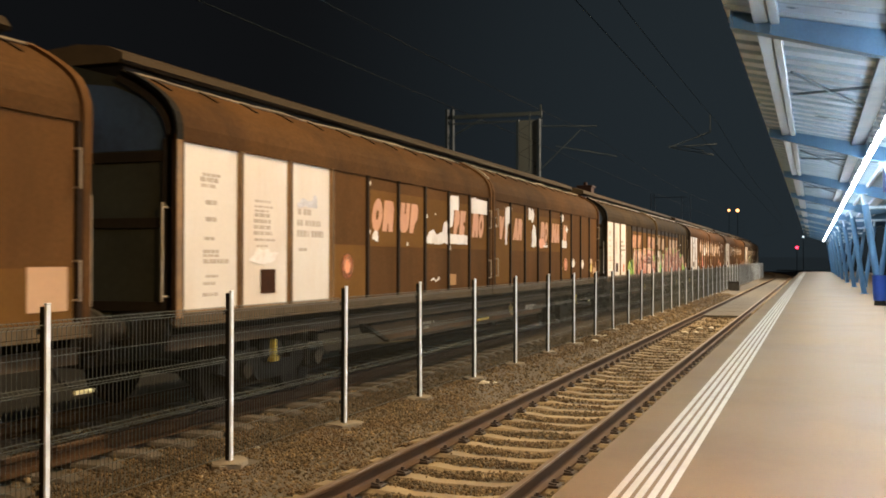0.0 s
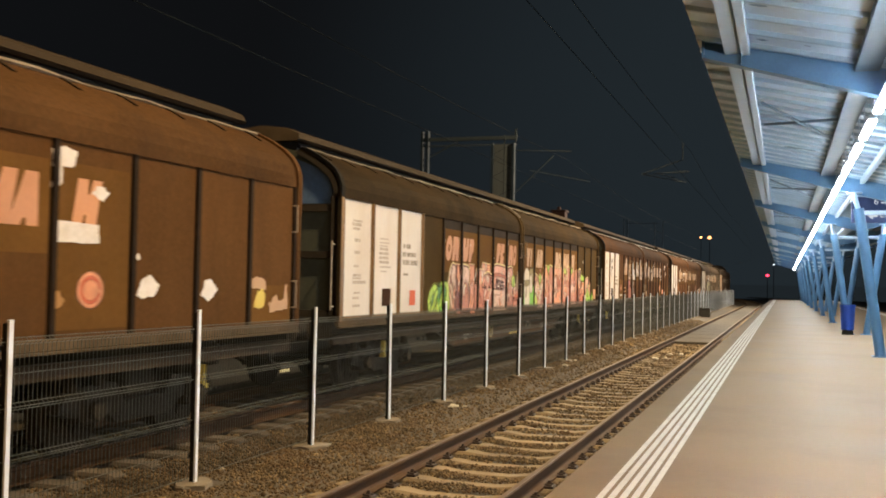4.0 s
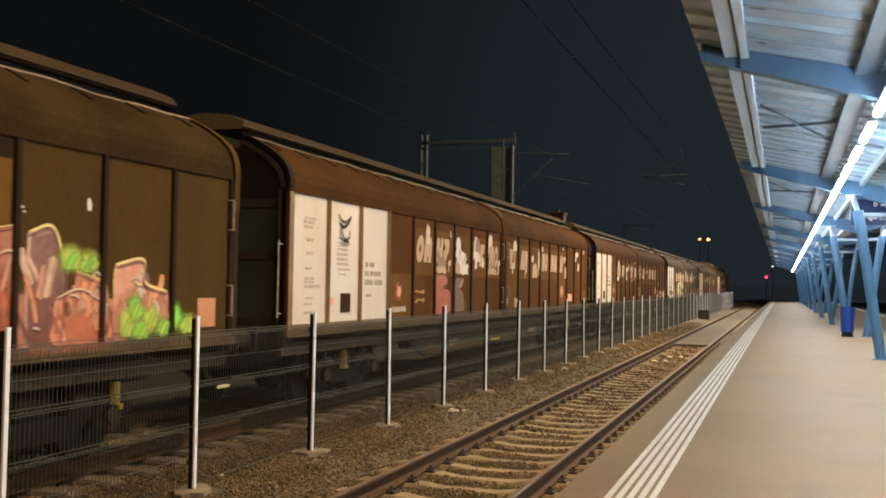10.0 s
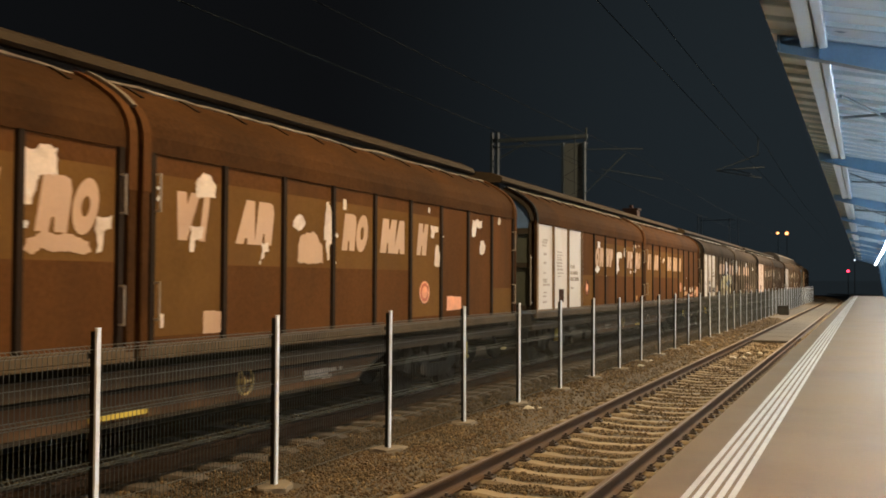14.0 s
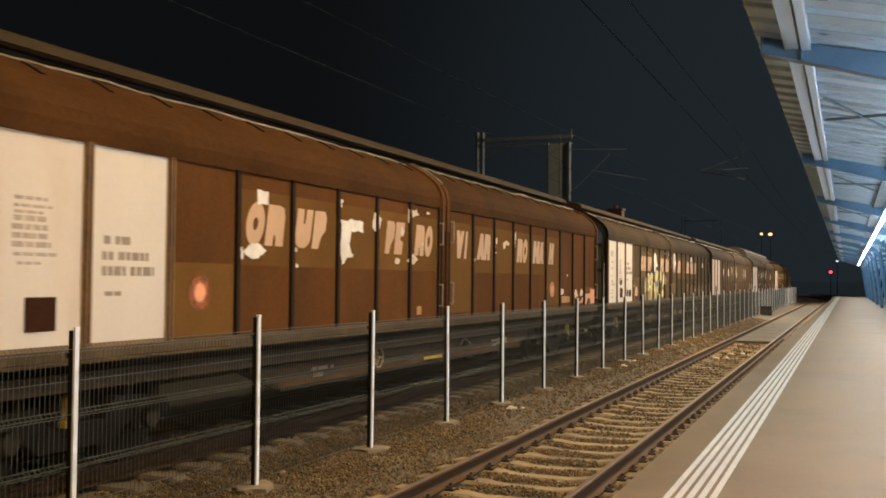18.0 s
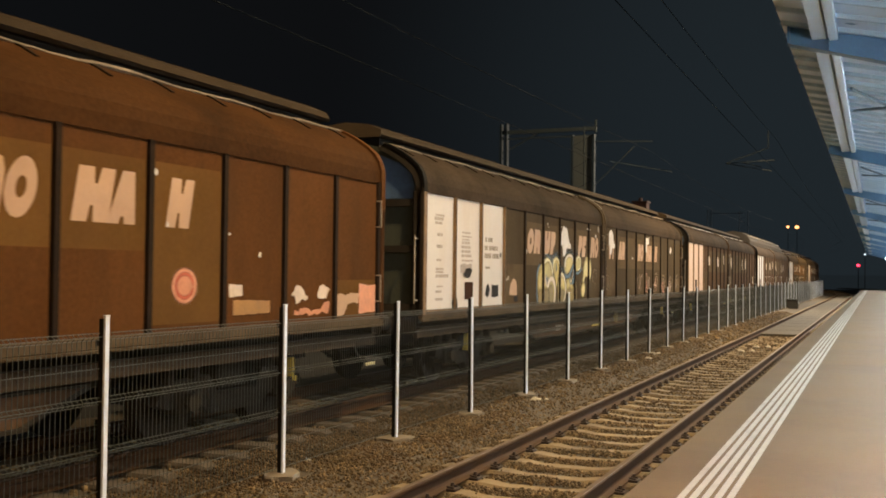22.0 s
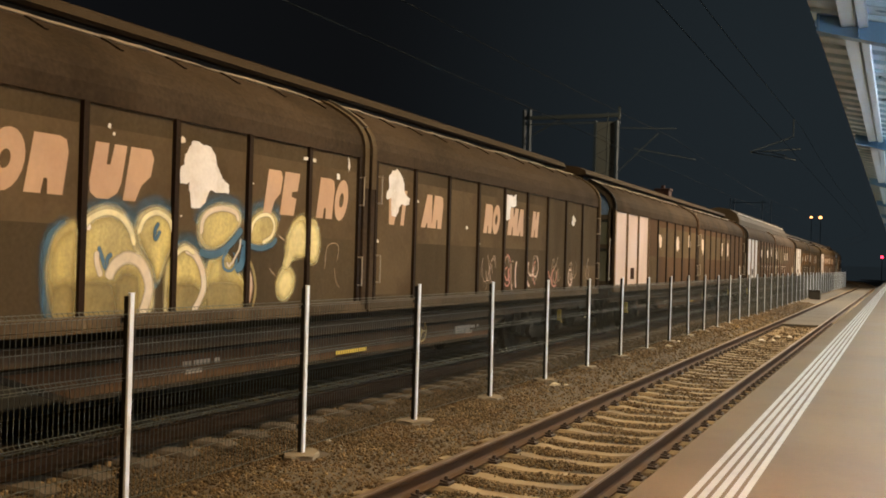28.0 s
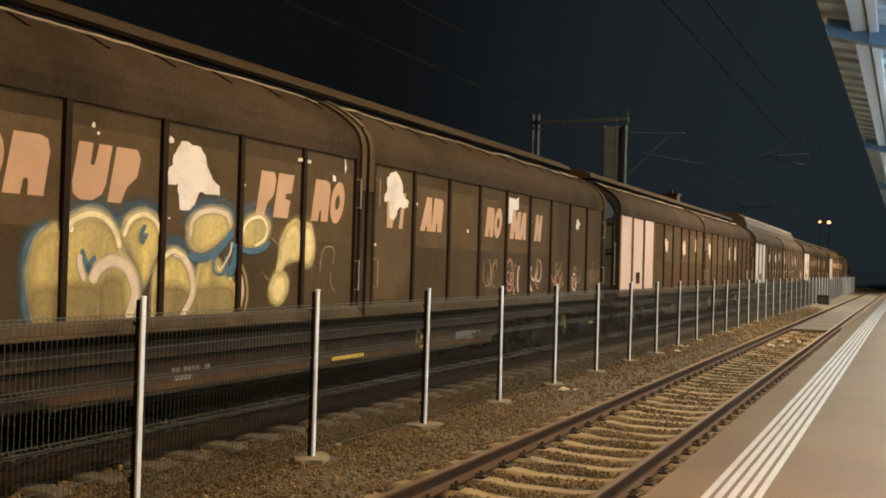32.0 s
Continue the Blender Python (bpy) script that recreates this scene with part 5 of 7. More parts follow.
        part("brake_hose", shared("brake_hose", lambda b: rod(rod(b, (0.35, -0.02, 1.0), (0.38, -0.3, 0.75), 0.03, 8), (0.38, -0.3, 0.75), (0.34, -0.6, 0.85), 0.03, 8), BLACK), None, w, m=pose(0, y, 0, 0, 0, turn))
        part("grab_rail", shared("grab_rail", lambda b: rod(rod(rod(b, (1.38, -0.10, 1.35), (1.38, -0.10, 2.35), 0.014, 6), (1.38, 0.0, 1.4), (1.38, -0.10, 1.4), 0.012, 6), (1.38, 0.0, 2.3), (1.38, -0.10, 2.3), 0.012, 6), STEELG), None, w, m=pose(0, y, 0, 0, 0, turn) if turn == 0 else pose(0, y, 0) @ Matrix.Diagonal((1, -1, 1, 1)))
    hose = part("hanging_hose", shared("hanging_hose", lambda b: rod(rod(b, (0.95, LONG, 0.92), (1.02, LONG + 0.12, 0.66), 0.025, 8), (1.02, LONG + 0.12, 0.66), (1.06, LONG + 0.32, 0.56), 0.025, 8), BLACK), None, w)
    part("tag", shared("tag", lambda b: box(b, 1.075, 1.10, LONG + 0.24, LONG + 0.50, 0.515, 0.555, 0.006), LEMONTAG), None, hose, "pale yellow tag")
    for y in (2.75, LONG - 2.75):
        b = part("bogie", shared("bogie", bogie_shape, UNDER), None, w, "grimy two-axle bogie", m=pose(0, y, 0))
        part("yellow_bracket", shared("yellow_bracket", lambda q: box(box(q, 1.10, 1.18, -0.03, 0.03, 0.54, 0.78, 0.01), 1.10, 1.19, -0.07, 0.07, 0.50, 0.56, 0.01), YELLOW), None, b, "yellow bracket", m=pose(0, -0.22 if y < 5 else 0.98, 0.0))
        for dy in (-0.9, 0.9):
            WHEELSETS.append((part("wheelset", shared("wheelset", wheelset_shape, WHEEL), None, b, m=pose(0, dy, 0.46)), dy))
    # the two sliding walls on the platform's side
    rn = random.Random(index * 7 + 3)
    for h in (0, 1):
        wall = part("sliding_wall", shared("sliding_wall|%d%s" % (h, paint), wall_shape(h == 0), ROOF[paint]), None, w)
        y0, y1 = (0.0, 10.57) if h == 0 else (10.64, LONG)
        for y in (y0 + 0.005, y1 - 0.115):
            outer = y < 1
            part("edge_hoop", shared("edge_hoop|" + ("outer" if outer else paint), end_hoop_shape, HOOP if outer else body), None, wall, m=pose(0, y, 0))
        part("wall_sill", shared("wall_sill|%d" % h, sill_shape(h == 0), SILL), None, wall, "dusty foot rail")
        for i in range(12):
            part("roof_rib", shared("roof_rib", roof_rib_shape, ROOFRIB), None, wall, m=pose(0, y0 + 0.45 + 0.88 * i, 0))
        if h == 0:
            part("corner_post", shared("corner_post", lambda b: box(b, 1.474, 1.482, 0.004, 0.106, 1.18, 2.99, 0.002), RUST_RIB), None, wall, "rust-stained corner post")
        for i in range(9):
            y = STARTS[h] + PANEL * i + 0.0425
            white = h == 0 and i < 3
            p = part("panel", shared("panel|" + ("white" if white else paint), panel_shape, WHITE if white else body) if not (white and spec.get("pale")) else shared("panel|" + spec["pale"].name, panel_shape, spec["pale"]), None, wall, "stained white panel" if white else "", m=pose(0, y, 0))
            rusty = h == 0 and 1 <= i <= 3
            part("rib", shared("rib|rust", rib_shape, RUST_RIB) if rusty else shared("rib|grime", rib_shape, RIB), None, wall, "rust-stained rib" if rusty else "", m=pose(0, y - 0.0425, 0))
            if rusty:
                part("joint_gap", shared("joint_gap", lambda b: box(b, 1.462, 1.469, -0.010, 0.010, 1.23, 2.98), RIB), None, wall, m=pose(0, y - 0.0425, 0))
            if i == 8:
                part("rib", shared("rib|grime", rib_shape, RIB), None, wall, m=pose(0, y + PANEL - 0.0425, 0))
            lettered = (h == 0 and i >= 4) or (h == 1 and i <= 5)
            if lettered and not spec.get("plain"):
                lo = 1.29 if (h, i) == (1, 0) or ((h, i) == (1, 5) and paint not in ("dark", "dusk")) else 1.97
                part("faded_field", shared("faded_field|%g%d" % (lo, paint in ("dark", "dusk")), lambda b, lo=lo: box(b, FACE_X, FACE_X + 0.002, 0.015, PANEL - 0.10, lo, 2.80), TAND if paint in ("dark", "dusk") else TAN), None, wall, "faded tan field", m=pose(0, y, 0))
            if lettered and index == 1:
                part("top_strip", shared("top_strip", lambda b: box(b, FACE_X, FACE_X + 0.002, 0.012, PANEL - 0.097, 2.803, 2.978), RIB), None, wall, "dark unfaded strip", m=pose(0, y, 0))
            if (h, i) in ((0, 3), (1, 8)) and index != 1 and not spec.get("plain"):
                hi = 1.98 if h == 0 else 1.70
                part("faded_field", shared("faded_field|low%g%d" % (hi, paint in ("dark", "dusk")), lambda b, hi=hi: box(b, FACE_X, FACE_X + 0.002, 0.015, PANEL - 0.10, 1.235, hi), TAND if paint in ("dark", "dusk") else TAN), None, wall, "faded tan field", m=pose(0, y, 0))
            if (h, i) in WORDS and letters and not spec.get("plain"):
                warm = letters == "orange" or (letters == "mixed" and h == 0)
                for kind, a, wide in WORDS[(h, i)]:
                    part("letter_block", shared("letter_block|%d%s%g" % (warm, kind, a), lambda b, kind=kind, a=a, wide=wide: copy_into(b, glyph(a, a + wide, 2.20, 2.67, kind)), ORANGE if warm else CREAM), None, wall, m=pose(0, y, 0))
            if white:
                for ya, yb in ((-0.012, 0.026), (PANEL - 0.111, PANEL - 0.068)):
                    part("rust_edge", shared("rust_edge|%g" % ya, lambda b, ya=ya, yb=yb: box(b, 1.425, FACE_X + 0.004, ya, yb, 1.22, 2.98), RUST_RIB), None, wall, m=pose(0, y, 0))
                part("rust_edge", shared("rust_edge|foot", lambda b: box(b, 1.425, FACE_X + 0.004, 0.03, PANEL - 0.115, 1.216, 1.246), RUST_RIB), None, wall, m=pose(0, y, 0))
                bars = SMALL_TEXT[i]
                if not spec.get("pale"):
                    part("stencil_writing", shared("stencil_writing|%d%d" % (i, index), lambda b, bars=bars: copy_into(b, rows_bm(bars)), INK if i == 2 and index > 0 else GREYINK), None, wall, "small stencilled rows", m=pose(FACE_X, y, {2: -0.28, 3: -0.22}.get(index, 0.0) if i == 2 else 0.0))["kind"] = "stuff"
                if i == 1:
                    part("label_holder", shared("label_holder", lambda b: box(b, FACE_X, FACE_X + 0.012, 0.40, 0.74, 1.38, 1.66, 0.004), RUSTBOX), None, wall, "dark rusty label holder", m=pose(0, y, 0))
        for y, z in ((y0 + 0.20, 1.45), (y0 + 0.20, 2.45), (y1 - 0.20, 1.42), (y1 - 0.20, 2.40))[0 if h else 2:]:
            part("handle", shared("handle", handle_shape, STEELG), None, wall, m=pose(0, y, z))
        spec_paint(wall, h, spec, index)
    return w


def ring_shape(bm):
    n, sides, big, small = 20, 6, 0.145, 0.014
    rings = []
    for i in range(n):
        c, d = math.cos(2 * math.pi * i / n), math.sin(2 * math.pi * i / n)
        rings.append([bm.verts.new((small * math.sin(2 * math.pi * k / sides), (big + small * math.cos(2 * math.pi * k / sides)) * c, (big + small * math.cos(2 * math.pi * k / sides)) * d)) for k in range(sides)])
    for i in range(n):
        for k in range(sides):
            bm.faces.new((rings[i][k], rings[(i + 1) % n][k], rings[(i + 1) % n][(k + 1) % sides], rings[i][(k + 1) % sides]))
    for k in range(3):
        a = 2.2 * k
        rod(bm, (0, 0, 0), (0, big * math.cos(a), big * math.sin(a)), 0.012, 5)
    rod(bm, (-0.08, 0, 0), (0.01, 0, 0), 0.03, 8)


RUSTBOX = surface("rusty_label_holder", (0.034, 0.013, 0.006), 0.7, spec=0.05, var=0.3, scale=8, fine=40)


def copy_into(bm, other):
    me = bpy.data.meshes.new("scratch")
    other.to_mesh(me)
    other.free()
    bm.from_mesh(me)
    bpy.data.meshes.remove(me)


def rows_bm(bars):
    bm = bmesh.new()
    rn = random.Random(len(bars))
    for z, h, a, b in bars:
        y = a
        while y < b - 0.02:
            e = min(b, y + rn.uniform(0.05, 0.14))
            box(bm, 0.0, 0.0015, y * 1.05, e * 1.05, z, z + h)
            y = e + 0.018
    return bm


LAYER = [0]


def paint_patch(wall, outline, colour, lift, name="graffiti", label=""):
    LAYER[0] += 1
    lift += 0.00022 * (LAYER[0] % 9)
    me = mesh_of(name, flat(outline, lift), colour)
    return part(name, me, None, wall, label)


def spec_paint(wall, h, spec, index):
    """Graffiti, torn stickers and signs of one wagon's wall."""
    for patch in spec.get("patches", ()):
        if patch[0] == h:
            _, cy, cz, ry, rz, mat_, kind = patch
            if kind == "square":
                paint_patch(wall, [(cy - ry, cz - rz), (cy + ry, cz - rz), (cy + ry, cz + rz), (cy - ry, cz + rz)], mat_, 0.0075, "paint_blot")
                continue
            paint_patch(wall, blob(cy, cz, ry, rz, index + cy * 1.37 + cz, 0.41 if kind == "torn" else 0.14, 54 if kind == "torn" else 30), mat_, 0.0075, "torn_sticker" if kind == "torn" else "paint_blot", "torn white sticker" if kind == "torn" else "")
    for n_, (kind, mat_, y0, y1, z0, z1) in enumerate(spec.get("stickers", ((), ()))[h]):
        torn = mat_ in (TORN, AGED)
        paint_patch(wall, ragged(kind, y0, y1, z0, z1, index * 31 + n_, 0.016 if kind != "square" else 0.006), mat_, 0.0076, "torn_sticker" if torn else "paint_square", ("torn white sticker" if mat_ is TORN else "torn yellowed sticker") if torn else "")
    if spec.get("stickers"):
        # flakes of bare white on the lettering fields
        rn = random.Random(index * 5 + h)
        for _ in range(7):
            y = STARTS[h] + (PANEL * rn.randrange(4, 9) if h == 0 else PANEL * rn.randrange(0, 7)) + rn.choice((0.07, 0.09, rn.uniform(0.1, 1.0)))
            z, r = rn.uniform(1.95, 2.9), rn.uniform(0.012, 0.035)
            paint_patch(wall, blob(y, z, r, r * rn.uniform(0.6, 1.8), rn.random() * 40, 0.3, 9), TORN, 0.0076, "paint_flake")
    for drawing in spec.get("drawings", ()):
        drawing(wall, h)


TEARS = {
    "square": [(0, 0), (1, 0.04), (1, 0.95), (0, 1)],
    "flap": [(0, 0), (0.35, 0.06), (0.48, 0.52), (1, 0.58), (1, 1), (0, 0.95)],
    "arch": [(0, 0), (1, 0), (0.97, 0.55), (0.75, 0.92), (0.4, 1), (0.1, 0.75)],
    "step": [(0, 0), (1, 0), (1, 1), (0.86, 0.95), (0.76, 0.5), (0.5, 0.35), (0.36, 0.58), (0.2, 0.5), (0.1, 0.25), (0, 0.32)],
    "drip": [(0.25, 0.02), (0.42, 0.05), (0.5, 0.12), (0.62, 0.28), (0.98, 0.3), (1, 0.42), (0.84, 0.5), (0.72, 0.75), (0.6, 0.93), (0.42, 1), (0.2, 0.98), (0.1, 0.8), (0.12, 0.62), (0, 0.52), (0.02, 0.36), (0.2, 0.38)],
    "leaf": [(0, 0.22), (0.4, 0), (0.7, 0.1), (1, 0.6), (0.6, 1), (0.2, 0.9)],
}


def ragged(kind, y0, y1, z0, z1, seed, rough):
    """A torn piece of a few corners, its edges frayed."""
    pts = [(y0 + u * (y1 - y0), z0 + v * (z1 - z0)) for u, v in TEARS[kind]]
    out = []
    for (ya, za), (yb, zb) in zip(pts, pts[1:] + pts[:1]):
        n = max(int(math.hypot(yb - ya, zb - za) / 0.025), 1)
        for i in range(n):
            y, z = ya + (yb - ya) * i / n, za + (zb - za) * i / n
            dy, dz = (noise.noise((y * 7, z * 7, seed + q)) * 2.2 + noise.noise((y * 25, z * 25, seed + q)) * 1.1 for q in (0, 50))
            out.append((y + rough * dy, min(max(z + rough * dz, 1.225), 2.98)))
    return out


def curved(points, steps=6):
    """A smooth line through points."""
    p = [Vector(q) for q in points]
    p = [p[0] * 2 - p[1]] + p + [p[-1] * 2 - p[-2]]
    out = []
    for a, b, c, d in zip(p, p[1:], p[2:], p[3:]):
        for i in range(steps):
            t = i / steps
            out.append(tuple(0.5 * (2 * b + (c - a) * t + (2 * a - 5 * b + 4 * c - d) * t * t + (3 * b - a - 3 * c + d) * t ** 3)))
    return out + [tuple(p[-2])]


def soft_mesh(rings, lift, closed):
    """Rings of (along, up, cover) joined into a thin sheet on the wall; cover says how thick the paint lies."""
    LAYER[0] += 1
    x = FACE_X + lift + 0.00022 * (LAYER[0] % 9)
    bm = bmesh.new()
    key = bm.verts.layers.float.new("cover")

    def vert(y, z, c):
        v = bm.verts.new((x, y, z))
        v[key] = c
        return v
    rows = [[vert(*p) for p in r] for r in rings]
    n = len(rows[0])
    for a, b in zip(rows, rows[1:]):
        for i in range(n if closed else n - 1):
            bm.faces.new((a[i], a[(i + 1) % n], b[(i + 1) % n], b[i]))
    if closed:
        bm.faces.new(rows[-1])
    return bm


def fit_in(y, z, h):
    return min(max(y, STARTS[h] + 0.02), STARTS[h] + 9 * PANEL - 0.02), min(max(z, 1.218), 2.97)


def spray(wall, h, points, colour, lift, soft=0.05, smooth=True):
    """A closed sprayed patch through points of (along, up), its edge fading over a width of soft."""
    if smooth:
        pts = curved(list(points) + [points[0]], 5)[:-1]
    else:
        pts = list(points)
    cy, cz = sum(p[0] for p in pts) / len(pts), sum(p[1] for p in pts) / len(pts)
    rings = []
    for d, c in ((-soft, 0.0), (0.0, 0.5), (soft * 0.5, 0.85), (soft, 1.0)):
        ring = []
        for y, z in pts:
            r = math.hypot(y - cy, z - cz) or 1.0
            k = max(1 - d / r, 0.4)
            ring.append((*fit_in(cy + (y - cy) * k, cz + (z - cz) * k, h), c))
        rings.append(ring)
    return part("graffiti", mesh_of("graffiti", soft_mesh(rings, lift, True), SPRAY[colour]), None, wall)


def stroke(wall, h, points, width, colour, lift, soft=0.4, smooth=True):
    """A sprayed line through points; soft is the share of its width that fades."""
    p = [Vector(q) for q in (curved(points) if smooth else points)]
    rings = []
    for side, c in ((-0.5 - soft / 2, 0.0), (-0.5 + soft / 2, 1.0), (0.5 - soft / 2, 1.0), (0.5 + soft / 2, 0.0)):
        row = []
        for i, q in enumerate(p):
            d = (p[min(i + 1, len(p) - 1)] - p[max(i - 1, 0)]).normalized()
            w = width * (0.45 if i in (0, len(p) - 1) else 1.0)
            row.append((*fit_in(q.x - d.y * w * side, q.y + d.x * w * side, h), c))
        rings.append(row)
    return part("graffiti", mesh_of("graffiti", soft_mesh(rings, lift, False), SPRAY[colour]), None, wall)


def sill_paint(wall, y0, y1, low, colour):
    """Spray that runs over onto the foot rail under the wall."""
    ends = (y0 - 0.04, y0 + 0.03, y1 - 0.03, y1 + 0.05)
    rings = [[(y, z, c * e) for y, e in zip(ends, (0.0, 1.0, 1.0, 0.0))] for z, c in ((1.210, 0.8), (low + 0.03, 0.65), (low, 0.0))]
    part("graffiti", mesh_of("graffiti", soft_mesh(rings, 0.0355, False), SPRAY[colour]), None, wall)


def bubble_writing(wall, h):
    """Soft yellow bubble graffiti with pale rims and petrol-blue shading, over the middle of the first wall."""
    if h:
        return
    # blue shade behind the first bubble, and a thin blue haze over the tops
    spray(wall, h, [(5.41, 1.60), (5.43, 1.83), (5.53, 1.96), (5.68, 1.98), (5.74, 1.60), (5.72, 1.22), (5.46, 1.22)], "blue", 0.0020, 0.05)
    for line in ([(5.80, 2.00), (5.92, 2.11), (6.10, 2.18), (6.30, 2.14), (6.46, 1.98)], [(6.42, 1.98), (6.50, 2.14), (6.72, 2.21), (6.92, 2.15)], [(7.02, 1.84), (7.16, 1.90), (7.34, 1.82), (7.46, 1.64), (7.50, 1.44)], [(7.28, 2.04), (7.38, 2.20), (7.64, 2.29), (7.92, 2.26), (8.02, 2.12)], [(8.08, 2.06), (8.26, 2.25), (8.54, 2.27), (8.68, 2.14)], [(6.16, 1.74), (6.32, 1.82), (6.55, 1.78), (6.70, 1.62), (6.74, 1.44)]):
        stroke(wall, h, line, 0.10, "haze", 0.0026, 0.8)
    forms = (
        ([(5.48, 1.62), (5.53, 1.84), (5.64, 1.95), (5.76, 1.96), (5.78, 1.55), (5.78, 1.20), (5.60, 1.20), (5.51, 1.42)], 0.05),
        ([(5.74, 1.60), (5.78, 1.92), (5.90, 2.06), (6.09, 2.13), (6.27, 2.10), (6.41, 1.97), (6.49, 1.80), (6.66, 1.62), (6.70, 1.40), (6.64, 1.20), (6.20, 1.20), (5.76, 1.20)], 0.05),
        ([(6.44, 1.97), (6.52, 2.09), (6.71, 2.16), (6.89, 2.11), (6.98, 1.99), (6.96, 1.84), (6.86, 1.70), (6.76, 1.50), (6.68, 1.62), (6.55, 1.78)], 0.04),
        ([(6.86, 1.22), (6.88, 1.63), (7.02, 1.79), (7.13, 1.84), (7.29, 1.78), (7.41, 1.64), (7.45, 1.45), (7.38, 1.20), (7.10, 1.20)], 0.04),
        ([(7.40, 1.20), (7.46, 1.60), (7.52, 1.73), (7.72, 1.77), (7.96, 1.60), (8.08, 1.42), (8.06, 1.20), (7.70, 1.20)], 0.04),
        )
    small_forms = (
        ([(7.31, 2.03), (7.39, 2.15), (7.63, 2.23), (7.89, 2.22), (7.98, 2.11), (7.91, 2.0), (7.69, 1.86), (7.49, 1.81), (7.35, 1.88)], 0.05),
        ([(8.11, 2.06), (8.26, 2.19), (8.48, 2.22), (8.62, 2.13), (8.59, 2.0), (8.46, 1.90), (8.23, 1.86), (8.12, 1.92)], 0.05),
        ([(8.83, 1.97), (8.98, 2.15), (9.16, 2.20), (9.25, 2.02), (9.22, 1.78), (8.97, 1.74), (8.84, 1.60), (8.76, 1.62), (8.81, 1.80)], 0.05),
        ([(9.24, 2.18), (9.42, 2.15), (9.50, 1.92), (9.44, 1.72), (9.28, 1.71), (9.24, 1.95)], 0.05),
        ([(8.65, 1.47), (8.74, 1.60), (8.89, 1.63), (8.99, 1.52), (8.94, 1.37), (8.80, 1.29), (8.67, 1.35)], 0.05))
    for i, (line, soft) in enumerate(forms + small_forms):
        spray(wall, h, line, "pale" if i in (1, 2, 3, 5) else "soft", 0.0034, soft)
        cy, cz = sum(p[0] for p in line) / len(line), sum(p[1] for p in line) / len(line)
        small = [(cy + (y - cy) * 0.86, max(cz + (z - cz) * 0.86 - 0.015, 1.20)) for y, z in line]
        spray(wall, h, small, "yellow" if i < 7 else "soft", 0.0056, 0.09 if i < 5 else 0.06)
    # the paint lies thinner and browner towards the wall's foot
    for y0, y1, z1 in ((5.52, 5.76, 1.50), (5.78, 6.20, 1.52), (6.22, 6.50, 1.58), (6.92, 7.34, 1.50), (7.46, 8.02, 1.50)):
        spray(wall, h, [(y0, 1.20), (y1, 1.20), (y1, z1 - 0.06), ((y0 + y1) / 2, z1), (y0, z1 - 0.06)], "olive", 0.0080, 0.07)
    for points, width, colour in (
            ([(6.13, 1.53), (6.20, 1.64), (6.34, 1.71), (6.50, 1.68), (6.60, 1.57), (6.64, 1.44), (6.60, 1.30), (6.56, 1.22)], 0.105, "cream"),
            ([(7.12, 1.80), (7.26, 1.75), (7.37, 1.62), (7.41, 1.46), (7.36, 1.33), (7.26, 1.21)], 0.075, "cream"),
            ([(5.99, 1.76), (6.00, 1.66), (6.05, 1.55)], 0.06, "cream"), ([(5.79, 1.88), (5.90, 2.02), (6.09, 2.09), (6.26, 2.06), (6.38, 1.95), (6.44, 1.82)], 0.055, "pale"),
            ([(6.48, 1.92), (6.56, 2.06), (6.72, 2.12), (6.88, 2.06), (6.94, 1.95)], 0.05, "pale"), ([(6.94, 1.70), (7.04, 1.78), (7.14, 1.81), (7.26, 1.76)], 0.05, "pale")):
        stroke(wall, h, points, width, colour, 0.0105, 0.35)
    for points, width, colour in (
            ([(7.35, 1.95), (7.37, 2.08), (7.48, 2.17), (7.68, 2.21), (7.88, 2.18), (7.94, 2.10)], 0.055, "cream"), ([(8.15, 1.98), (8.20, 2.10), (8.32, 2.17), (8.48, 2.18), (8.57, 2.08), (8.52, 1.96), (8.36, 1.89)], 0.04, "pale"),
            ([(8.07, 1.70), (8.14, 1.58), (8.18, 1.44), (8.15, 1.30), (8.10, 1.22)], 0.055, "palepink"), ([(8.13, 1.72), (8.22, 1.58), (8.26, 1.40), (8.22, 1.22)], 0.045, "olive"),
            ([(7.33, 1.78), (7.50, 1.75), (7.68, 1.79), (7.86, 1.90), (8.00, 2.02)], 0.085, "blue"), ([(7.96, 1.90), (8.10, 1.86), (8.33, 1.83), (8.52, 1.87), (8.62, 1.94)], 0.065, "blue"), ([(7.90, 1.62), (8.00, 1.66), (8.06, 1.86)], 0.11, "blue"),
            ([(7.78, 1.80), (7.70, 1.72), (7.72, 1.62), (7.84, 1.60), (7.92, 1.70), (7.86, 1.78)], 0.03, "blue"), ([(7.84, 1.66), (7.90, 1.74), (7.96, 1.82), (7.98, 1.92)], 0.028, "cream"), ([(7.76, 1.68), (7.80, 1.64), (7.84, 1.68)], 0.03, "cream"),
            ([(6.01, 1.80), (6.05, 1.72), (6.10, 1.62), (6.12, 1.70), (6.17, 1.74)], 0.045, "blue"), ([(6.75, 2.03), (6.70, 1.96), (6.71, 1.88), (6.77, 1.96)], 0.045, "blue")):
        stroke(wall, h, points, width, colour, 0.0105, 0.35)
    for points in ([(9.62, 1.62), (9.66, 1.86), (9.80, 1.92), (9.92, 1.88), (9.90, 1.70)], [(9.84, 1.62), (9.88, 1.48), (9.96, 1.40)], [(8.50, 1.62), (8.62, 1.54)], [(8.64, 1.98), (8.78, 1.92)]):
        stroke(wall, h, points, 0.022, "tan", 0.0085, 0.6)


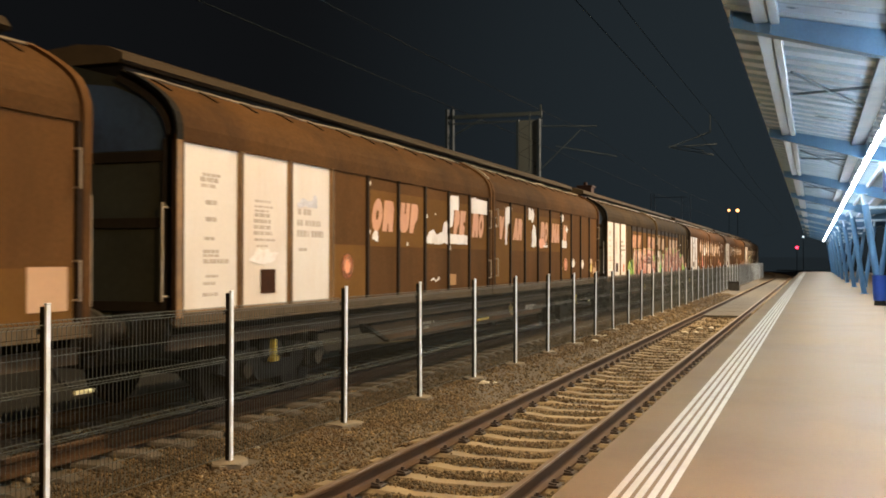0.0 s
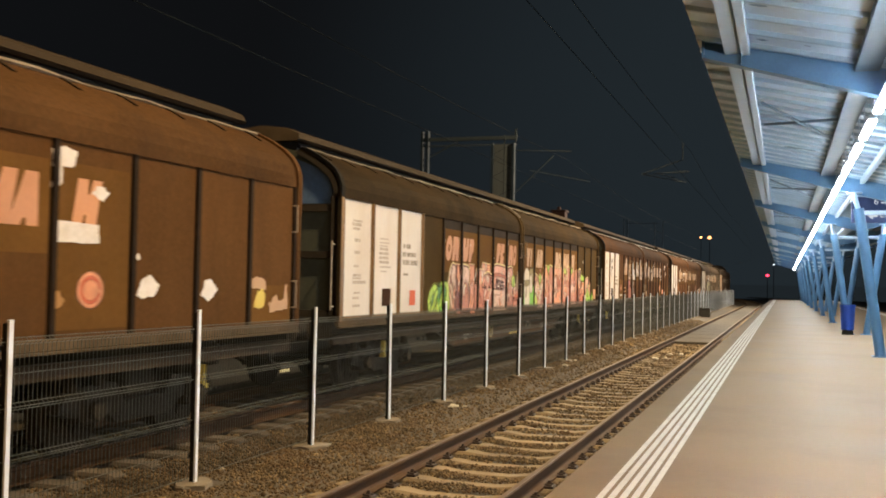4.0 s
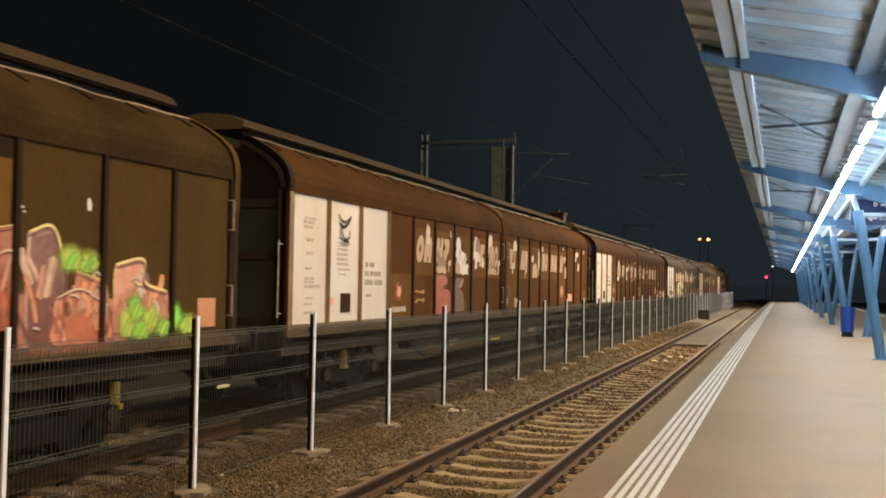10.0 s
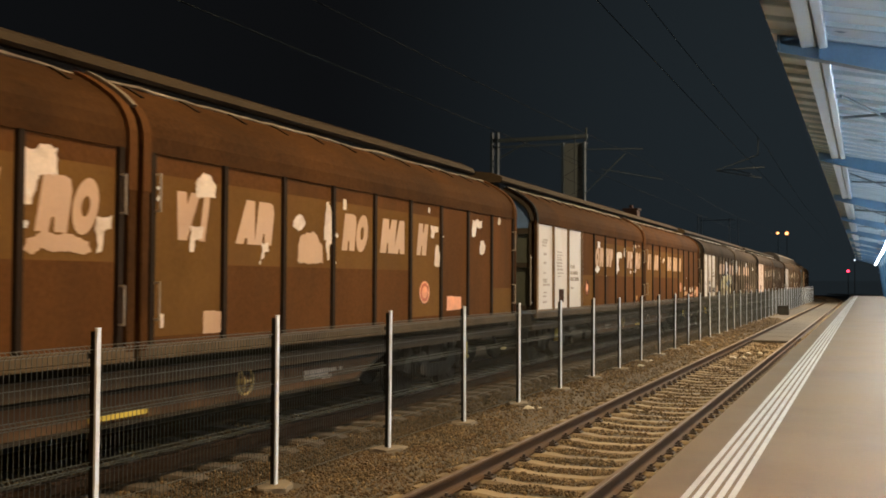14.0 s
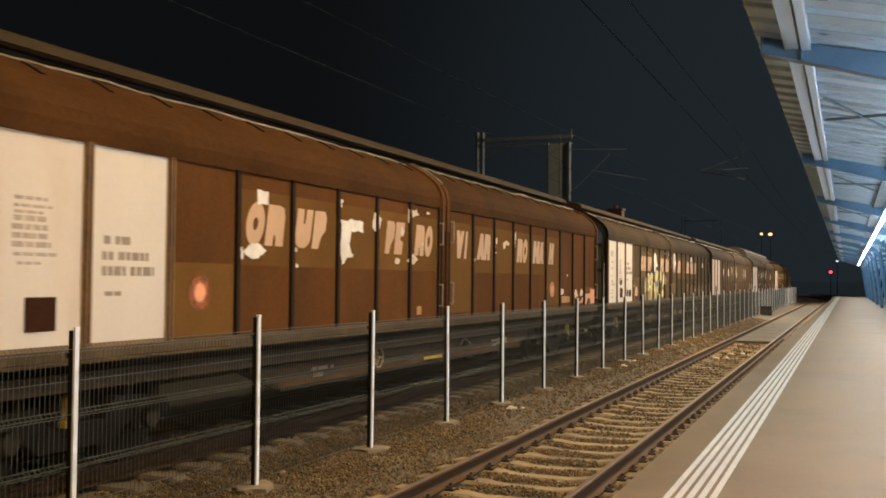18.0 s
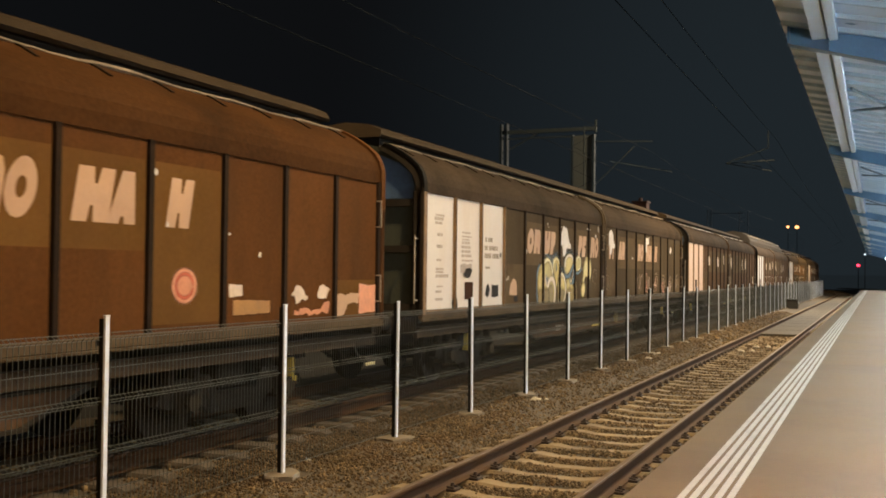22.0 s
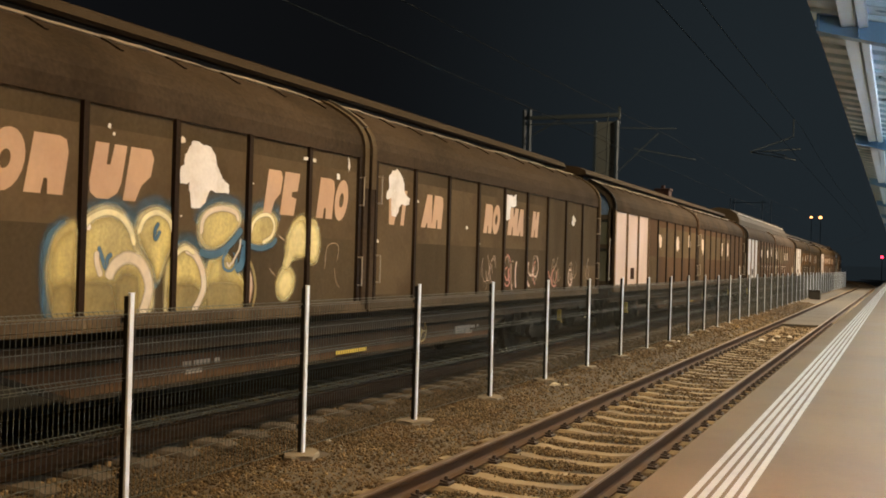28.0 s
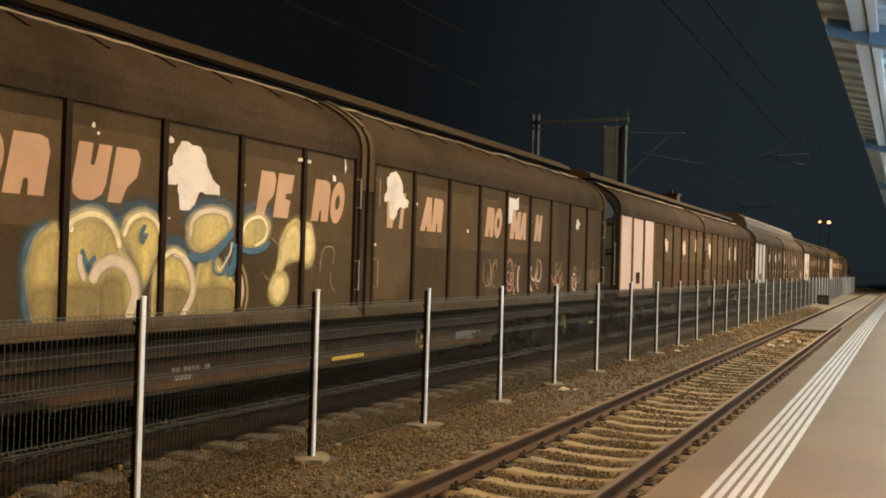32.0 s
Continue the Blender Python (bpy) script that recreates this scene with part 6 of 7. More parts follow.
# forms of the long mural: the line of the top, the height of its foot, its paint and its shade
MURAL_FIRST = (
    ([(5.00, 1.68), (5.07, 1.99), (5.25, 2.15), (5.45, 2.12)], 1.22, "palepink", "tan"), ([(5.45, 2.15), (5.72, 2.13)], 1.22, "pink", "rose"), ([(5.80, 2.15), (6.24, 2.12), (6.36, 2.03)], 1.22, "palepink", "rose"),
    ([(6.36, 2.16), (6.70, 2.15)], 1.22, "salmon", "pink"), ([(6.90, 2.07), (7.40, 2.06)], 1.22, "pink", "rose"), ([(7.27, 2.21), (7.88, 2.18)], 1.70, "salmon", "rose"), ([(7.40, 1.95), (7.70, 2.02), (8.02, 1.96)], 1.22, "rose", "red"),
    ([(8.08, 2.06), (8.33, 2.20), (9.15, 2.17)], 1.22, "pink", "palepink"), ([(9.29, 2.14), (9.73, 2.16), (9.86, 1.90)], 1.22, "pink", "rose"), ([(9.75, 1.82), (10.36, 1.68)], 1.40, "rose", "red"))
MURAL_SECOND = (
    ([(12.00, 2.06), (12.50, 1.92), (12.60, 1.70)], 1.52, "rose", "palepink"), ([(12.23, 1.46), (12.40, 1.62), (12.78, 1.68)], 1.22, "salmon", "red"), ([(12.55, 1.70), (12.92, 2.10)], 1.22, "rose", "red"),
    ([(13.04, 1.90), (13.06, 2.21), (13.26, 2.27), (13.43, 2.23), (13.62, 1.95), (13.72, 1.58)], 1.22, "salmon", "red"), ([(13.68, 2.02), (13.71, 2.28), (14.11, 2.25)], 1.22, "rose", "pink"), ([(14.26, 2.29), (14.68, 2.23)], 1.62, "salmon", "palepink"),
    ([(14.72, 2.25), (15.34, 2.25)], 1.72, "salmon", "red"), ([(14.26, 1.60), (14.50, 1.72), (14.66, 1.58)], 1.22, "rose", "palepink"), ([(14.46, 1.50), (14.73, 1.56), (15.20, 1.62)], 1.22, "salmon", "pink"), ([(15.40, 2.14), (15.76, 2.22), (16.07, 2.02)], 1.68, "salmon", "rose"))
MURAL_LAST = (
    ([(15.42, 1.60), (15.80, 1.76), (16.14, 1.60)], 1.22, "salmon", "red"), ([(16.12, 2.24), (16.34, 2.31), (16.53, 2.20)], 1.22, "rose", "red"), ([(16.64, 2.18), (17.18, 2.19)], 1.76, "pink", "rose"), ([(16.64, 1.70), (16.90, 1.78), (17.46, 1.58)], 1.22, "palepink", "rose"),
    ([(17.32, 2.20), (17.64, 2.25)], 1.22, "rose", "red"), ([(17.80, 2.20), (18.10, 2.26), (18.26, 1.93)], 1.22, "palepink", "rose"), ([(18.17, 1.64), (18.50, 1.72), (18.88, 1.56)], 1.22, "salmon", "red"), ([(18.42, 1.88), (18.84, 1.78)], 1.50, "rose", "palepink"),
    ([(18.98, 1.95), (19.42, 2.01), (19.46, 1.78), (19.84, 1.69)], 1.30, "pink", "rose"))


def pink_mural(wall, h):
    """A long pink and salmon mural of leaning, rounded letter shapes along the lower half of both walls, green at its ends."""
    rn = random.Random(21 + h)
    forms = MURAL_SECOND + MURAL_LAST if h else MURAL_FIRST
    lo, hi = (12.0, 19.2) if h else (5.02, 10.30)
    spray(wall, h, [(lo, 1.20), (hi, 1.20), (hi - 0.1, 1.62), ((lo + hi) / 2, 1.80), (lo + 0.1, 1.66)], "rose", 0.0020, 0.06, False)
    for k, (top, foot, paint, shade) in enumerate(forms):
        first, last = top[0][0], top[-1][0]
        wd, mid, crest = last - first, (first + last) / 2, max(z for _, z in top)
        rise = crest - foot
        tall = crest > 1.85
        lift = 0.0034 + 0.0011 * (k % 3)
        side = [(last + 0.03, foot + rise / 2), (last + 0.02, foot), (first - 0.01, foot), (first - 0.02, foot + rise / 2)]
        spray(wall, h, [(y + 0.035, z - 0.03) for y, z in top + side], "plum", lift - 0.0006, 0.03, not tall)
        spray(wall, h, top + side, paint, lift, 0.022, not tall)
        # a second tint fades in over the lower half
        spray(wall, h, [(first + 0.04, foot + 0.02), (last - 0.02, foot + 0.02), (last - 0.03, foot + 0.45 * rise), (mid, foot + 0.62 * rise), (first + 0.05, foot + 0.35 * rise)], shade, lift + 0.0004, 0.09)
        # broad leaning swathes of lighter and darker paint
        for _ in range(3 + int(wd * 9)):
            y, z = first + rn.uniform(0.05, 0.9) * wd, foot + rn.uniform(0.02, 0.68) * rise
            tilt, d = radians(rn.choice((rn.uniform(48, 80), rn.uniform(100, 128)))), rise * rn.uniform(0.22, 0.5)
            bend = rn.uniform(-0.06, 0.06)
            tint = rn.choice(("palepink", "pink", "red", "salmon", "palepink", "cream", "salmon", "palepink", "plum", "salmon", "pink"))
            stroke(wall, h, [(y, z), (y + 0.5 * d * math.cos(tilt) + bend, z + 0.5 * d * math.sin(tilt)), (y + d * math.cos(tilt), z + d * math.sin(tilt))], rn.uniform(0.04, 0.11), tint, 0.0072 + 0.0003 * rn.randrange(5), rn.choice((0.25, 0.5, 0.8)))
        if tall:
            # dark seam and yellow-white edge along the top
            stroke(wall, h, [(y, z - 0.032) for y, z in top], 0.03, "plum", 0.0098, 0.4, len(top) > 2)
            stroke(wall, h, [(y, z + 0.005) for y, z in top], rn.uniform(0.022, 0.034), "lemon", 0.0104, 0.3, len(top) > 2)
        else:
            stroke(wall, h, [(y, z - 0.022) for y, z in top], 0.022, "plum", 0.0098, 0.5)
            stroke(wall, h, top, 0.018, rn.choice(("cream", "palepink")), 0.0104, 0.4)
        if rn.random() < 0.6:
            stroke(wall, h, [(first - 0.005, top[0][1] - 0.02), (first - 0.02, foot + rise * 0.7), (first - 0.01, foot + rise * 0.5)], 0.02, rn.choice(("lemon", "cream")), 0.0104, 0.4)
        if rn.random() < 0.7:
            stroke(wall, h, [(last + 0.01, top[-1][1]), (last + 0.02, foot + rise / 2), (last - 0.01, foot + 0.06)], rn.uniform(0.03, 0.055), "plum", 0.0094, 0.6)
        # bent bright cuts with a dark line below, inside the letter
        for _ in range(1 + int(wd * 2)):
            y, z, r = first + rn.uniform(0.1, 0.85) * wd, foot + rn.uniform(0.1, 0.8) * rise, rn.uniform(0.04, 0.10)
            a0 = rn.choice((20, 40, 60, 200))
            a1 = a0 + rn.uniform(50, 120)
            stroke(wall, h, arch(y, z - 0.022, r * 1.4, r, a0, a1, 7), 0.018, "plum", 0.0108, 0.5, False)
            stroke(wall, h, arch(y, z, r * 1.4, r, a0, a1, 7), rn.uniform(0.015, 0.028), rn.choice(("lemon", "cream", "palepink", "palepink")), 0.0112, 0.35, False)
        if foot < 1.3:
            sill_paint(wall, first, last, rn.uniform(1.118, 1.15), rn.choice((paint, shade, "palepink", "plum")))
    if h:
        # a green ground with a plain cream shape on it
        spray(wall, h, [(10.86, 1.20), (11.94, 1.20), (11.96, 1.60), (11.86, 1.74), (11.50, 1.60), (10.98, 1.80), (10.88, 1.86)], "green", 0.0120, 0.06)
        spray(wall, h, [(11.42, 1.86), (11.40, 2.14), (11.62, 2.18), (11.84, 2.14), (11.88, 1.80), (11.64, 1.70)], "olive", 0.0118, 0.10)
        spray(wall, h, [(11.88, 1.20), (12.28, 1.20), (12.26, 1.40), (12.06, 1.56), (11.96, 1.90), (11.92, 1.60)], "lime", 0.0119, 0.07)
        spray(wall, h, [(11.50, 1.24), (11.84, 1.24), (11.86, 1.44), (11.66, 1.52), (11.50, 1.46)], "dgreen", 0.0124, 0.08)
        spray(wall, h, [(10.97, 1.24), (10.93, 1.60), (10.92, 1.90), (10.94, 2.04), (11.07, 2.15), (11.28, 2.14), (11.42, 2.00), (11.46, 1.80), (11.47, 1.55), (11.46, 1.24)], "cream", 0.0134, 0.03)
        spray(wall, h, [(11.46, 1.68), (11.50, 1.80), (11.52, 1.95), (11.60, 2.00), (11.67, 1.95), (11.68, 1.81), (11.77, 1.71), (11.73, 1.57), (11.54, 1.55)], "cream", 0.0136, 0.03)
        spray(wall, h, [(10.94, 1.86), (11.44, 1.87), (11.45, 1.76), (11.24, 1.71), (10.96, 1.72)], "olive", 0.0146, 0.03)
        dots = ((12.60, 1.90, 0.12, 0.16), (13.57, 2.20, 0.12, 0.11), (15.77, 2.15, 0.17, 0.09), (16.76, 2.18, 0.14, 0.09), (18.34, 1.99, 0.14, 0.10), (18.58, 1.96, 0.12, 0.09), (19.16, 1.36, 0.10, 0.12), (19.30, 1.52, 0.12, 0.12), (19.42, 1.30, 0.13, 0.09), (19.56, 1.42, 0.11, 0.12), (19.78, 1.33, 0.13, 0.10), (20.02, 1.44, 0.09, 0.11), (20.20, 1.33, 0.12, 0.10))
    else:
        spray(wall, h, [(3.90, 1.20), (3.86, 1.46), (4.02, 1.66), (4.30, 1.72), (4.42, 1.66), (4.62, 1.78), (4.94, 1.77), (5.04, 1.60), (4.98, 1.20)], "lime", 0.0118, 0.06)
        dots = ((4.24, 1.52, 0.26, 0.20), (4.60, 1.50, 0.24, 0.22), (4.76, 1.30, 0.24, 0.12), (4.10, 1.32, 0.20, 0.12), (9.85, 1.82, 0.15, 0.14))
        # a dark grey-green block with pale bars, a lilac band under it, dark eyes and a brown spike
        spray(wall, h, [(8.36, 1.66), (9.00, 1.62), (9.02, 1.80), (8.36, 1.86)], "teal", 0.0116, 0.03, False)
        for y in (8.50, 8.66, 8.82):
            stroke(wall, h, [(y, 1.66), (y + 0.02, 1.80)], 0.05, "palepink", 0.0122, 0.7, False)
        spray(wall, h, [(8.34, 1.64), (9.01, 1.60), (9.04, 1.82), (8.34, 1.88)], "plum", 0.0112, 0.03, False)
        stroke(wall, h, [(8.12, 1.95), (8.60, 1.96), (9.20, 1.91)], 0.09, "red", 0.0114, 0.5)
        stroke(wall, h, [(8.14, 1.58), (8.40, 1.57), (8.70, 1.56)], 0.11, "palepink", 0.0118, 0.4)
        stroke(wall, h, [(8.12, 1.655), (8.45, 1.64), (8.78, 1.62)], 0.025, "plum", 0.0124, 0.4)
        stroke(wall, h, [(8.82, 1.76), (9.06, 1.75)], 0.035, "cream", 0.0126, 0.3, False)
        for y, z, r in ((9.42, 1.41, 0.08), (9.78, 1.58, 0.07), (9.90, 1.42, 0.05)):
            spray(wall, h, blob(y, z, r, r * 0.8, y * 3, 0.2, 10), "plum", 0.0122, 0.03)
            stroke(wall, h, arch(y, z + 0.02, r * 1.5, r * 1.1, 20, 150, 7), 0.018, "cream", 0.0128, 0.4, False)
        stroke(wall, h, [(9.34, 1.40), (9.60, 1.52), (9.90, 1.62), (10.16, 1.50)], 0.014, "palepink", 0.0126, 0.6)
        spray(wall, h, [(10.06, 1.60), (10.20, 2.06), (10.30, 2.10), (10.36, 1.62)], "tan", 0.0118, 0.04, False)
        for y, z in ((4.14, 1.44), (4.44, 1.58), (4.72, 1.62)):
            spray(wall, h, [(y - 0.14, z - 0.12), (y + 0.10, z - 0.14), (y + 0.14, z + 0.06), (y - 0.04, z + 0.13)], "dgreen", 0.0136, 0.09)
    for i, (a, b, c, d) in enumerate(dots):
        spray(wall, h, blob(a, b, c, d, i + 5, 0.22, 14), "lime" if b > 1.7 or i % 3 == 0 else "green", 0.0124, 0.06)
        stroke(wall, h, [(a - c * 0.3, b - d * 0.9), (a, b - d * 0.2), (a + c * 0.5, b + d * 0.5)], c * 0.5, "green" if b > 1.7 else "lime", 0.0134, 0.9)


def red_shapes(wall, h):
    """An orange-red and a dull brown spray shape under torn pale paper."""
    if h:
        return
    spray(wall, h, [(5.86, 1.26), (5.85, 1.60), (5.86, 1.96), (6.10, 1.99), (6.44, 1.99), (6.55, 1.93), (6.56, 1.84), (6.48, 1.78), (6.30, 1.74), (6.52, 1.72), (6.70, 1.68), (6.77, 1.58), (6.78, 1.40), (6.74, 1.28), (6.30, 1.24)], "rust", 0.0050, 0.02)
    stroke(wall, h, [(6.26, 1.73), (6.40, 1.78), (6.54, 1.79)], 0.03, "plum", 0.0066, 0.4)
    spray(wall, h, [(6.96, 1.28), (6.98, 1.60), (7.06, 1.92), (7.30, 1.96), (7.58, 1.95), (7.52, 1.84), (7.34, 1.76), (7.52, 1.68), (7.63, 1.54), (7.66, 1.28)], "brown", 0.0050, 0.03)
    spray(wall, h, [(7.22, 1.78), (7.40, 1.90), (7.60, 1.94), (7.54, 1.80), (7.40, 1.72)], "tan", 0.0062, 0.03)
    # pale torn paper with the printed shape that it bore
    spray(wall, h, [(5.86, 2.03), (5.90, 2.10), (5.97, 2.20), (5.94, 2.34), (6.04, 2.46), (6.12, 2.32), (6.34, 2.30), (6.46, 2.22), (6.48, 2.08), (6.52, 2.03), (6.20, 2.01)], "tan", 0.0070, 0.015)
    paint_patch(wall, ragged("arch", 5.88, 6.50, 2.02, 2.15, 71, 0.02), CREAM, 0.0080, "torn_sticker", "torn cream paper")
    paint_patch(wall, ragged("drip", 7.04, 7.52, 2.14, 2.74, 72, 0.02), TORN, 0.0076, "torn_sticker", "torn white sticker")
    paint_patch(wall, ragged("arch", 7.24, 7.88, 2.03, 2.46, 73, 0.025), TORN, 0.0084, "torn_sticker", "torn white sticker")
    paint_patch(wall, ragged("arch", 6.98, 7.34, 2.03, 2.28, 74, 0.015), CREAM, 0.0090, "torn_sticker", "torn cream paper")
    for y, z, a, b in ((7.42, 2.56, 0.07, 0.07), (7.30, 2.42, 0.05, 0.10), (7.70, 2.38, 0.05, 0.06), (7.78, 2.26, 0.07, 0.05), (7.62, 2.30, 0.04, 0.04), (6.34, 2.50, 0.06, 0.06)):
        paint_patch(wall, blob(y, z, a, b, y * 7, 0.3, 12), GREYINK if a < 0.06 else BLACK, 0.0100, "paint_blot")
    paint_patch(wall, ragged("drip", 8.22, 8.74, 2.10, 2.80, 75, 0.02), AGED, 0.0078, "torn_sticker", "torn yellowed sticker")
    spray(wall, h, [(8.38, 2.50), (8.42, 2.74), (8.56, 2.80), (8.68, 2.70), (8.66, 2.52)], "tan", 0.0092, 0.02)
    paint_patch(wall, ragged("leaf", 8.86, 9.04, 2.16, 2.36, 76, 0.01), AGED, 0.0088, "torn_sticker", "torn yellowed sticker")


def dark_scrawl(wall, h):
    """A small dark scrawl over the stencils of a white panel."""
    if h:
        return
    for points, width in (([(1.58, 2.80), (1.68, 2.72), (1.82, 2.70), (1.98, 2.76)], 0.035), ([(1.60, 2.68), (1.76, 2.62), (1.94, 2.70), (2.02, 2.80)], 0.05), ([(1.70, 2.66), (1.71, 2.54), (1.82, 2.44), (1.96, 2.48), (1.98, 2.58)], 0.04), ([(1.64, 2.60), (1.66, 2.48), (1.74, 2.42)], 0.025), ([(1.74, 2.42), (1.96, 2.41)], 0.04)):
        stroke(wall, h, points, width, "ink", 0.0080, 0.4)


def faint_tags(wall, h):
    """Thin pale scrawled tags and pinkish smears low on the second wall."""
    if not h:
        return
    rn = random.Random(5)
    for c, colours, wide in ((14.55, ("tan", "palepink"), 0.016), (14.80, ("tan", "palepink"), 0.014), (15.70, ("tan", "rose", "tan"), 0.07), (15.95, ("tan", "palepink"), 0.05), (16.85, ("rose", "tan", "palepink"), 0.05), (17.05, ("palepink", "tan"), 0.03), (18.00, ("tan", "tan", "rose"), 0.06), (18.25, ("rose", "tan"), 0.05), (19.15, ("palepink", "tan"), 0.04), (19.35, ("tan",), 0.06), (20.25, ("tan", "tan"), 0.04)):
        for k in range(4):
            line = arch(c + rn.uniform(-0.16, 0.16), 1.58 + rn.uniform(-0.16, 0.14), rn.uniform(0.06, 0.18), rn.uniform(0.10, 0.24), rn.uniform(0, 180), rn.uniform(220, 440), 10)
            stroke(wall, h, line, wide * rn.uniform(0.6, 1.1), rn.choice(colours), 0.006 + 0.0005 * k, 0.8, False)


def white_tags(wall, h):
    """White chalky streaks low on the walls."""
    rn = random.Random(9 + h)
    for c in range(6):
        y = (5 if h == 0 else 11.5) + c * 0.9
        stroke(wall, h, arch(y, 1.6, 0.2, 0.22, rn.uniform(0, 90), rn.uniform(180, 330)), 0.035, "cream", 0.006, 0.6, False)


def sign_disc(wall, h):
    """The round handling sign on the plain panel."""
    if h:
        return
    spray(wall, h, arch(4.02, 1.68, 0.20, 0.18, 0, 345, 22), "ring", 0.006, 0.02, False)
    spray(wall, h, arch(4.02, 1.68, 0.10, 0.10, 0, 345, 18), "salmon", 0.0075, 0.03, False)


def sign_disc_second(wall, h):
    if not h:
        return
    spray(wall, h, arch(17.03, 1.65, 0.19, 0.17, 0, 345, 22), "salmon", 0.006, 0.02, False)
    stroke(wall, h, arch(17.03, 1.65, 0.13, 0.115, 0, 350, 18), 0.035, "orange", 0.0075, 0.4, False)


T_ = TORN
SALM = GR["salmon"]
# torn stickers and paint squares of each wall: shape, paint, along from, to, up from, to
BLUEINK = surface("faded_blue_print", (0.45, 0.45, 0.49), 0.6, var=0.3, scale=5, fine=40, bump=0.0)
A_FIRST = [("step", BLUEINK, 2.58, 3.10, 2.44, 2.62), ("leaf", T_, 1.44, 2.12, 1.72, 1.90), ("arch", T_, 4.84, 5.07, 2.06, 2.19), ("step", T_, 6.97, 8.04, 2.05, 2.45), ("flap", T_, 8.15, 8.63, 2.34, 2.92), ("square", T_, 8.04, 9.12, 2.05, 2.23), ("square", T_, 9.36, 10.34, 2.65, 2.94), ("arch", T_, 9.46, 9.67, 2.88, 2.97), ("square", OCHRE, 8.15, 8.51, 1.32, 1.52), ("step", T_, 7.23, 7.66, 1.42, 1.48)]
A_SECOND = [("flap", T_, 11.58, 11.91, 2.07, 2.90), ("square", T_, 13.41, 13.60, 2.67, 2.95), ("leaf", T_, 13.58, 13.90, 2.63, 2.93), ("arch", T_, 13.67, 14.07, 2.07, 2.58), ("arch", SALM, 14.28, 14.94, 2.07, 2.28), ("square", T_, 14.74, 15.13, 2.07, 2.12), ("flap", T_, 16.47, 16.78, 2.57, 2.92), ("leaf", T_, 17.02, 17.27, 2.49, 2.64), ("square", T_, 16.49, 17.13, 2.07, 2.27), ("leaf", T_, 17.73, 18.11, 1.56, 1.80), ("leaf", T_, 18.89, 19.21, 1.52, 1.77), ("leaf", YELLOW, 20.07, 20.36, 1.40, 1.67), ("arch", CREAM, 19.93, 20.35, 1.67, 1.81), ("step", CREAM, 20.45, 20.92, 1.38, 1.73), ("leaf", OCHRE, 16.49, 16.69, 1.48, 1.64)]
C_FIRST = [("square", INK, 1.66, 1.96, 2.35, 2.39), ("square", SALM, 1.27, 1.44, 1.50, 1.61), ("square", GREYINK, 3.72, 4.35, 1.34, 1.43), ("step", OCHRE, 4.74, 5.26, 1.65, 1.72), ("step", OCHRE, 4.77, 5.27, 1.50, 1.58), ("arch", AGED, 5.30, 5.53, 2.54, 2.89), ("leaf", AGED, 6.70, 6.80, 2.70, 2.84), ("flap", AGED, 6.62, 6.74, 2.03, 2.28), ("arch", AGED, 9.35, 9.65, 2.69, 2.90), ("flap", AGED, 9.25, 9.62, 2.37, 2.88), ("arch", CREAM, 9.26, 10.03, 2.04, 2.20), ("flap", AGED, 10.10, 10.27, 2.05, 2.38)]
C_SECOND = [("arch", AGED, 11.46, 11.79, 2.64, 2.88), ("flap", AGED, 11.38, 11.59, 2.08, 2.35), ("flap", AGED, 12.64, 12.79, 2.03, 2.23), ("arch", CREAM, 13.36, 13.97, 2.02, 2.40), ("drip", AGED, 14.00, 14.26, 2.04, 2.80), ("leaf", AGED, 13.28, 13.57, 2.40, 2.58), ("square", AGED, 14.48, 14.56, 2.71, 2.85), ("flap", AGED, 17.26, 17.54, 2.47, 2.66), ("arch", AGED, 17.39, 17.61, 2.04, 2.37), ("flap", AGED, 18.98, 19.44, 2.57, 2.86), ("leaf", AGED, 19.33, 19.61, 2.26, 2.53), ("leaf", AGED, 20.24, 20.42, 2.82, 2.97), ("square", CREAM, 11.61, 11.91, 1.28, 1.51), ("square", SALM, 17.89, 18.49, 1.35, 1.58), ("square", AGED, 10.95, 11.00, 1.37, 1.50)]
D_FIRST = [("flap", AGED, 9.17, 9.49, 2.68, 2.89), ("leaf", AGED, 8.91, 9.03, 2.47, 2.62), ("leaf", AGED, 9.14, 9.54, 2.05, 2.21), ("leaf", AGED, 8.69, 8.89, 2.05, 2.15), ("square", OCHRE, 9.52, 9.69, 1.30, 1.43), ("square", AGED, 10.38, 10.44, 2.14, 2.21), ("leaf", AGED, 9.46, 9.56, 2.80, 2.84), ("leaf", AGED, 9.85, 10.00, 2.84, 2.88)]
D_SECOND = [("flap", AGED, 13.12, 13.25, 2.40, 2.63), ("flap", AGED, 13.60, 13.97, 2.45, 2.58), ("flap", AGED, 14.30, 14.39, 2.48, 2.80), ("square", AGED, 17.75, 17.98, 1.53, 1.66), ("square", OCHRE, 17.82, 18.50, 1.34, 1.49), ("drip", AGED, 18.96, 19.28, 1.41, 1.66), ("leaf", AGED, 19.51, 19.82, 1.47, 1.64), ("step", SALM, 19.01, 19.78, 1.30, 1.44), ("flap", CREAM, 19.97, 20.54, 1.25, 1.53), ("square", SALM, 20.56, 21.01, 1.27, 1.65)]
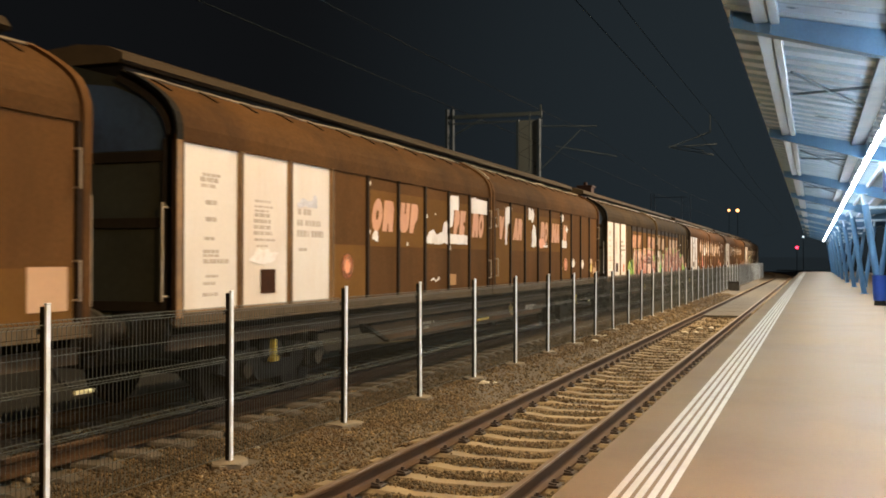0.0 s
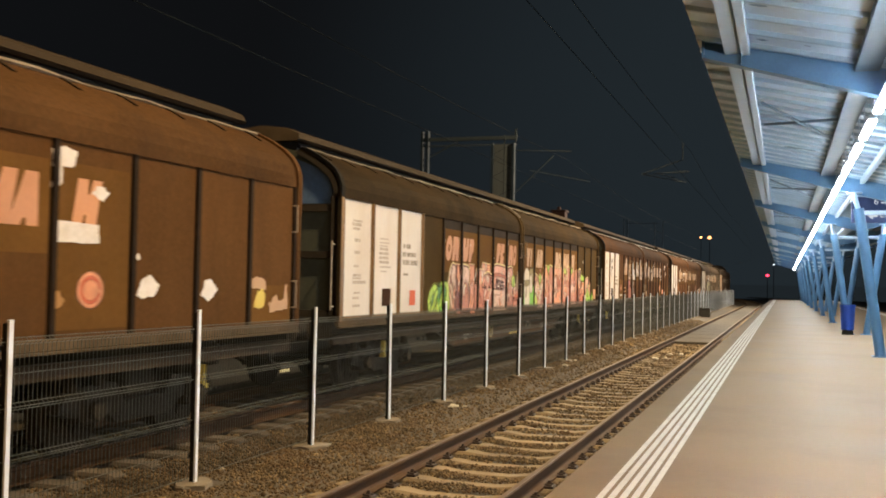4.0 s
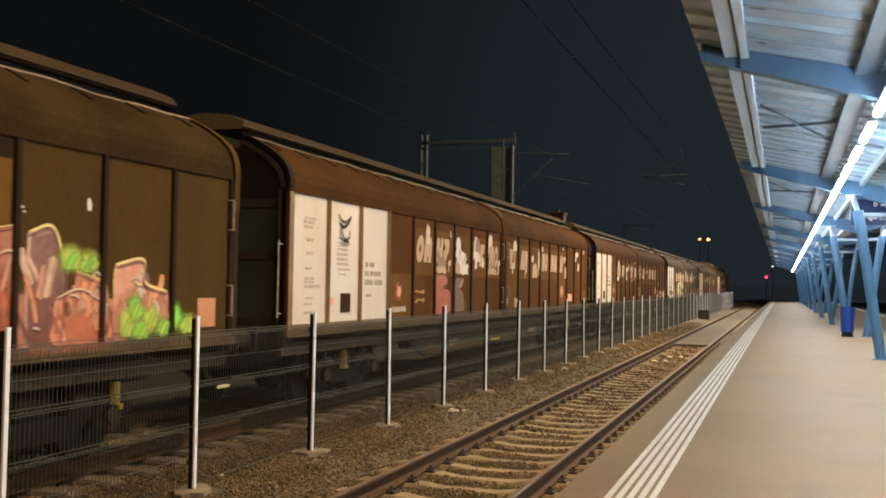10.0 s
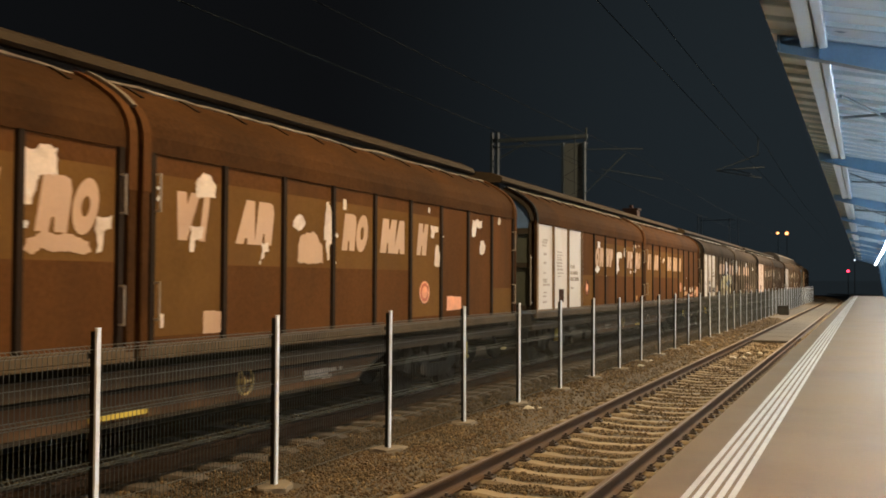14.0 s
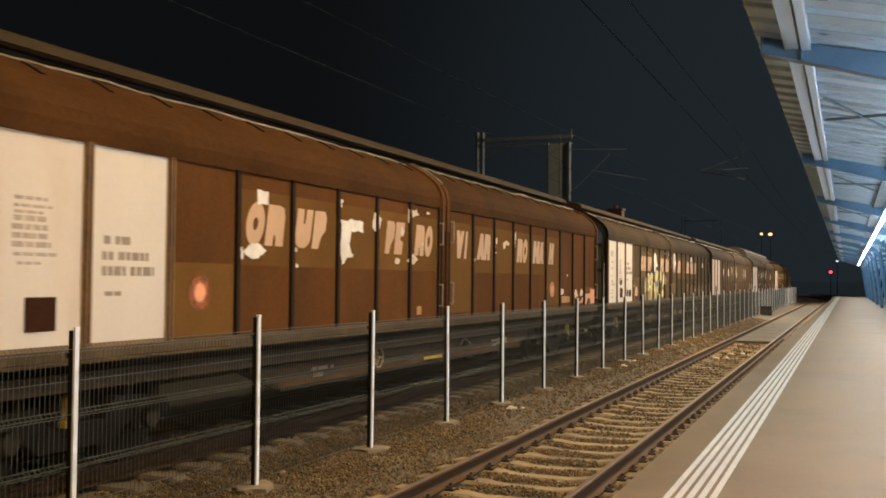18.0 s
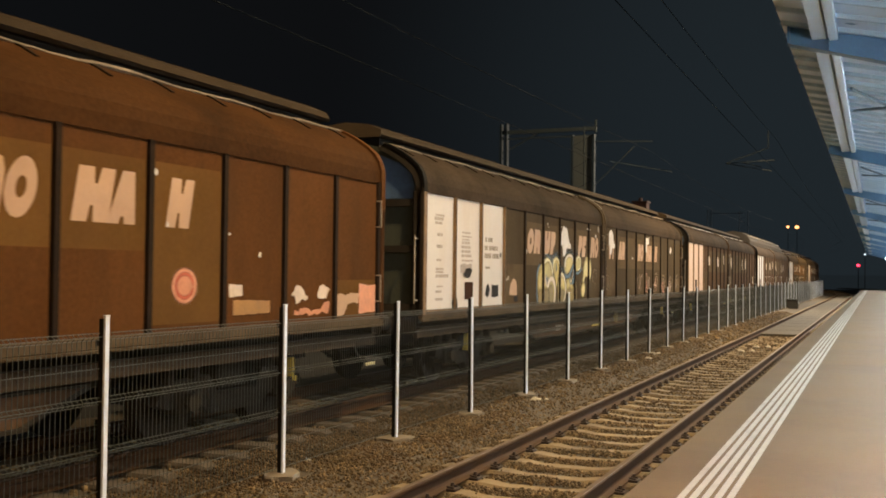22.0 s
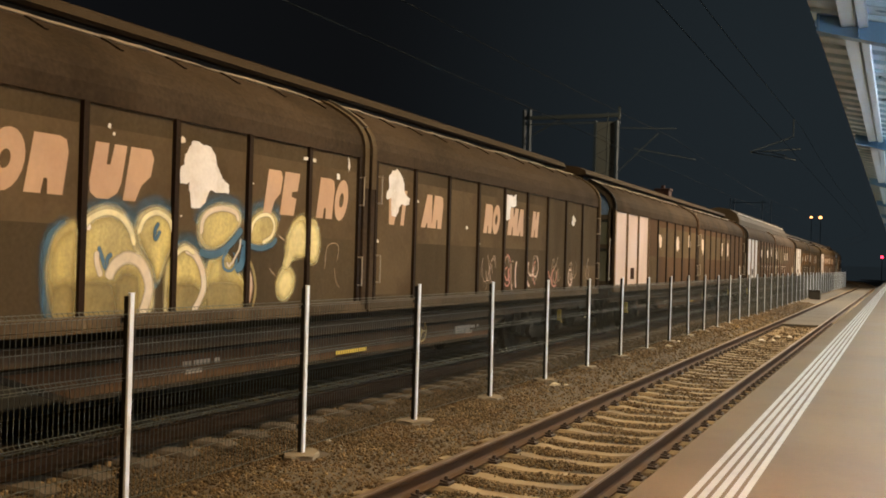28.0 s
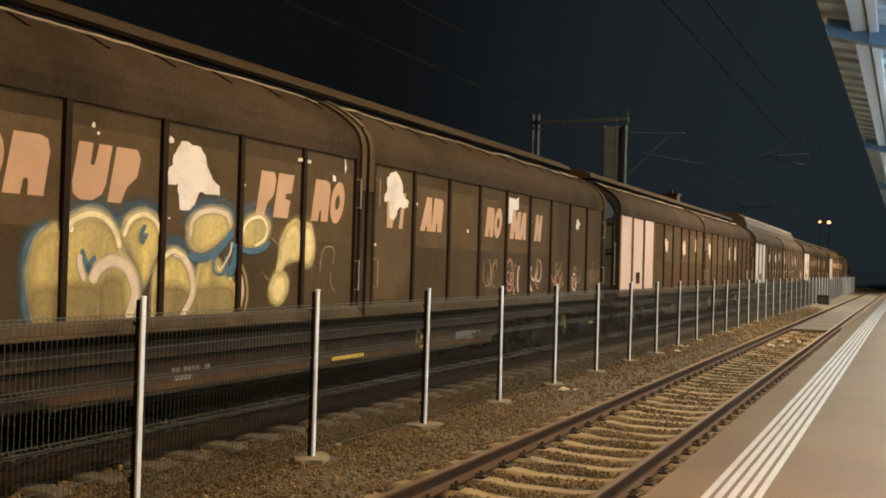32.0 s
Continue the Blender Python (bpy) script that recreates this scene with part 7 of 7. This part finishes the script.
E_FIRST = [("drip", T_, 7.01, 7.76, 2.18, 2.81), ("square", T_, 9.11, 9.37, 2.83, 2.87), ("drip", T_, 10.09, 10.15, 2.77, 2.97), ("square", T_, 9.84, 9.91, 2.67, 2.75), ("arch", CREAM, 3.84, 4.25, 1.41, 1.71), ("square", BLACK, 2.92, 3.25, 1.39, 1.61), ("leaf", BLACK, 2.60, 2.85, 1.40, 1.61), ("step", GREYINK, 3.63, 3.80, 1.68, 1.75), ("square", BLACK, 4.08, 4.29, 1.29, 1.41), ("square", BLACK, 3.32, 3.39, 2.08, 2.17), ("square", T_, 4.72, 4.80, 2.19, 2.27)]
E_FIRST += [("leaf", BLACK, 1.62, 2.02, 1.72, 1.92), ("flap", GREYINK, 1.50, 1.98, 1.80, 1.96), ("arch", BLACK, 1.16, 1.40, 1.24, 1.42)]
E_SECOND = [("drip", T_, 11.10, 11.78, 2.30, 2.92), ("flap", T_, 15.44, 15.92, 2.44, 2.90), ("leaf", T_, 19.16, 19.44, 2.50, 2.72), ("leaf", T_, 13.72, 13.80, 2.23, 2.28)]
D_FIRST += [("leaf", T_, 4.80, 5.25, 2.05, 2.22), ("square", T_, 5.05, 5.28, 2.66, 2.82), ("flap", T_, 7.05, 7.65, 2.28, 2.62), ("drip", T_, 6.95, 7.40, 2.02, 2.36), ("leaf", T_, 7.95, 8.26, 2.50, 2.76)]
F_PATCHES = [(0, 5.0, 2.4, 0.2, 0.2, AGED, "torn"), (0, 7.4, 2.4, 0.25, 0.2, AGED, "torn"), (0, 9.2, 2.5, 0.2, 0.2, AGED, "torn"), (1, 11.6, 2.4, 0.2, 0.25, AGED, "torn"), (1, 15.6, 2.4, 0.2, 0.25, AGED, "torn"), (1, 17, 2.4, 0.15, 0.25, AGED, "torn"), (1, 20.3, 1.6, 0.1, 0.2, AGED, "torn")]
SPECS = [
    (-1, "red", "orange", {"label": "red-brown sliding-wall wagon with a pale square patch near its end", "patches": [(1, 20.70, 1.52, 0.24, 0.19, CREAM, "square")]}),
    (0, "red", "orange", {"label": "red-brown sliding-wall wagon with torn white stickers over orange lettering blocks", "stickers": (A_FIRST, A_SECOND), "drawings": (sign_disc, sign_disc_second)}),
    (1, "olive", "mixed", {"label": "olive-brown sliding-wall wagon with a long pink and green mural", "stickers": ((), ()), "patches": [(0, 3.06, 1.50, 0.14, 0.13, GR["redlabel"], "square"), (1, 20.6, 1.46, 0.18, 0.16, ORANGE, "square")], "drawings": (pink_mural,)}),
    (2, "brick", "cream", {"label": "red-brown sliding-wall wagon with torn stickers and an orange-red spray shape", "stickers": (C_FIRST, C_SECOND), "drawings": (red_shapes, dark_scrawl, sign_disc, sign_disc_second)}),
    (3, "brick", "cream", {"label": "rusty red-brown sliding-wall wagon with small torn stickers", "stickers": (D_FIRST, D_SECOND), "drawings": (sign_disc, sign_disc_second)}),
    (4, "dark", "cream", {"label": "dark brown sliding-wall wagon with yellow bubble graffiti", "stickers": (E_FIRST, E_SECOND), "drawings": (bubble_writing, faint_tags)}),
    (5, "dusk", "", {"label": "reddish-brown sliding-wall wagon with plain pinkish-white panels", "pale": PINKW, "patches": F_PATCHES}),
    (6, "dusk", "", {"label": "taller brown sliding-wall wagon with a pale roof", "patches": F_PATCHES, "high": 0.30, "pale": SILVER, "drawings": (white_tags,)}),
    (7, "olive", "", {"label": "brown sliding-wall wagon with pale spray marks", "patches": F_PATCHES, "drawings": (white_tags,)}),
    (8, "faded", "cream", {"label": "faded brown sliding-wall wagon far along the train", "patches": F_PATCHES}),
    (9, "dark", "cream", {"label": "dark brown sliding-wall wagon at the far end of view", "patches": F_PATCHES}),
]
TRAIN = [(k, wagon(k, paint, letters, spec)) for k, paint, letters, spec in SPECS]

# way of the train: seconds, and where the wagon of index 0 begins
WAY = [(0, 8.53), (1, 3.86), (2, -0.65), (3, -4.95), (4, -9.27), (5, -13.50), (6, -17.62), (7, -21.67), (8, -25.57), (9, -29.43), (10, -33.30), (11, -37.09),
       (12, -40.88), (13, -44.61), (14, -48.30), (15, -51.98), (16, -55.66), (17, -59.31), (18, -62.92), (19, -66.54), (20, -70.03), (21, -73.40),
       (22, -76.61), (23, -79.68), (24, -82.43), (25, -84.95), (26, -86.97), (27, -88.50), (28, -89.52), (28.6, -89.80), (29.2, -89.84), (32, -89.84)]


def wagon_pose(start):
    """A wagon rides the track on its middle."""
    x, y, turn = along(start + LONG / 2, FAR_X)
    return pose(x, y, FAR_TOP, 0, 0, turn) @ pose(0, -LONG / 2, 0)


def motions():
    for k, w in TRAIN:
        walk(w, [(t, wagon_pose(s + GAP_PITCH * k)) for t, s in WAY])
    times, ways = [t for t, _ in WAY], [WAY[0][1] - s for _, s in WAY]
    rolled = [0.55 * i for i in range(int(ways[-1] / 0.55) + 1)]
    turns = [(round(float(np.interp(d, ways, times)) * FPS) / FPS, d) for d in rolled]
    if turns[-1][0] < 29.0:
        turns.append((29.2, ways[-1]))
    turns.append((32.0, ways[-1]))
    for ob, dy in WHEELSETS:
        walk(ob, [(t, pose(0, dy, 0.46, math.degrees(d / 0.46) % 360)) for t, d in turns])


motions()
